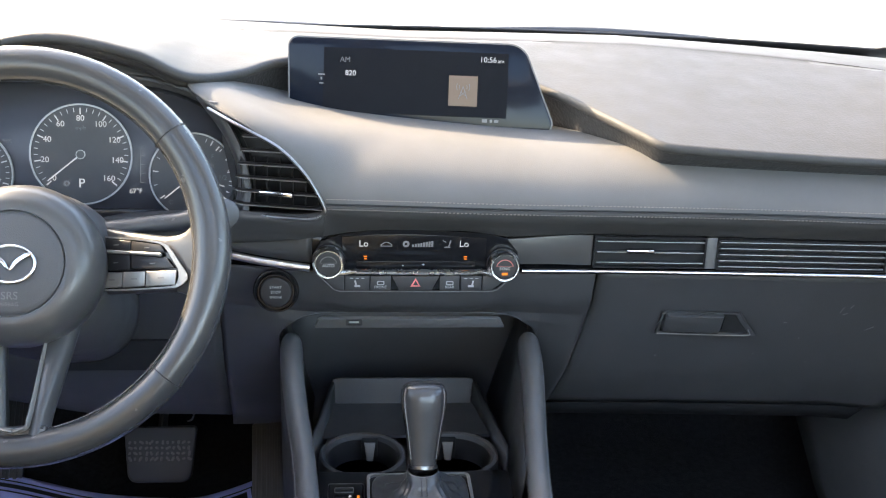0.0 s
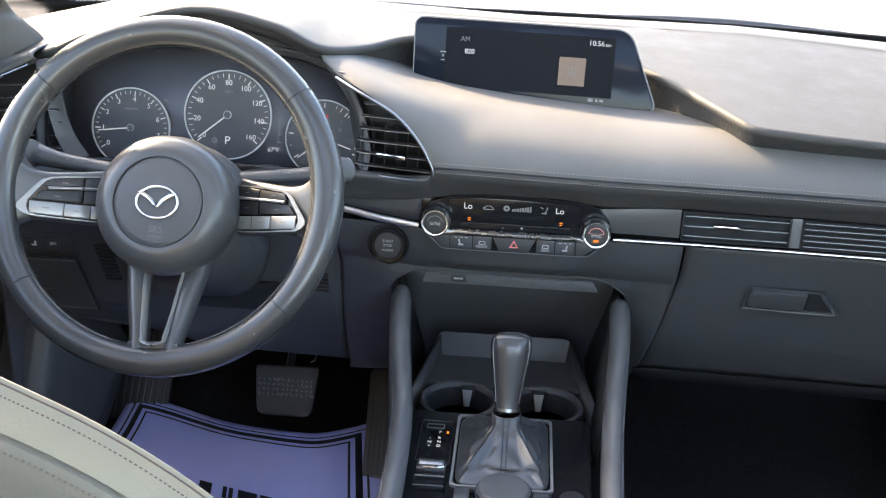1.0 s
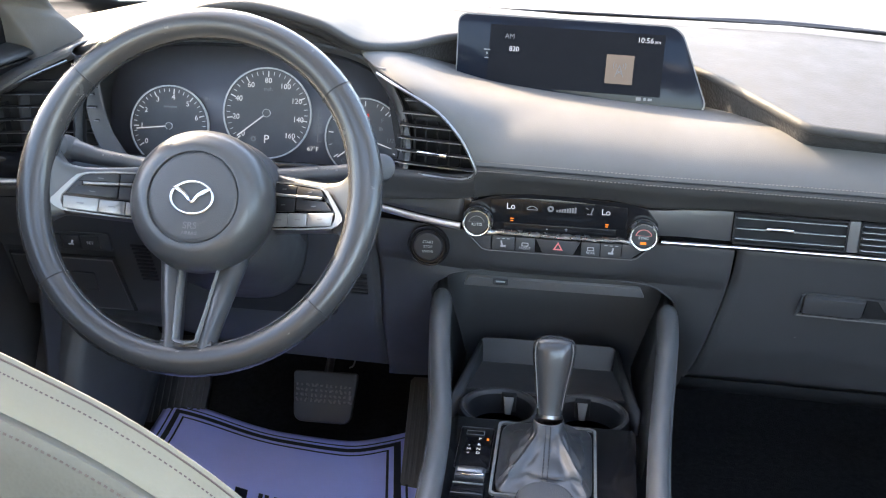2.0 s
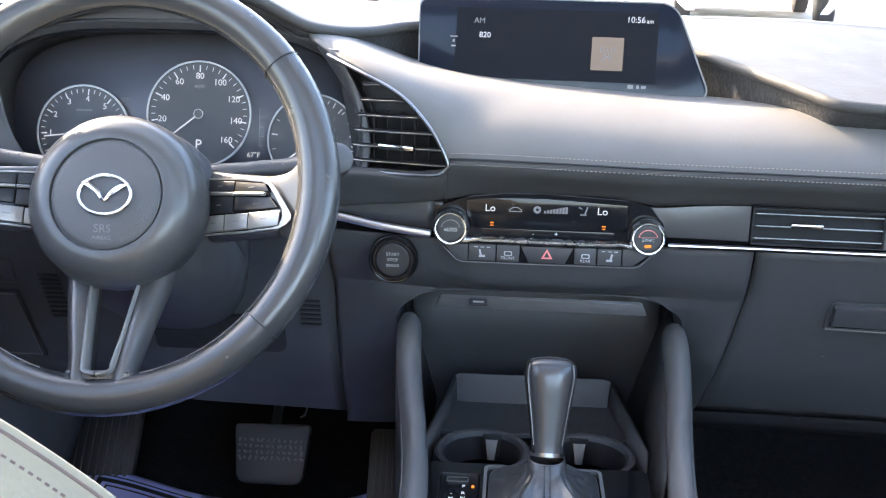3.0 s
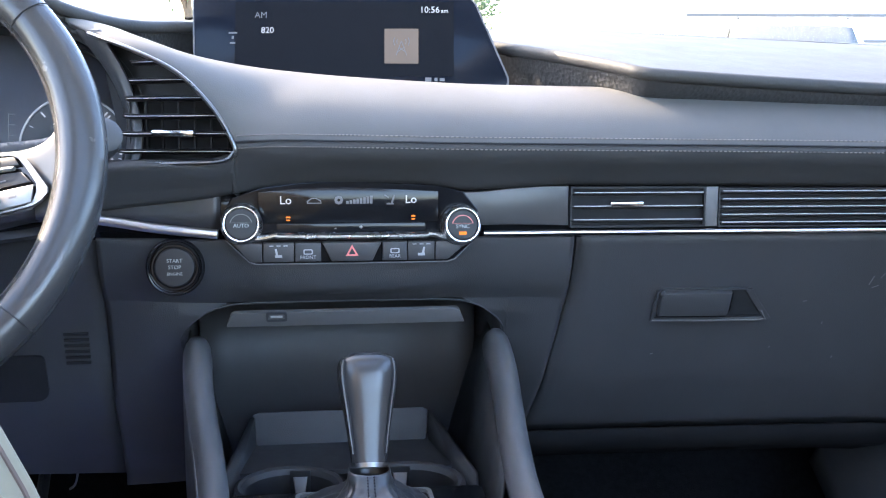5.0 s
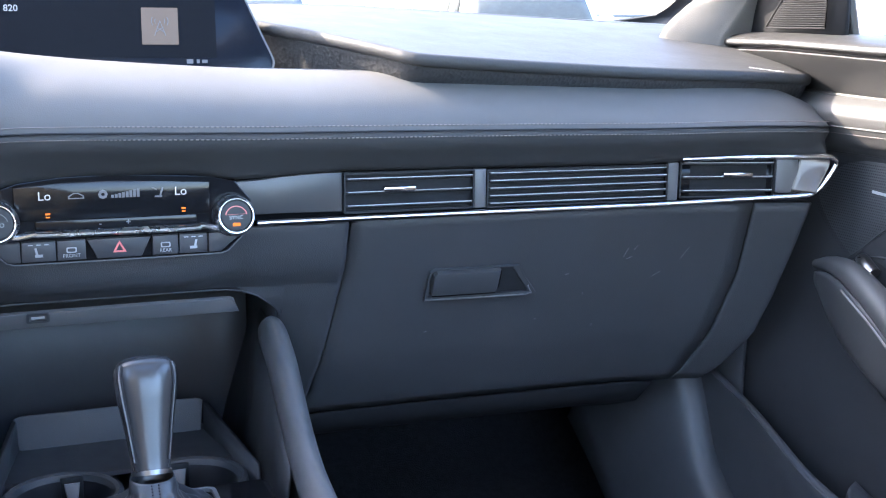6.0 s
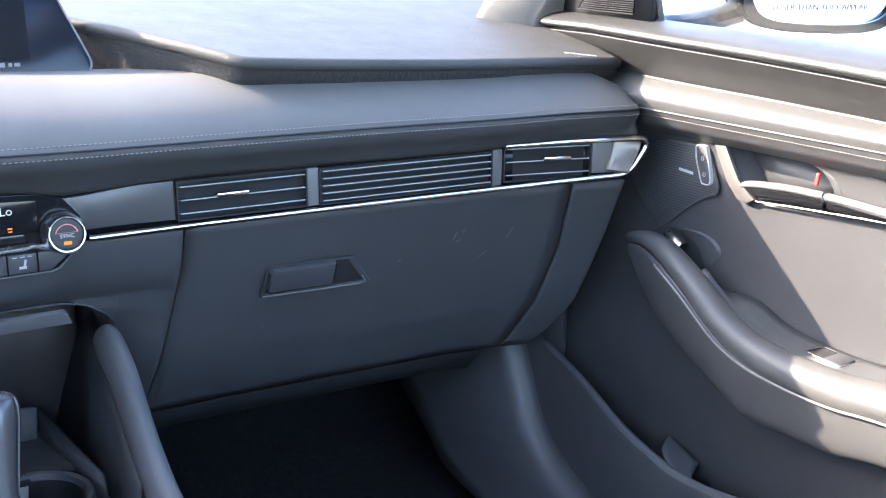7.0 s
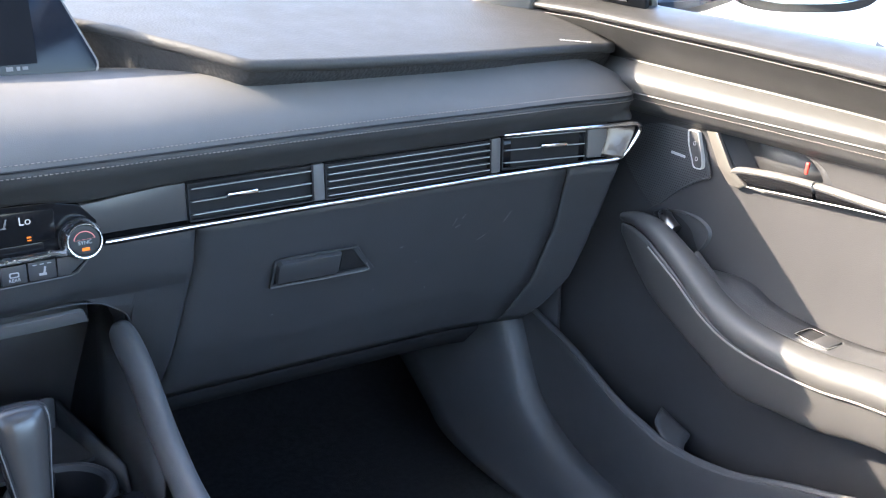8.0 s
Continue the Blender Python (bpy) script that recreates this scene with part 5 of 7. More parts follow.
    wpart("pack_underside", loft([[(sx * x, -0.0296, 0.61 * x - 0.0845 - 0.001), (sx * x, -0.0325, 0.61 * x - 0.0845 - 0.010), (sx * x, -0.0310, 0.61 * x - 0.0845 - 0.024)] for x in (0.060, 0.085, 0.110, 0.138)], 12, 8), HARD, sp_, "dark underside of the switches", solid=0.002)
# lower spoke with its slot, the wheel's lower part a touch off centre
LOWER = Matrix.Rotation(radians(2.3), 4, "Z")


def lower_part(name, bm, material, label):
    bmesh.ops.transform(bm, matrix=LOWER, verts=bm.verts)
    return wpart(name, bm, material, label=label)


for sx in (-1, 1):
    keys = []
    for y, xa, xb, z in ((-0.050, 0.0225, 0.049, -0.036), (-0.08, 0.0195, 0.0430, -0.024), (-0.11, 0.0165, 0.0365, -0.011), (-0.138, 0.0125, 0.0300, -0.001), (-0.156, 0.0110, 0.0275, 0.0060), (-0.163, 0.0105, 0.0265, 0.0040)):
        keys.append([(sx * xa, y, z - 0.018), (sx * xa, y, z + 0.004), (sx * (xa + 0.003), y, z + 0.008), (sx * (xa + xb) / 2, y, z + 0.009), (sx * (xb - 0.005), y, z + 0.006), (sx * xb, y, z - 0.004), (sx * (xb - 0.004), y, z - 0.018)])
    lower_part("lower_spoke", loft(keys, 22, 22), SPOKE, "black arm of the lower spoke")
    lower_part("spoke_trim", tube([(sx * 0.0218, -0.055, -0.034), (sx * 0.0188, -0.085, -0.020), (sx * 0.0150, -0.120, -0.005), (sx * 0.0118, -0.143, 0.0060), (sx * 0.0095, -0.1505, 0.0090), (0.0, -0.1530, 0.0100)], 0.0024, 0.0090, n=12, steps=36, up=(0, 0, 1)), PACKSILVER, "silver trim of the slot")
lower_part("spoke_foot", plate(fillet([(-0.0270, -0.1490, 0.002), (-0.0245, -0.1640, 0.008), (0.0245, -0.1640, 0.008), (0.0270, -0.1490, 0.002)], 5), 0.014, Matrix.Translation((0, 0, -0.0015)), 0.003), SPOKE, "dark foot of the slot")
# column shroud and stalks
column = thing("steering_column", "black steering column shroud with two stalks", "steering column", (-0.361, 0.0, 0.42))
CMX = pose(-0.3676, -0.1468, 0.5215, 90 - 26)
keys = []
for z, w, h, cy in ((-0.022, 0.055, 0.060, 0.0), (-0.05, 0.070, 0.066, -0.008), (-0.10, 0.074, 0.070, -0.018), (-0.20, 0.070, 0.066, -0.03)):
    keys.append([CMX @ Vector((w * math.copysign(abs(math.cos(a)) ** 0.7, math.cos(a)), cy + h * math.copysign(abs(math.sin(a)) ** 0.7, math.sin(a)), z)) for a in [2 * math.pi * k / 24 for k in range(25)]])
part("shroud", loft(keys, 16, 60), SOFT, column, "black plastic shroud", solid=0.003)
for sx in (-1, 1):
    pts = [CMX @ Vector(p) for p in ((sx * 0.06, 0.028, -0.06), (sx * 0.10, 0.034, -0.062), (sx * 0.135, 0.038, -0.064), (sx * 0.168, 0.044, -0.062), (sx * 0.176, 0.045, -0.06))]
    st = part("stalk", tube(pts, [0.010, 0.0085, 0.009, 0.0125, 0.012], [0.009, 0.008, 0.009, 0.0125, 0.012], n=16, steps=20), HARD, column, "black column stalk")
    ep_ = CMX @ Vector((sx * 0.176, 0.045, -0.06))
    part("stalk_end", lathe([(0.0145, -0.010), (0.0155, 0.0), (0.0140, 0.010), (0.010, 0.013), (0.001, 0.0138)], Matrix.Translation(ep_) @ pose(0, 0, 0, 65, 0, 25 * sx), 24), SOFT, st)
    for k in range(3):
        q = CMX @ Vector((sx * (0.110 + 0.010 * k), 0.040, -0.0545))
        part("symbol", box(0.0022, 0.0008, 0.0022, Matrix.Translation(q) @ pose(0, 0.0006, -0.001, -26)), GREY, st)

# ---- centre console ----
console = thing("centre_console", "black centre console with cup holders and padded side rails", "console", (0, -0.2, 0.0))
# rails
for sx in (-1, 1):
    dx = 0.002 if sx > 0 else 0.003
    pts = [(sx * 0.1365 + dx, 0.047, 0.3335), (sx * 0.1362 + dx, 0.040, 0.3345), (sx * 0.133 + dx, 0.0, 0.3200), (sx * 0.126 + dx, -0.05, 0.299), (sx * 0.118 + dx, -0.10, 0.283), (sx * 0.111 + dx, -0.17, 0.270), (sx * 0.108 + dx, -0.30, 0.264), (sx * 0.114 + dx, -0.42, 0.262), (sx * 0.114 + dx, -0.50, 0.262)]
    if sx > 0:
        pts = [(x + lerp((-0.5, -0.30, -0.17, -0.10, -0.05, 0.06), (0.0, 0.006, 0.010, 0.009, 0.006, 0.0), y), y, z) for x, y, z in pts]
    part("side_rail", tube(pts, [0.0120, 0.0130, 0.0124, 0.0118, 0.0116, 0.0114, 0.0114], [0.016, 0.020, 0.022, 0.022, 0.020, 0.018, 0.018], n=20, steps=50), RAIL, console, "padded grey-black leatherette side rail")
    part("piping", tube([(x + sx * 0.0117, y, z + 0.0035) for x, y, z in pts[1:]], 0.0009, n=6, steps=50), GREY, console, "thin pale piping along the rail")
    keys = []
    for (x, y, z) in pts:
        keys.append([(x + sx * 0.0085, y, z - 0.004), (x + sx * 0.0105, y + 0.004, z - 0.022), (x + sx * 0.011, y + 0.02, z * 0.5), (x + sx * 0.011, y + 0.04, 0.0)])
    part("side_panel", loft(keys, 30, 16), SOFT, console, "soft black console flank", solid=0.003)
# cup holder tray
CUPZ = 0.226
hole = [(-0.0525, -0.017), (0.0525, -0.017)]
bm = bmesh.new()
tray_o = [(-0.098, -0.092), (0.098, -0.092), (0.112, -0.03), (0.106, 0.05), (0.094, 0.088), (0.05, 0.10), (-0.05, 0.10), (-0.094, 0.088), (-0.106, 0.05), (-0.112, -0.03)]
part("cup_tray", plate(tray_o, 0.006, Matrix.Translation((0, 0, CUPZ - 0.034))), RECESS, console, "dark cup holder tray")
for hx, hy in hole:
    M = Matrix.Translation((hx, hy, CUPZ))
    c = part("cup_holder", lathe([(0.0402, 0.001), (0.0425, 0.006), (0.0455, 0.0075), (0.0485, 0.006), (0.0495, 0.0), (0.0495, -0.03)], M, 48, False), SOFT, console, "round cup holder rim")
    # Well and floor are blackened: the shade inside the cup is put into colour.
    part("cup_well", lathe([(0.036, -0.026), (0.0385, -0.006), (0.0402, 0.0012)], M, 48, False), VENTBLACK, c, "cup holder wall, blackened with its inner shade")
    part("cup_floor_shade", lathe([(0.038, -0.0235), (0.001, -0.0235)], M, 40), DARK, c)
    xc = -0.0437 if hx < 0 else 0.0465
    part("cup_clip", plate([(-0.0035, -0.012), (0.0035, -0.012), (0.0065, 0.009), (-0.0065, 0.009)], 0.004, Matrix.Translation((xc, 0.0125, CUPZ - 0.007)) @ pose(0, 0, 0, 66), 0.0008), GREY, c, "small grey cup clip")
    # Near-black box drawn for the shade round the clip.
    part("clip_slot_shade", box(0.0185, 0.003, 0.026, Matrix.Translation((xc, 0.0165, CUPZ - 0.006)), 0.0008), DARK, c, "black box as shade of the clip's slot")
# tray floor ahead of the cups, with an upright divider
part("tray_floor", plate([(-0.10, 0.035), (0.10, 0.035), (0.094, 0.13), (-0.094, 0.13)], 0.004, Matrix.Translation((0, 0, CUPZ - 0.004))), RECESS, console)
part("tray_divider", plate([(-0.082, -0.026), (0.080, -0.026), (0.086, 0.022), (0.080, 0.0245), (-0.082, 0.0245), (-0.088, 0.022)], 0.004, face(0, 0.118, 0.232, 14), 0.001), SOFT, console, "upright black tray divider")
for sx in (-1, 1):
    bm = bmesh.new()
    a = [Vector((sx * 0.086, 0.118, 0.253)), Vector((sx * 0.112, -0.005, 0.232)), Vector((sx * 0.108, -0.03, 0.215)), Vector((sx * 0.084, 0.11, 0.206))]
    bm.faces.new([bm.verts.new(p) for p in a])
    part("tray_cheek", bm, SOFT, console, solid=0.004)
    part("inner_wall", grid([[Vector((sx * (0.137 - 0.02 * (0.05 - y) / 0.17), y, zt)), Vector((sx * 0.112, y, 0.20))] for y, zt in ((0.18, 0.35), (0.06, 0.335), (0.0, 0.31), (-0.05, 0.288), (-0.1, 0.268))]), SOFT, console, solid=0.003)
# gloss top plate with the shifter's frame
part("top_plate", plate([(-0.098, -0.50), (0.098, -0.50), (0.098, -0.30), (0.104, -0.09), (0.10, -0.084), (-0.10, -0.084), (-0.104, -0.09), (-0.098, -0.30)], 0.012, Matrix.Translation((0, 0, 0.2395)), 0.002), GLOSS, console, "gloss black console top")
FM = Matrix.Translation((0.0055, -0.1675, 0.2515))
part("shifter_frame", ring(rounded(0.109, 0.149, 0.007), rounded(0.1030, 0.1430, 0.006), 0.0030, FM), PACKSILVER, console, "satin chrome frame round the shifter")
pl_ = part("gear_panel", plate(rounded(0.036, 0.085, 0.003), 0.0012, Matrix.Translation((-0.0705, -0.1525, 0.2515)), 0.0004), GLOSS, console, "gloss gear indicator panel")
GP = Matrix.Translation((-0.0705, -0.1525, 0.2529))
part("panel_edge", ring(rounded(0.0375, 0.0865, 0.003), rounded(0.0365, 0.0855, 0.0028), 0.0016, Matrix.Translation((-0.0705, -0.1525, 0.2515))), SILVER, pl_, "thin bright panel edge")
part("slot_button", ring(rounded(0.020, 0.009, 0.0015, 3), rounded(0.0185, 0.0075, 0.001, 3), 0.0008, GP @ Matrix.Translation((-0.002, 0.030, 0))), GREY, pl_)
for s, dy in (("P", 0.018), ("R", 0.0055), ("N", -0.0030), ("D", -0.0115)):
    writing("print", s, 0.0062, GP @ Matrix.Translation((0.004, dy, 0)), WHITE, pl_)
for s, x, y in (("M", -0.0065, -0.0045), ("-", -0.0065, 0.004), ("+", -0.0065, -0.0125)):
    writing("print", s, 0.0062, GP @ Matrix.Translation((x, y, 0)), WHITE, pl_)
part("lamp", box(0.0025, 0.0045, 0.0004, GP @ Matrix.Translation((0.0125, 0.018, 0))), AMBER, pl_, "lit amber lamp")
bsw = part("brake_switch", box(0.031, 0.020, 0.008, pose(-0.0705, -0.2095, 0.2545), 0.002), HARD, console, "black parking brake switch")
part("switch_face", box(0.0265, 0.0100, 0.004, pose(-0.0705, -0.2085, 0.2585, 10), 0.0014), SILVER, bsw, "brushed silver switch face")
part("switch_edge", tube([(-0.0845, -0.2150, 0.2592), (-0.0780, -0.2172, 0.2592), (-0.0705, -0.2180, 0.2592), (-0.0630, -0.2172, 0.2592), (-0.0565, -0.2150, 0.2592)], 0.0006, n=6, steps=16), CHROME, bsw, "bright lower edge")
lsw = part("lower_switch", box(0.034, 0.024, 0.006, pose(-0.0705, -0.238, 0.2540), 0.0015), GLOSS, console, "black lower switch")
part("switch_edge", box(0.031, 0.0022, 0.0010, pose(-0.0705, -0.2315, 0.2572)), SATIN, lsw, "bright upper edge")
rk = part("dial_knob", lathe([(0.0285, 0.0), (0.0285, 0.014), (0.0272, 0.0172), (0.0258, 0.0186), (0.0245, 0.0190), (0.0225, 0.0191), (0.001, 0.0192)], Matrix.Translation((0.008, -0.262, 0.2515)), 48), SOFT, console, "round black control dial")
part("rim", lathe([(0.0290, 0.010), (0.0296, 0.0125), (0.0288, 0.0150)], Matrix.Translation((0.008, -0.262, 0.2515)), 48), CHROME, rk, "bright rim")
for x in (-0.035, 0.047):
    part("button", box(0.016, 0.024, 0.005, pose(x, -0.258, 0.253), 0.0015), HARD, console)
part("volume_dial", lathe([(0.0135, 0.0), (0.0135, 0.010), (0.0124, 0.0120), (0.0116, 0.0126), (0.0105, 0.0128), (0.001, 0.0130)], Matrix.Translation((0.078, -0.262, 0.2515)), 32), TWEETER, console, "small black volume dial")

shifter = thing("gear_shifter", "leather gear lever with a gathered boot and chrome collar", "gear lever", (0.006, -0.165, 0.252))
# gathered boot: a soft pyramid with folds
secs = []
for k in range(29):
    u = k / 28
    cx = lerp((0, 0.45, 1), (0.0055, 0.0070, 0.0065), u)
    cy = lerp((0, 0.3, 0.6, 1), (-0.1675, -0.162, -0.150, -0.1425), u)
    cz = lerp((0, 0.12, 0.35, 0.62, 1), (0.2535, 0.2560, 0.2650, 0.2740, 0.2900), u)
    w = lerp((0, 0.1, 0.3, 0.5, 0.72, 1), (0.0500, 0.0470, 0.0370, 0.0265, 0.0180, 0.0160), u)
    h = lerp((0, 0.1, 0.3, 0.5, 0.72, 1), (0.0700, 0.0640, 0.0470, 0.0300, 0.0185, 0.0150), u)
    e = lerp((0, 0.3, 0.7, 1), (0.22, 0.5, 0.85, 1.0), u)
    row = []
    for j in range(96):
        a = 2 * math.pi * j / 96
        c, s = math.cos(a), math.sin(a)
        m = math.sin(math.pi * min(1, u * 1.15)) if u < 0.87 else 0.0
        corner = sum(math.exp(-((((math.degrees(a) - q + 180) % 360) - 180) / 9) ** 2) for q in (52, 128, 232, 308))
        roll = 0.10 * math.exp(-((u - 0.30) / 0.07) ** 2) * (0.5 - 0.5 * s) * (0.6 + 0.4 * c) - 0.07 * math.exp(-((u - 0.19) / 0.05) ** 2) * (0.5 - 0.5 * s)
        tuck = 0.06 * math.exp(-((u - 0.8) / 0.04) ** 2) * math.sin(3 * a + 0.7)
        fold = 1 + m * (0.20 * corner - 0.05 + 0.05 * math.sin(a * 9 + u * 9) + 0.03 * math.sin(a * 17 - u * 15)) + roll + tuck
        row.append(Vector((cx + w * fold * math.copysign(abs(c) ** e, c), cy + h * fold * math.copysign(abs(s) ** e, s), cz + 0.003 * m * corner)))
    secs.append(row)
part("boot", grid(secs, closed=True), BOOT, shifter, "gathered black leather boot", solid=0.001)
for dx in (-0.0025, 0.0025):
    stitches([(0.0065 + dx, -0.2280, 0.2600), (0.0065 + dx, -0.2090, 0.2665), (0.0068 + dx, -0.1800, 0.2725), (0.0068 + dx, -0.1640, 0.2790), (0.0065 + dx, -0.1585, 0.2885)], 20, 0.0006, DARK, "stitching", shifter, (0, -0.0012, 0.0014))
kb = Vector((0.0065, -0.1425, 0.2885))
kt = Vector((0.0075, -0.1105, 0.3700))
ax = (kt - kb)
part("collar", tube([kb + ax * 0.025, kb + ax * 0.065], 0.0146, 0.0133, n=28, up=(0, 1, 0.2)), SILVER, shifter, "chrome collar")
prof = [(0.06, 0.0135, 0.0125), (0.14, 0.0142, 0.013), (0.32, 0.0165, 0.0148), (0.52, 0.0192, 0.017), (0.72, 0.0222, 0.0195), (0.86, 0.0232, 0.0205), (0.95, 0.0218, 0.019), (1.0, 0.0170, 0.0145), (1.025, 0.0085, 0.007), (1.03, 0.001, 0.001)]
side, fwd = Vector((1, 0, 0)), ax.normalized().cross(Vector((1, 0, 0)))
secs = [[kb + ax * t + side * w * math.copysign(abs(math.cos(a)) ** 0.8, math.cos(a)) + fwd * d * math.copysign(abs(math.sin(a)) ** 0.8, math.sin(a)) for a in [2 * math.pi * j / 36 for j in range(36)]] for t, w, d in prof]
cols = list(zip(*secs))
fine = [smooth(list(c), 34) for c in cols]
part("knob", grid([[c[k] for c in fine] for k in range(34)], closed=True, caps=True), KNOB, shifter, "black leather and gloss lever knob")
for sx in (-1, 1):
    part("seam", tube([kb + ax * t + side * sx * w * 0.80 - fwd * d * 0.74 for t, w, d in prof[1:7]], 0.0008, n=5, steps=24), DARK, shifter)
    part("piping", tube([kb + ax * t + side * sx * w * 0.86 - fwd * d * 0.70 for t, w, d in prof[1:7]], 0.0007, n=5, steps=24), SATIN, shifter, "thin pale piping")

# ---- foot well ----
brake = thing("brake_pedal", "black ribbed rubber brake pedal", "pedal", (-0.318, 0.21, 0.06))
PM = face(-0.3175, 0.205, 0.1015, 28)
part("pad", plate(fillet([(-0.048, 0.036, 0.006), (-0.041, -0.037, 0.014), (0.041, -0.037, 0.014), (0.048, 0.038, 0.006)], 6), 0.011, PM, 0.004), RUBBER, brake, "black rubber pad")
random.seed(4)
for r in range(4):
    for c in range(12):
        w = random.uniform(0.0035, 0.0075)
        part("stud", plate(rounded(w, 0.0030, 0.0010, 2), 0.0022, PM @ pose(-0.0385 + 0.0070 * c + random.uniform(-0.001, 0.001), 0.016 - 0.0072 * r, 0.0105, 0, 0, random.choice((-55, -30, 35, 60, 90)) + random.uniform(-8, 8)), 0.0005), PEDAL, brake)
part("arm", tube([(-0.318, 0.215, 0.115), (-0.318, 0.28, 0.17), (-0.318, 0.35, 0.28), (-0.318, 0.38, 0.42)], 0.006, 0.012, n=10, steps=14), HARD, brake, "dark pedal arm")
accel = thing("accelerator_pedal", "black ribbed accelerator pedal hinged at the floor", "pedal", (-0.205, 0.3, 0.0))
AM_ = Matrix.Translation((-0.178, 0.214, 0.046)) @ Matrix.Rotation(radians(3), 4, "Z") @ Matrix.Rotation(radians(25), 4, "X")
part("pad", plate([(-0.020, -0.100), (0.020, -0.100), (0.0225, 0.094), (0.018, 0.101), (-0.018, 0.101), (-0.0225, 0.094)], 0.010, AM_, 0.002), PEDAL, accel, "black ribbed pad")
for k in range(5):
    part("rib", box(0.0036, 0.180, 0.003, AM_ @ Matrix.Translation((-0.0145 + 0.00725 * k, 0.0, 0.0105)), 0.0008), PEDAL, accel)
rest = thing("foot_rest", "black ribbed rubber driver's foot rest", "foot rest", (-0.58, 0.32, 0.0))
RM = Matrix.Translation((-0.578, 0.315, 0.045)) @ Matrix.Rotation(radians(50), 4, "X")
part("pad", plate(rounded(0.105, 0.15, 0.008), 0.012, RM, 0.002), RUBBER, rest)
for k in range(9):
    part("rib", box(0.005, 0.138, 0.003, RM @ Matrix.Translation((-0.042 + 0.0105 * k, 0, 0.0125)), 0.0008), HARD, rest)
part("cable", tube([(-0.262, 0.16, 0.20), (-0.268, 0.17, 0.175), (-0.276, 0.18, 0.165)], 0.0012, n=6, steps=8), GREY, dash, "thin hanging cable end")

# paper mat: a wavy sheet with printed border lines
FAR = smooth([(0.0, 0.300, 0), (0.25, 0.272, 0), (0.52, 0.240, 0), (0.70, 0.216, 0), (0.80, 0.213, 0), (0.90, 0.235, 0), (1.0, 0.270, 0)], 81)


def paper(u, v, lift=0.0):
    """u, v from 0 to 1 across and back."""
    x = -0.592 + 0.402 * u + (1 - v) * (0.012 + 0.060 * u)
    y = lerp([p.x for p in FAR], [p.y for p in FAR], u) - 0.42 * (1 - v)
    z = 0.016 + 0.004 * math.sin(u * math.pi * 3 + 0.5) * v + 0.004 * math.sin(v * 5 + u * 3) + 0.006 * max(0, v - 0.8) / 0.2 * (0.6 + 0.4 * math.cos(u * 7))
    return Vector((x, y, z + lift))


mat_ = thing("paper_floor_mat", "lilac paper floor mat with dark printed border and lettering", "floor mat", (-0.4, 0.1, 0.0))
part("sheet", grid([[paper(i / 40, j / 40) for j in range(41)] for i in range(41)]), PAPER, mat_, "creased lilac paper sheet", solid=0.0006)


def border(inset, width, name):
    rows = []
    for i in range(41):
        u = inset + (1 - 2 * inset) * i / 40
        rows.append([paper(u, 1 - inset * 0.9, 0.0012), paper(u, 1 - (inset + width) * 0.9, 0.0012)])
    top = grid(rows)
    sides = []
    for a, b in ((inset, inset + width), (1 - inset, 1 - inset - width)):
        sides.append(grid([[paper(a, (1 - inset * 0.9) * j / 40, 0.0012), paper(b, (1 - inset * 0.9) * j / 40, 0.0012)] for j in range(41)]))
    part(name, join(top, *sides), INK, mat_, "dark printed border line", smoothed=False)


border(0.035, 0.007, "border_line")
border(0.055, 0.022, "border_line")
border(0.093, 0.008, "border_line")
# lettering too cropped to read: plain bars of its size
for k, (u, w) in enumerate(((0.40, 0.045), (0.485, 0.015), (0.507, 0.015), (0.540, 0.068), (0.620, 0.056), (0.692, 0.10))):
    part("lettering_bar", grid([[paper(u + w * i / 3 - 0.006 * j / 3, 0.545 + 0.066 * j / 3, 0.0012) for j in range(4)] for i in range(4)]), INK, mat_, "dark bar of printed lettering", smoothed=False)

# ---- driver's seat ----
seat = thing("driver_seat", "cream leather driver's seat seen from behind, with dark seams", "car seat", (-0.36, -0.6, 0.0))
HALF = [(0.0, 0.668), (0.06, 0.663), (0.105, 0.650), (0.137, 0.635), (0.176, 0.613), (0.214, 0.584), (0.241, 0.556), (0.262, 0.522), (0.276, 0.478), (0.282, 0.42), (0.276, 0.34), (0.262, 0.24)]
hs = smooth([(x, 0, z) for x, z in HALF], 40)
ring_ = [Vector((-0.369 + p.x, 0, p.z)) for p in hs[::-1]] + [Vector((-0.369 - p.x, 0, p.z)) for p in hs[1:]]


def back_ring(inset, y):
    c = Vector((-0.369, 0, 0.43))
    out = []
    for p in ring_:
        d = p - c
        q = c + d * (1 - inset / max(0.05, d.length))
        lean = -0.16 * (p.z - 0.56)
        out.append(Vector((q.x, y + lean, max(q.z, 0.24))))
    return out


band = [back_ring(0.18, -0.660), back_ring(0.13, -0.690), back_ring(0.075, -0.722), back_ring(0.030, -0.740), back_ring(0.010, -0.7470), back_ring(0.002, -0.7495), back_ring(0.0, -0.7515), back_ring(0.001, -0.7540), back_ring(0.006, -0.7625), back_ring(0.0115, -0.7690), back_ring(0.0160, -0.7715)]
cols = [smooth([b[i] for b in band], 26) for i in range(len(ring_))]
part("side_bolster", grid([[c[k] for c in cols] for k in range(26)]), CREAM, seat, "cream leather edge of the backrest")
part("piping", tube(back_ring(0.0012, -0.7543), 0.0006, n=6), CREAMTHREAD, seat, "dark piping")
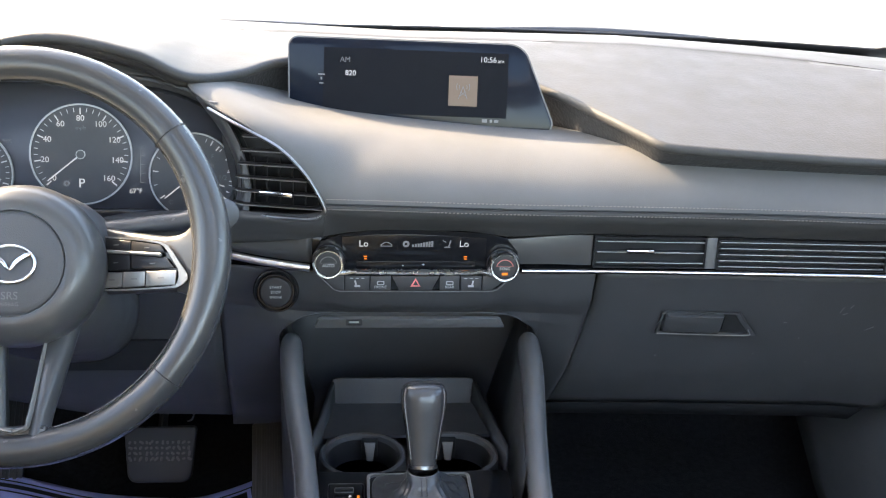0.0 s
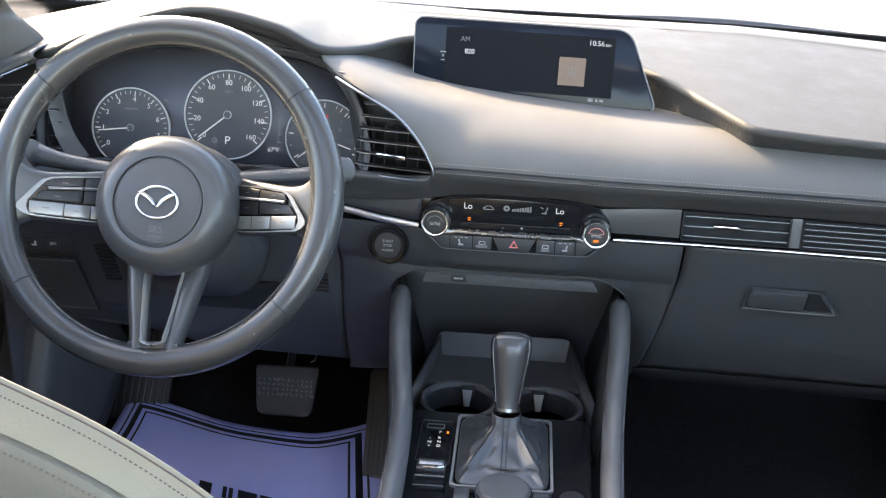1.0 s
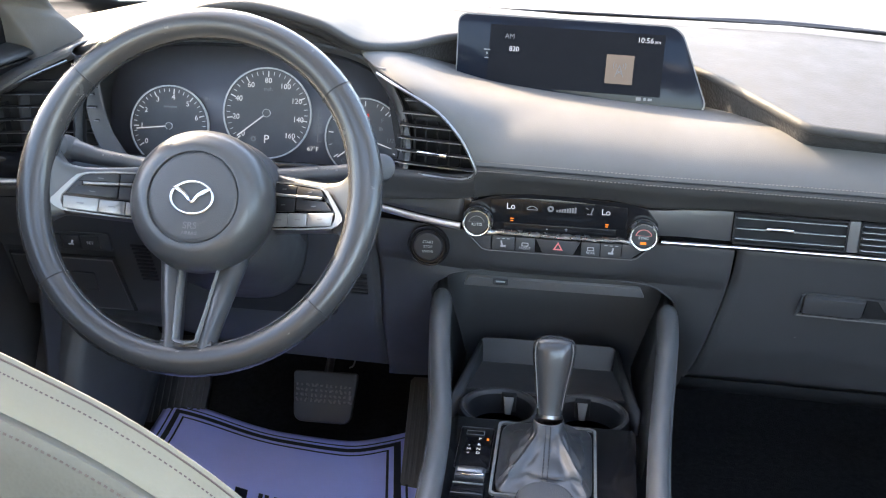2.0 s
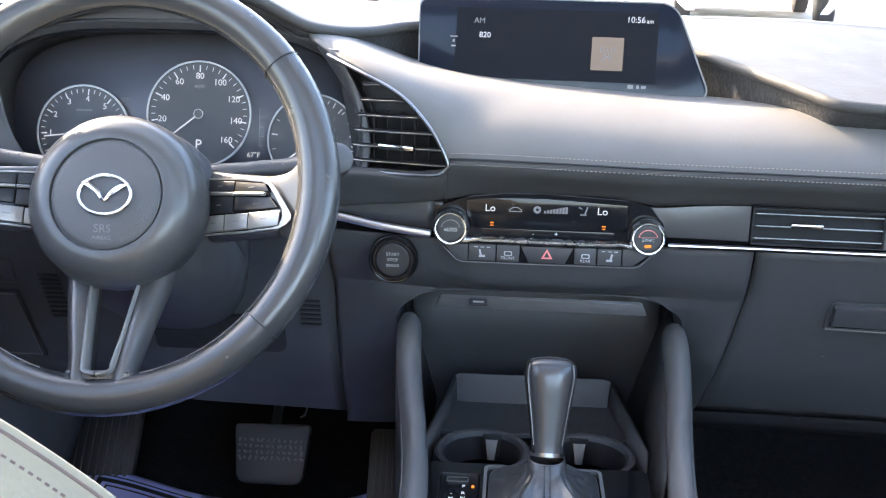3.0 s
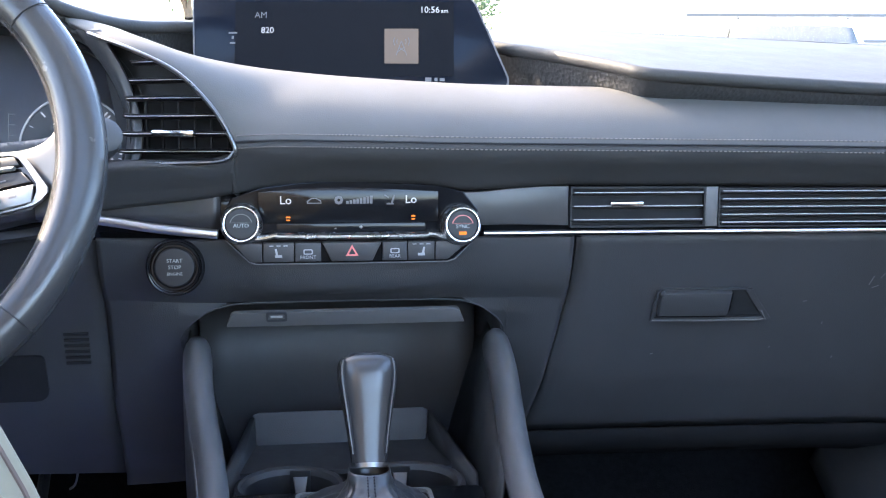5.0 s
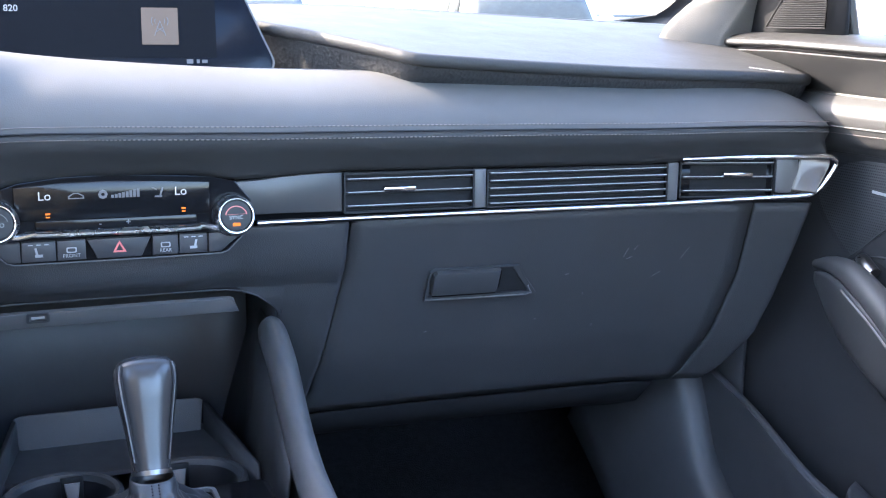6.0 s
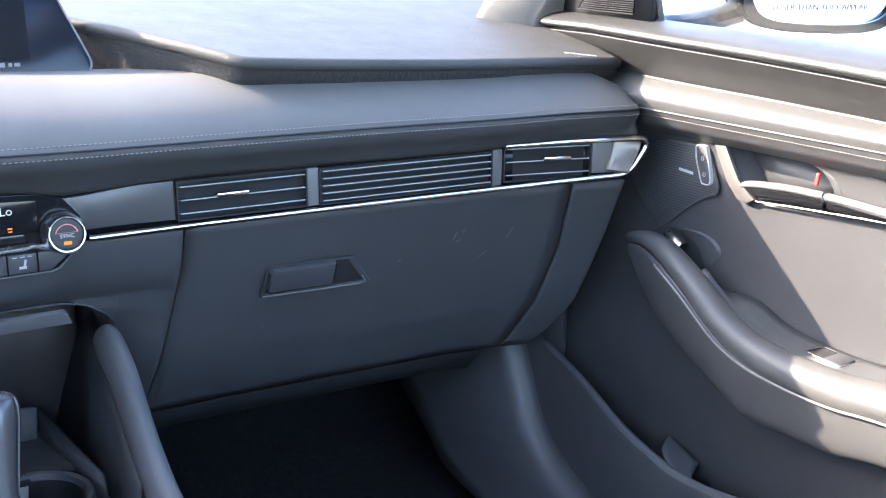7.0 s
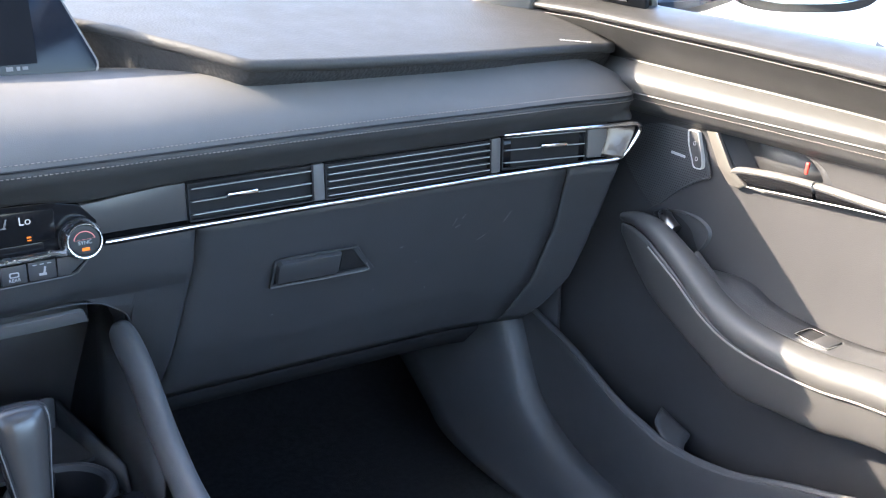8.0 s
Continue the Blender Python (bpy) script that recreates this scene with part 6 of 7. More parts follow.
inner_ = [back_ring(0.0166, -0.7695), back_ring(0.0176, -0.7735), back_ring(0.0205, -0.7750), back_ring(0.034, -0.7765), back_ring(0.08, -0.7800), back_ring(0.14, -0.792), back_ring(0.20, -0.793)]
# Greyer copy of the cream: the rear panel's shade is painted in.
part("back_panel", grid(inner_), GREIGE, seat, "cream rear panel, its shade put into a greyer colour", solid=0.002)
part("back_core", plate([(p.x, p.z) for p in back_ring(0.11, 0)], 0.06, Matrix.Translation((0, -0.700, 0)) @ Matrix.Rotation(radians(90), 4, "X")), CREAM, seat)
part("seam_groove", tube(back_ring(0.0163, -0.7712), 0.0012, n=6), CREAMTHREAD, seat, "dark groove along the seam")
stitches(back_ring(0.0205, -0.7762)[::2], 300, 0.0009, CREAMTHREAD, "seam", seat, (0, -0.0005, 0))
stitches(back_ring(0.0042, -0.7590)[::2], 360, 0.0005, CREAMTHREAD, "seam", seat, (0, -0.0005, 0))
part("cushion", box(0.50, 0.34, 0.13, pose(-0.36, -0.52, 0.20, -6), 0.04, 4), CREAM, seat, "cream leather cushion")
part("seat_base", box(0.40, 0.34, 0.16, pose(-0.36, -0.54, 0.075), 0.01), HARD, seat)

# ---- doors ----
PROFILE = [(0.775, 0.597), (0.74, 0.611), (0.715, 0.6150), (0.690, 0.6140), (0.6745, 0.6110), (0.6665, 0.6075), (0.6642, 0.6040), (0.6660, 0.6012), (0.6735, 0.5998), (0.6750, 0.5982), (0.6715, 0.5966), (0.6718, 0.5945), (0.6770, 0.5885), (0.6860, 0.5790), (0.6960, 0.5675), (0.7030, 0.5595), (0.7042, 0.5562), (0.6955, 0.5515), (0.6875, 0.5458), (0.6830, 0.5380), (0.6840, 0.5310), (0.6865, 0.525), (0.690, 0.519), (0.699, 0.507), (0.712, 0.4985), (0.7175, 0.492), (0.719, 0.475), (0.7195, 0.45), (0.719, 0.42), (0.718, 0.39), (0.716, 0.35), (0.712, 0.31), (0.704, 0.27), (0.698, 0.23), (0.700, 0.17), (0.704, 0.10), (0.705, 0.03)]


def door_x(y, z, x):
    """The panel bows outwards to the rear and closes in at the front."""
    return x + lerp((-1.05, -0.6, -0.3, -0.1, 0.02, 0.12), (0.016, 0.014, 0.008, 0.0, -0.003, -0.008), y)


def door_z(y, z):
    """The belt's lip and seam fall a little towards the rear."""
    return z + lerp((-0.9, -0.4, -0.3, -0.2, -0.1, 0.02), (-0.026, -0.018, -0.0125, -0.008, -0.0045, 0.0), y) * lerp((0.528, 0.556, 0.600, 0.611, 0.616), (0.0, 0.7, 1.0, 0.8, 0.5), z)


BOWL = [(-0.141, 0.4965), (-0.181, 0.5005), (-0.223, 0.4985), (-0.244, 0.4950), (-0.256, 0.4905), (-0.265, 0.4830), (-0.2705, 0.4750), (-0.2710, 0.4660), (-0.22, 0.4555), (-0.185, 0.4510), (-0.170, 0.460), (-0.155, 0.478)]


def about(poly, s):
    """The outline scaled about its middle."""
    cy, cz = sum(p[0] for p in poly) / len(poly), sum(p[1] for p in poly) / len(poly)
    return [(cy + (y - cy) * s, cz + (z - cz) * s) for y, z in poly]


def inside(poly, x, y):
    c = False
    for (x0, y0), (x1, y1) in zip(poly, poly[1:] + poly[:1]):
        if (y0 > y) != (y1 > y) and x < (x1 - x0) * (y - y0) / (y1 - y0) + x0:
            c = not c
    return c


HOLE = about(BOWL, 1.09)


def in_pocket(y, z):
    """Opening of the door handle's bowl."""
    return inside(HOLE, y, z)


def make_door(sx, name, label, cut):
    d = thing(name, label, "car door", (sx * 0.72, -0.4, 0.0))
    ys = [0.12 - 1.17 * k / 300 for k in range(301)]
    prof = smooth([(x, 0, z) for x, z in PROFILE], 190)
    split = [next(i for i, p in enumerate(prof) if p.z < zc) for zc in (0.5560, 0.4965)]
    pieces = {"belt_pad": range(0, split[0]), "leather_band": range(split[0], split[1]), "door_skin": range(split[1], len(prof) - 1)}
    for nm, rg in pieces.items():
        bm = bmesh.new()
        vs = {}

        def v(i, j):
            if (i, j) not in vs:
                y, p = ys[i], prof[j]
                vs[i, j] = bm.verts.new((sx * door_x(y, p.z, p.x), y, door_z(y, p.z)))
            return vs[i, j]
        for i in range(len(ys) - 1):
            for j in rg:
                p = prof[j]
                if cut and nm == "door_skin" and in_pocket((ys[i] + ys[i + 1]) / 2, (p.z + prof[j + 1].z) / 2):
                    continue
                bm.faces.new((v(i, j), v(i + 1, j), v(i + 1, j + 1), v(i, j + 1)))
        part(nm, bm, {"belt_pad": BELT, "leather_band": LEATHER, "door_skin": DOORSKIN}[nm], d, {"belt_pad": "grained black upper door pad", "leather_band": "stitched dark leatherette door band", "door_skin": "soft black door skin"}[nm], solid=0.003)
    for dz, dx in ((0.0055, -0.0004), (-0.0075, 0.0030)):
        stitches([(sx * (door_x(y, 0.525, 0.6858) + dx), y, 0.5255 + dz) for y in [0.05 - 0.1 * k for k in range(11)]], 230, 0.00036, DASHTHREAD, "stitching", d)
    part("band_seam", tube([(sx * door_x(y, 0.5, 0.6866), y, 0.5245) for y in ys[::8]], 0.0009, n=6), LEATHER, d)
    return d


door = make_door(1, "passenger_door", "dark passenger door with stitched band, armrest and chrome handle", True)
make_door(-1, "driver_door", "dark driver's door with a padded belt line", False)

# speaker mesh in front of the handle
g = []
gx = 0.7165
outline = [(0.045, 0.492), (-0.118, 0.4905), (-0.128, 0.468), (-0.135, 0.447), (-0.115, 0.437), (-0.09, 0.420), (-0.06, 0.396), (-0.02, 0.376), (0.05, 0.366)]
spk = part("speaker_grille", plate([(y, z) for y, z in outline], 0.0025, Matrix.Translation((gx + 0.0030, 0, 0)) @ Matrix(((0, 0, -1, 0), (1, 0, 0, 0), (0, 1, 0, 0), (0, 0, 0, 1))), 0.0006), SOFT, door, "fine black speaker mesh")


for r in range(44):
    for c in range(64):
        y, z = 0.045 - 0.0029 * c - (0.00145 if r % 2 else 0), 0.490 - 0.0028 * r
        if inside(outline, y + 0.003, z) and inside(outline, y - 0.003, z) and inside(outline, y, z + 0.002) and inside(outline, y, z - 0.002):
            bm = bmesh.new()
            bm.faces.new([bm.verts.new((gx + 0.0003, y + a, z + b)) for a, b in circle(0.00085, 6)])
            g.append(bm)
hs_ = part("mesh_holes", join(*g), DARK, door, smoothed=False)
tagged(hs_, kind="stuff")
part("speaker_edge", tube([(gx + 0.001, y, z) for y, z in outline[2:]], 0.0011, n=6, steps=40), DOORSKIN, door, "soft raised edge below the speaker mesh")
part("speaker_badge", box(0.0006, 0.021, 0.0028, pose(gx - 0.0002, -0.088, 0.461, 3)), PRINT, door, "small silver badge")

# lock switch, trim and handle bowl
DMX = Matrix(((0, 0, -1, 0), (-1, 0, 0, 0), (0, 1, 0, 0), (0, 0, 0, 1)))


def on_door(y, z, x=0.7175):
    """Local x runs to the rear, y up, z into the cabin."""
    return Matrix.Translation((x, y, z)) @ DMX


LO = [(-0.0105, 0.0215, 0.003), (-0.0085, 0.006, 0.006), (0.0015, -0.0185, 0.004), (0.0150, -0.0185, 0.005), (0.0135, -0.006, 0.006), (0.0045, 0.0215, 0.004)]
lo, li = fillet(LO, 5), fillet([(x * 0.91 + 0.0002, y * 0.955, r) for x, y, r in LO], 5)
ls = part("lock_switch", plate(li, 0.004, on_door(-0.113, 0.471), 0.0008), HARD, door, "black lock switch in a bright frame")
part("frame", ring(lo, li, 0.0050, on_door(-0.113, 0.471)), BRIGHT, ls, "thin bright frame")
for k in range(2):
    part("symbol", ring(rounded(0.0036, 0.0042, 0.001, 3), rounded(0.0026, 0.0032, 0.0008, 3), 0.0003, on_door(-0.1135 - 0.004 * k, 0.479 - 0.016 * k, 0.7133)), PRINT, ls)
part("handle_trim", plate([(0.0, -0.001), (0.015, 0.0005), (0.036, -0.031), (0.058, -0.046), (0.050, -0.051), (0.036, -0.050), (0.020, -0.034)], 0.004, on_door(-0.128, 0.4965), 0.001), TRIMPAINT, door, "satin silver handle trim")
DEEP = [1.0, 0.985, 0.95, 0.92, 0.90]
bowl = [[Vector((door_x(*p, 0.7180) + 0.006 * k, *p)) for p in about(BOWL, s)] for k, s in enumerate(DEEP)]
cols = [smooth([r[i] for r in bowl], 9) for i in range(len(BOWL))]
bw = part("handle_bowl", grid([[c[k] for c in cols] for k in range(9)], closed=True), RECESS, door, "dark recess behind the handle")
bm = bmesh.new()
bm.faces.new([bm.verts.new(p) for p in bowl[-1]])
part("bowl_back", bm, RECESS, bw, solid=0.002)
rim = [[Vector((door_x(*p, x), *p)) for p in about(BOWL, s)] for x, s in ((0.7180, 1.0), (0.7176, 1.02), (0.7177, 1.09), (0.7183, 1.14), (0.7198, 1.19))]
part("bowl_rim", grid(rim, closed=True), DOORSKIN, bw, "soft black lip round the recess")
# lever: a bright-topped blade that runs on to the rear as a tail
def blade(stations, name, label, edge):
    """A glossy blade with a rounded bright edge along its top."""
    keys = [[(x + 0.0035, y, zt - 0.0060), (x + 0.0030, y, zt - 0.0080), (x + 0.0036, y, (zt + zb) / 2 - 0.002), (x + 0.0046, y, zb + 0.003), (x + 0.0065, y, zb + 0.0008), (x + 0.010, y, zb)] for y, zt, zb, x in stations]
    b = part(name, loft(keys, 40, 24), GLOSS, door, label, solid=0.002)
    keys = [[(x + 0.014, y, zt - 0.004), (x + 0.008, y, zt - 0.0004), (x + 0.003, y, zt - 0.0008), (x + 0.0008, y, zt - 0.0030), (x + 0.0014, y, zt - 0.0056), (x + 0.0038, y, zt - 0.0072)] for y, zt, zb, x in stations]
    part("top_edge", loft(keys, 40, 24), SILVERPAINT, b, edge, solid=0.0015)


blade(((-0.166, 0.4640, 0.4560, 0.7125), (-0.175, 0.4675, 0.4530, 0.7105), (-0.198, 0.4710, 0.4530, 0.7090), (-0.232, 0.4740, 0.4560, 0.7080), (-0.268, 0.4750, 0.4580, 0.7080), (-0.2705, 0.4750, 0.4582, 0.7080)), "lever", "glossy door lever with a bright top edge", "satin silver top edge")
blade(((-0.2715, 0.4750, 0.4582, 0.7080), (-0.30, 0.4740, 0.4590, 0.7090), (-0.335, 0.4720, 0.4590, 0.7115), (-0.38, 0.4700, 0.4590, 0.7150), (-0.42, 0.4690, 0.4600, 0.7205)), "lever_tail", "glossy tail behind the lever", "satin silver top edge")
part("lock_flag", box(0.003, 0.0035, 0.012, pose(0.7225, -0.2525, 0.4830, 6), 0.0008), FLAG, door, "thin red lock flag")
part("handle_edge", tube([(0.7180, -0.168, 0.4490), (0.7165, -0.19, 0.4490), (0.7165, -0.23, 0.4525), (0.7175, -0.285, 0.4565), (0.7185, -0.34, 0.4600), (0.7200, -0.40, 0.4610)], 0.0011, n=8, steps=30), SILVER, door, "thin bright edge below the lever")

# armrest: a padded bar that falls from the speaker and runs back level
ARM = [(0.687, -0.041, 0.383), (0.680, -0.075, 0.389), (0.674, -0.112, 0.384), (0.672, -0.156, 0.361), (0.671, -0.199, 0.334), (0.671, -0.240, 0.319), (0.672, -0.287, 0.3135), (0.673, -0.343, 0.3135), (0.675, -0.413, 0.320), (0.680, -0.6, 0.324), (0.684, -0.9, 0.324)]
arm = part("armrest", tube(ARM, [0.0060, 0.0125, 0.0155, 0.0170, 0.0185, 0.0205, 0.0215], [0.005, 0.012, 0.0160, 0.017, 0.0175, 0.018, 0.018], n=22, steps=90), LEATHER, door, "padded dark armrest bar")
part("arm_seam", tube([(x - 0.0172, y, z - 0.0105) for x, y, z in ARM[2:]], 0.0012, n=6, steps=90), THREAD, arm, "pale stitched piping")
keys = []
for x, y, z in ARM:
    zz = lerp((-0.9, -0.42, -0.34, -0.24, -0.15, -0.06, -0.02), (0.27, 0.262, 0.250, 0.248, 0.288, 0.335, 0.365), y)
    x += lerp((-0.2, -0.11, -0.075, -0.046), (0.0, 0.001, 0.005, 0.011), y)
    keys.append([(x - 0.0145, y, z - 0.008), (x - 0.0105, y + 0.004, (z + zz) / 2 - 0.002), (x - 0.002, y + 0.006, zz + 0.004), (x + 0.016, y + 0.006, zz - 0.004), (x + 0.034, y + 0.006, zz - 0.006)])
part("arm_bolster", loft(keys, 60, 20), LEATHER, door, "dark padding below the armrest", solid=0.002)
part("arm_shelf", loft([[(x + 0.008, y, z + 0.0145), (x + 0.016, y, z + 0.0150), (x + 0.024, y, z + 0.0155 - lerp((-0.2, -0.155), (0, 0.02), y)), (0.717 + max(0, -y - 0.1) * 0.02, y, z + 0.0165 - lerp((-0.2, -0.155), (0, 0.03), y))] for x, y, z in ARM[3:]], 50, 8), SOFT, door, "soft black armrest top", solid=0.002)
ws_ = part("window_switch", ring(rounded(0.040, 0.025, 0.002, 3), rounded(0.0382, 0.0232, 0.0015, 3), 0.0014, pose(0.7005, -0.306, 0.3288, 0, -3, 90)), CHROME, door, "window switch in a bright frame")
part("switch_cup", box(0.022, 0.018, 0.0012, pose(0.7005, -0.2965, 0.3289, 0, -3), 0.0004), DARK, ws_)
part("switch_key", box(0.022, 0.0185, 0.0030, pose(0.7005, -0.3155, 0.3293, 4, -3), 0.001), HARD, ws_, "black switch key")
# grab recess at the armrest's upper end
CUP = [(-0.057, 0.388), (-0.075, 0.395), (-0.098, 0.399), (-0.122, 0.398), (-0.138, 0.391), (-0.141, 0.381), (-0.133, 0.366), (-0.118, 0.350), (-0.095, 0.352), (-0.075, 0.365), (-0.060, 0.376)]
co = [(p.x, p.y) for p in smooth([(y, z, 0) for y, z in CUP + CUP[:1]], 45)[:-1]]
cup = part("grab_cup", grid([[Vector((x, *p)) for p in about(co, s)] for x, s in ((0.7195, 1.05), (0.7170, 1.02), (0.7160, 0.98), (0.7166, 0.94), (0.7178, 0.88), (0.7182, 0.3))], closed=True, caps=True), RECESS, door, "dark grab recess behind the armrest")
part("grab_ring", tube([(0.710, -0.082, 0.392), (0.699, -0.092, 0.397), (0.690, -0.106, 0.396), (0.689, -0.119, 0.389)], 0.0075, 0.0060, n=10, steps=12), SILVER, door, "small silver grab insert")
# door pocket
POCK = [(0.655, 0.10, 0.243), (0.652, 0.076, 0.236), (0.650, 0.0, 0.216), (0.648, -0.084, 0.184), (0.648, -0.13, 0.172), (0.648, -0.176, 0.165), (0.650, -0.256, 0.173), (0.652, -0.358, 0.204), (0.656, -0.5, 0.23), (0.66, -0.9, 0.235)]
keys = []
for x, y, z in POCK:
    keys.append([(x + 0.040, y, z - 0.07), (x + 0.012, y, z - 0.02), (x + 0.008, y, z - 0.002), (x + 0.004, y, z + 0.002), (x, y, z - 0.001), (x - 0.003, y, z - 0.012), (x + 0.004, y, z * 0.5), (x + 0.024, y, 0.02)])
pk = part("door_pocket", loft(keys, 80, 30), SOFT, door, "soft black door pocket with a rolled lip", solid=0.003)
part("pocket_divider", loft([[(0.652, -0.165, 0.158), (0.657, -0.150, 0.168), (0.668, -0.132, 0.175), (0.69, -0.118, 0.177)], [(0.652, -0.20, 0.150), (0.658, -0.188, 0.158), (0.67, -0.176, 0.162), (0.69, -0.165, 0.163)]], 6, 12), SOFT, door, solid=0.006)

# kick panel and sill in front of the door
kick = []
for x, y, z in ((0.628, 0.16, 0.33), (0.628, 0.115, 0.26), (0.630, 0.085, 0.20), (0.634, 0.055, 0.13), (0.640, 0.0, 0.085), (0.646, -0.08, 0.06), (0.650, -0.2, 0.05), (0.652, -0.6, 0.045), (0.652, -1.0, 0.045)):
    kick.append([(x - 0.05, y + 0.12, z * 0.4 - 0.01), (x - 0.028, y + 0.05, z * 0.8), (x - 0.012, y + 0.012, z), (x + 0.006, y, z + 0.004), (x + 0.026, y, z), (x + 0.09, y + 0.02, z - 0.005)])
for sx in (1, -1):
    tagged(part("trim", loft([[(sx * x, y, z) for x, y, z in k] for k in kick], 50, 22), RECESS, solid=0.004), "rounded black kick panel and door sill trim", "trim", kind="structure")
for sx, xx in ((1, 0.69), (-1, -0.69)):
    tagged(part("end_panel", grid([[Vector((sx * ((0.69 if sx > 0 else 0.672) - 0.02 * (y < 0.1)), y, z)) for z in (-0.03, 0.3, 0.56)] for y in (0.05, 0.3, 0.62)]), HARD, solid=0.006), "dark panel closing the dashboard's side", "panel", kind="structure")

# ---- window frame, tweeter and glass of both doors ----
for sx, nm in ((1, "passenger_window"), (-1, "driver_window")):
    shift = -0.052 if sx > 0 else 0.0
    w = thing(nm, "car door window with black frame and clear glass", "car window", (sx * 0.7, -0.4, 0.62))

    def wp(y, v):
        return Vector((sx * (0.715 - 0.13 * v), y, 0.615 + 0.42 * v))
    gl = part("pane", grid([[wp(y - 0.25 * v * (y > -0.4), v) for v in (0, 0.33, 0.66, 1)] for y in (-0.02 + shift * 0.5, -0.4, -0.75, -1.0)]), GLASS, w, "clear side glass")
    gl.visible_shadow = False
    part("post", tube([wp(-0.005 + shift * 0.5, -0.02), wp(-0.012 + shift * 0.5, 0.3)], 0.006, 0.010, n=8, up=(0, 1, 0)), PILLAR if sx > 0 else HARD, w, "black window post")
    part("upper_frame", tube([wp(0.115, 0.0), wp(-0.01, 0.25), wp(-0.2, 0.62), wp(-0.32, 0.88), wp(-0.48, 0.99), wp(-1.0, 1.0)], 0.010, 0.016, n=10, steps=30), HARD, w, "black upper window frame")
    sail = [(0.150, 0.609), (shift * 0.9, 0.609), (shift * 0.9, 0.72), (0.03, 0.705)]
    bm = bmesh.new()
    bm.faces.new([bm.verts.new((sx * 0.692, y, z)) for y, z in sail])
    sp2 = part("sail_panel", bm, TWEETER, w, "black corner panel with a tweeter", solid=0.006)
    edge_ = [(0.064, 0.6195), (-0.0295, 0.6195), (-0.0285, 0.690), (0.004, 0.690)]
    part("grille_frame", tube([Vector((sx * 0.6835, y, z)) for y, z in edge_ + edge_[:1]], 0.0010, n=6), TWEETER, sp2, "thin frame round the tweeter")
    for k in range(31):
        z = 0.6220 + 0.0022 * k
        part("tweeter_rib", tube([(sx * 0.684, 0.0605 - 0.85 * (z - 0.6195), z), (sx * 0.684, -0.028, z)], 0.0006, n=5), TWEETER, sp2)

# ---- outside ----
GZ = -0.34
tagged(part("ground", grid([[Vector((x, y, GZ)) for y in (-400, -20, 0, 20, 60, 1500)] for x in (-1500, -30, 0, 30, 1500)]), ASPHALT), "pale sunlit parking lot surface", "ground", kind="structure")
# the car's own bonnet
secs = []
for k in range(25):
    u = -1 + k / 12
    secs.append(smooth([(u * 0.74, 0.60 - 0.10 * u * u, 0.545), (u * 0.75, 0.70 - 0.08 * u * u, 0.552 - 0.02 * u * u), (u * 0.76, 1.0, 0.545 - 0.05 * u * u), (u * 0.74, 1.4, 0.47 - 0.06 * u * u), (u * 0.66, 1.66, 0.34 - 0.08 * u * u)], 20))
tagged(part("bonnet", grid(secs), CARWHITE, solid=0.01), "white painted car bonnet in the sun", "bonnet")
cowl = thing("wiper_cowl", "black wiper cowl with two wiper arms", "wiper", (0, 0.58, 0.56))
part("cowl_panel", grid([[Vector((x, 0.585 - 0.12 * (x / 0.74) ** 2 + d, 0.570 + h)) for d, h in ((-0.01, -0.02), (0.02, -0.002), (0.06, -0.012))] for x in [-0.72 + 0.06 * k for k in range(25)]]), HARD, cowl, solid=0.004)
for x0, x1 in ((-0.55, 0.05), (0.02, 0.58)):
    part("wiper_arm", tube([screen_pt(x0 / 0.74, 0.035) + Vector((0, 0.03, 0.012)), screen_pt((x0 + x1) / 1.48, 0.05) + Vector((0, 0.03, 0.016)), screen_pt(x1 / 0.74, 0.03) + Vector((0, 0.03, 0.010))], 0.006, 0.005, n=8, steps=20), HARD, cowl, "black wiper arm")


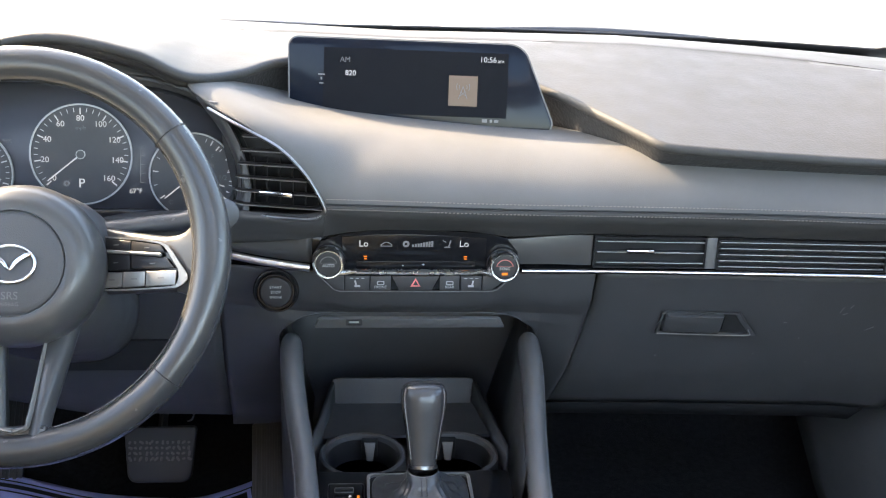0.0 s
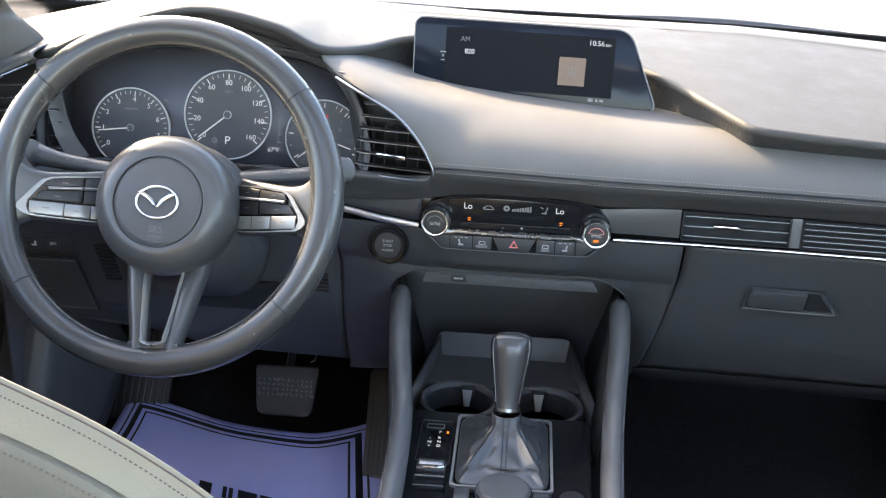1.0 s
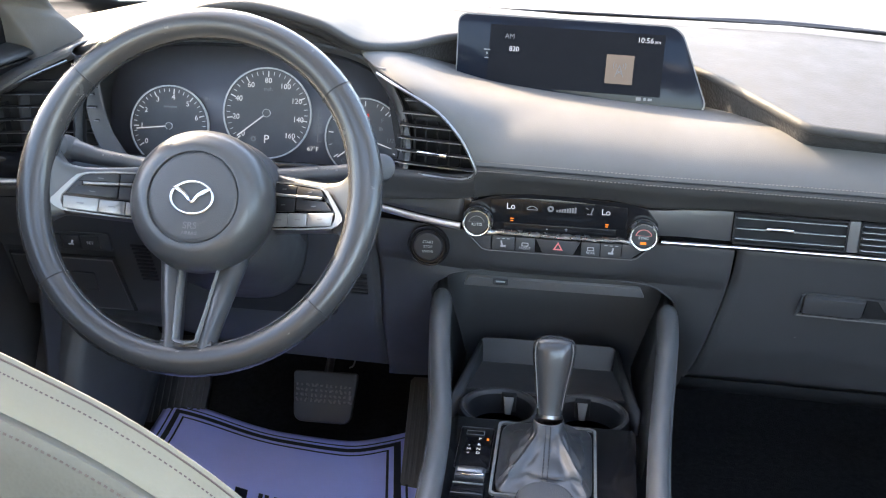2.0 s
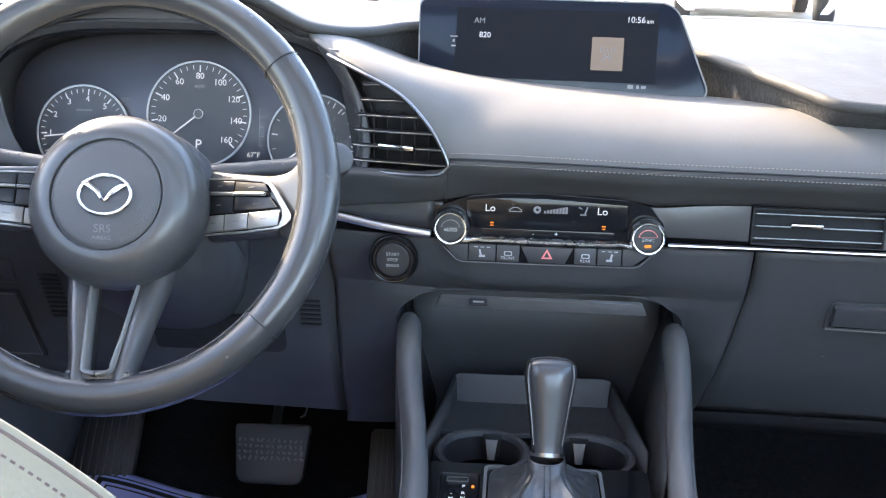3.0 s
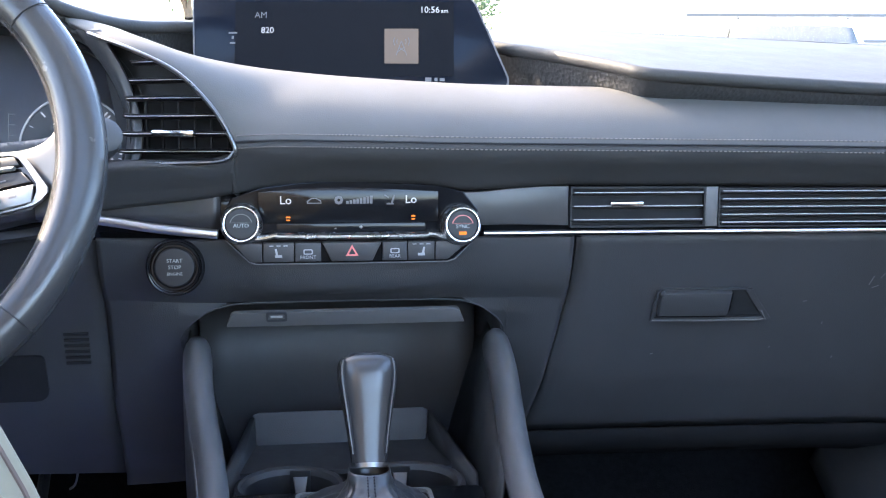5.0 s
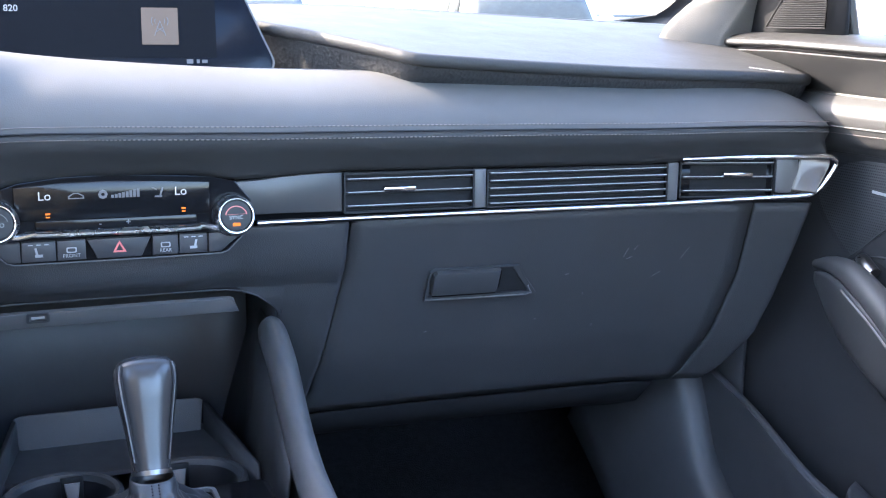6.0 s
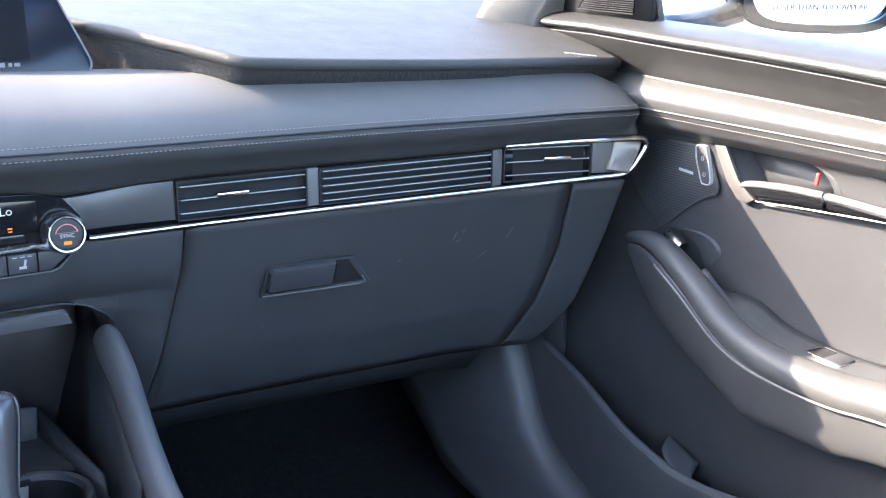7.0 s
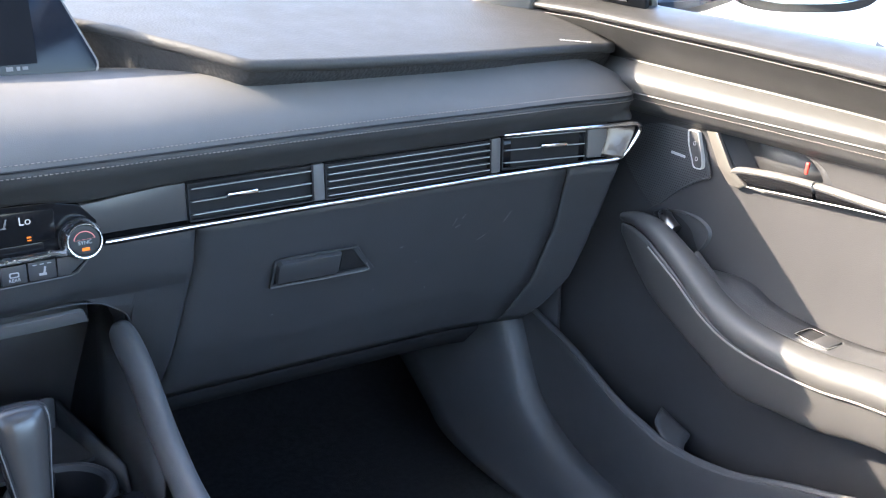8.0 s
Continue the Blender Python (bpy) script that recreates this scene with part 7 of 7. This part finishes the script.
def parked(name, label, x, y, turn, L, W, H, paint, bonnet=0.28, kind="suv"):
    """A parked car: body, glasshouse with panes, wheels. It faces -y before it is turned."""
    c = thing(name, label, "car", (0, 0, 0))
    M = Matrix.Translation((x, y, GZ)) @ Matrix.Rotation(radians(turn), 4, "Z")

    def cp(nm, bm, material, parent=None, lb="", **k):
        bmesh.ops.transform(bm, matrix=M, verts=bm.verts)
        return part(nm, bm, material, parent or c, lb, **k)
    belt = H * 0.58
    keys = []
    for yy, zt, wf in ((-L / 2, belt * 0.55, 0.82), (-L / 2 + 0.12, belt * 0.86, 0.93), (-L / 2 + L * bonnet * 0.6, belt * 0.97, 0.98), (0, belt, 1.0), (L / 2 - 0.2, belt * 1.02, 0.98), (L / 2, belt * 0.8, 0.9)):
        w = W / 2 * wf
        keys.append([(-w * 0.9, yy, 0.22), (-w, yy, 0.35), (-w, yy, zt * 0.85), (-w * 0.88, yy, zt), (0, yy, zt * 1.015), (w * 0.88, yy, zt), (w, yy, zt * 0.85), (w, yy, 0.35), (w * 0.9, yy, 0.22)])
    cp("body", loft(keys, 36, 40), paint, None, "painted body", solid=0.02)
    y0, y1, y2, y3 = -L / 2 + L * bonnet, -L / 2 + L * (bonnet + 0.16), L / 2 - (0.35 if kind != "sedan" else 0.9), L / 2 - 0.08
    wr, wb = W * 0.40, W * 0.46
    keys = [[(-wb, y0, belt - 0.02), (-wb, y0, belt), (0, y0 - 0.06, belt), (wb, y0, belt), (wb, y0, belt - 0.02)], [(-wb, y1, belt - 0.02), (-wr, y1, H - 0.05), (0, y1 - 0.04, H - 0.01), (wr, y1, H - 0.05), (wb, y1, belt - 0.02)], [(-wb, (y1 + y2) / 2, belt - 0.02), (-wr, (y1 + y2) / 2, H - 0.03), (0, (y1 + y2) / 2, H + 0.01), (wr, (y1 + y2) / 2, H - 0.03), (wb, (y1 + y2) / 2, belt - 0.02)], [(-wb, y2, belt - 0.02), (-wr, y2, H - 0.06), (0, y2, H - 0.02), (wr, y2, H - 0.06), (wb, y2, belt - 0.02)], [(-wb, y3, belt - 0.02), (-wb, y3, belt), (0, y3, belt), (wb, y3, belt), (wb, y3, belt - 0.02)]]
    cp("roof", grid([[Vector(p) for p in k] for k in keys]), paint, None, "painted roof", smoothed=False)
    q = 0.012
    lo = [(-wb + 0.10, y0 - 0.03, belt + 0.04), (-wb * 0.5, y0 - 0.085, belt + 0.04), (wb * 0.5, y0 - 0.085, belt + 0.04), (wb - 0.10, y0 - 0.03, belt + 0.04)]
    hi = [(-wr + 0.06, y1 - 0.10, H - 0.12), (-wr * 0.5, y1 - 0.15, H - 0.10), (wr * 0.5, y1 - 0.15, H - 0.10), (wr - 0.06, y1 - 0.10, H - 0.12)]
    bm = grid([smooth(lo, 9), smooth(hi, 9)])
    cp("windscreen", bm, CARGLASS, None, "bluish windscreen", solid=0.01)
    for sx in (-1, 1):
        ym = [y1 + 0.05, (y1 + y2) / 2 - 0.05, y2 - 0.1]
        for a, b in zip(ym, ym[1:]):
            bm = bmesh.new()
            bm.faces.new([bm.verts.new(p) for p in ((sx * (wb + q), a, belt + 0.03), (sx * (wb + q), b - 0.06, belt + 0.03), (sx * (wr + 0.035), b - 0.06, H - 0.12), (sx * (wr + 0.035), a + 0.02, H - 0.12))])
            cp("side_window", bm, CARGLASS, None, "dark side window", solid=0.01)
        for yy in (-L * 0.31, L * 0.30):
            wh = cp("wheel", lathe([(0.30, -0.1), (0.34, -0.08), (0.34, 0.08), (0.30, 0.1), (0.2, 0.1)], pose(sx * (W / 2 - 0.1), yy, 0.34, 0, 90, 0), 24), RUBBER, None, "black tyre")
            cp("rim", lathe([(0.2, 0.095), (0.12, 0.105), (0.01, 0.11)], pose(sx * (W / 2 - 0.1), yy, 0.34, 0, 90 * sx, 0), 16), SILVER, wh)
        cp("headlamp", box(0.30, 0.12, 0.14, pose(sx * (W / 2 - 0.28), -L / 2 + 0.12, belt * 0.72), 0.03), SILVER, None, "clear headlamp")
        cp("wing_mirror", box(0.20, 0.10, 0.14, pose(sx * (W / 2 + 0.08), y0 + 0.35, belt + 0.06), 0.03), paint, None, "wing mirror")
        if kind == "suv":
            cp("roof_rail", tube([(sx * wr * 0.9, y1 + 0.1, H + 0.0), (sx * wr * 0.9, (y1 + y2) / 2, H + 0.045), (sx * wr * 0.9, y2, H)], 0.018, n=6, steps=10), GREY, None, "grey roof rail")
    return c


parked("parked_suv", "white parked sport utility car facing the windscreen", 6.5, 13.0, -15, 4.7, 1.90, 1.71, CARWHITE)
parked("parked_car", "white parked car in the row ahead", 3.0, 14.2, -8, 4.6, 1.85, 1.56, CARWHITE, kind="sedan")
parked("parked_car", "grey parked car in the row ahead", 0.0, 14.8, -5, 4.6, 1.85, 1.50, CARGREY, kind="sedan")
parked("parked_car", "white parked car in the row ahead", -2.8, 16.4, -4, 4.6, 1.85, 1.60, CARWHITE, kind="suv")
parked("parked_car", "grey parked car beside the passenger side", 5.2, 3.2, -75, 4.6, 1.85, 1.55, CARWHITE, kind="sedan")

# white metal-sided hall
hall = thing("metal_hall", "long white metal-sided hall", "building", (26, 30, GZ))
part("wall", box(30, 14, 5.2, pose(27, 33, GZ + 2.6, 0, 0, -12)), SIDING, hall, "white ribbed metal wall", smoothed=False)
HMX = Matrix.Translation((27, 33, GZ)) @ Matrix.Rotation(radians(-12), 4, "Z")
for k in range(60):
    part("rib", box(0.06, 0.05, 5.1, HMX @ Matrix.Translation((-14.8 + 0.5 * k, -7.02, 2.55))), SIDING, hall)
for k in range(20):
    part("rib", box(0.05, 0.06, 5.1, HMX @ Matrix.Translation((-15.02, -6.7 + 0.7 * k, 2.55))), SIDING, hall)
part("roof", box(30.8, 14.8, 0.25, HMX @ Matrix.Translation((0, 0, 5.3)), 0.03), GREY, hall, "grey roof edge", smoothed=False)
for z in (1.3, 2.0, 2.7, 3.4, 4.1):
    part("rail", box(29.6, 0.09, 0.07, HMX @ Matrix.Translation((0, -7.05, z))), GREY, hall, "thin grey wall rail")
# tan boundary wall to the passenger side
tagged(part("boundary_wall", box(0.3, 30, 1.7, pose(15.0, 8, GZ + 0.85), 0.03), TAN), "tan painted boundary wall", "wall", kind="structure")


def tree(x, y, h, seed, label):
    rnd = random.Random(seed)
    t = thing("tree", label, "tree", (x, y, GZ))
    top = Vector((x + rnd.uniform(-0.4, 0.4), y, GZ + h * 0.6))
    part("trunk", tube([(x, y, GZ), (x + 0.1, y, GZ + h * 0.3), top], [0.22, 0.16, 0.08], n=8, steps=8), BARK, t, "brown trunk")
    limbs, verts, faces = [], [], []
    for k in range(9):
        a, e = rnd.uniform(0, 6.28), rnd.uniform(0.2, 1.1)
        base = Vector((x, y, GZ + h * rnd.uniform(0.35, 0.6)))
        end = base + Vector((math.cos(a) * math.cos(e), math.sin(a) * math.cos(e), math.sin(e))) * h * rnd.uniform(0.28, 0.42)
        limbs.append(tube([base, base.lerp(end, 0.5) + Vector((0, 0, 0.1)), end], [0.07, 0.045, 0.02], n=6, steps=5))
        for c in range(7):
            ctr = base.lerp(end, rnd.uniform(0.45, 1.1)) + Vector((rnd.gauss(0, 0.3), rnd.gauss(0, 0.3), rnd.gauss(0, 0.25)))
            for _ in range(70):
                p = ctr + Vector((rnd.gauss(0, 0.35), rnd.gauss(0, 0.35), rnd.gauss(0, 0.28)))
                u = Vector((rnd.gauss(0, 1), rnd.gauss(0, 1), rnd.gauss(0, 1))).normalized() * 0.11
                w = u.orthogonal().normalized() * 0.055
                i = len(verts)
                verts += [p - u, p + w, p + u, p - w]
                faces.append((i, i + 1, i + 2, i + 3))
    part("limbs", join(*limbs), BARK, t)
    me = bpy.data.meshes.new("crown")
    me.from_pydata([tuple(v) for v in verts], [], faces)
    me.materials.append(LEAF)
    ob = new("crown", me)
    ob.parent = t
    ob.matrix_parent_inverse = t.matrix_basis.inverted()
    tagged(ob, "loose green leaves", kind="stuff")


for k, (x, y, h) in enumerate(((1.0, 34, 7.5), (4.3, 36, 7.0), (-3, 35, 8), (-8, 33, 7))):
    tree(x, y, h, 10 + k, "leafy green tree behind the parked cars")

# ---- wing mirror outside the passenger window ----
wm = thing("wing_mirror", "black wing mirror outside the passenger window", "wing mirror", (0.93, -0.05, 0.60))
MM = Matrix.Translation((0.940, -0.055, 0.662)) @ Matrix.Rotation(radians(-22), 4, "Z") @ Matrix.Rotation(radians(90), 4, "X")
o_ = [(p.x, p.y) for p in smooth([(-0.10, -0.02, 0), (-0.085, 0.045, 0), (-0.03, 0.068, 0), (0.06, 0.07, 0), (0.10, 0.045, 0), (0.105, -0.02, 0), (0.08, -0.062, 0), (0.0, -0.068, 0), (-0.075, -0.058, 0), (-0.10, -0.02, 0)], 61)[:-1]]
i_ = [(x * 0.90, y * 0.88) for x, y in o_]
rows = []
for s, z in ((1.0, 0.0), (1.0, -0.02), (0.92, -0.07), (0.65, -0.12), (0.2, -0.14)):
    rows.append([MM @ Vector((x * s, y * s, z)) for x, y in o_])
part("shell", grid(rows, closed=True, caps=False), GLOSS, wm, "black mirror shell", solid=0.002)
part("surround", ring(o_, i_, 0.006, MM @ Matrix.Translation((0, 0, -0.004))), GLOSS, wm)
mg = part("mirror_pane", plate(i_, 0.002, MM @ Matrix.Translation((0, 0, -0.008))), MIRROR, wm, "silvered mirror pane")
for k, s in enumerate(("OBJECTS IN MIRROR ARE", "CLOSER THAN THEY APPEAR")):
    writing("print", s, 0.0095, MM @ Matrix.Translation((0.0, -0.030 - 0.011 * k, -0.0055)), HARD, mg)
part("foot", tube([MM @ Vector((-0.08, -0.05, -0.05)), (0.80, 0.02, 0.60), (0.755, 0.05, 0.60)], 0.02, 0.014, n=10, steps=10), GLOSS, wm, "black mirror foot")
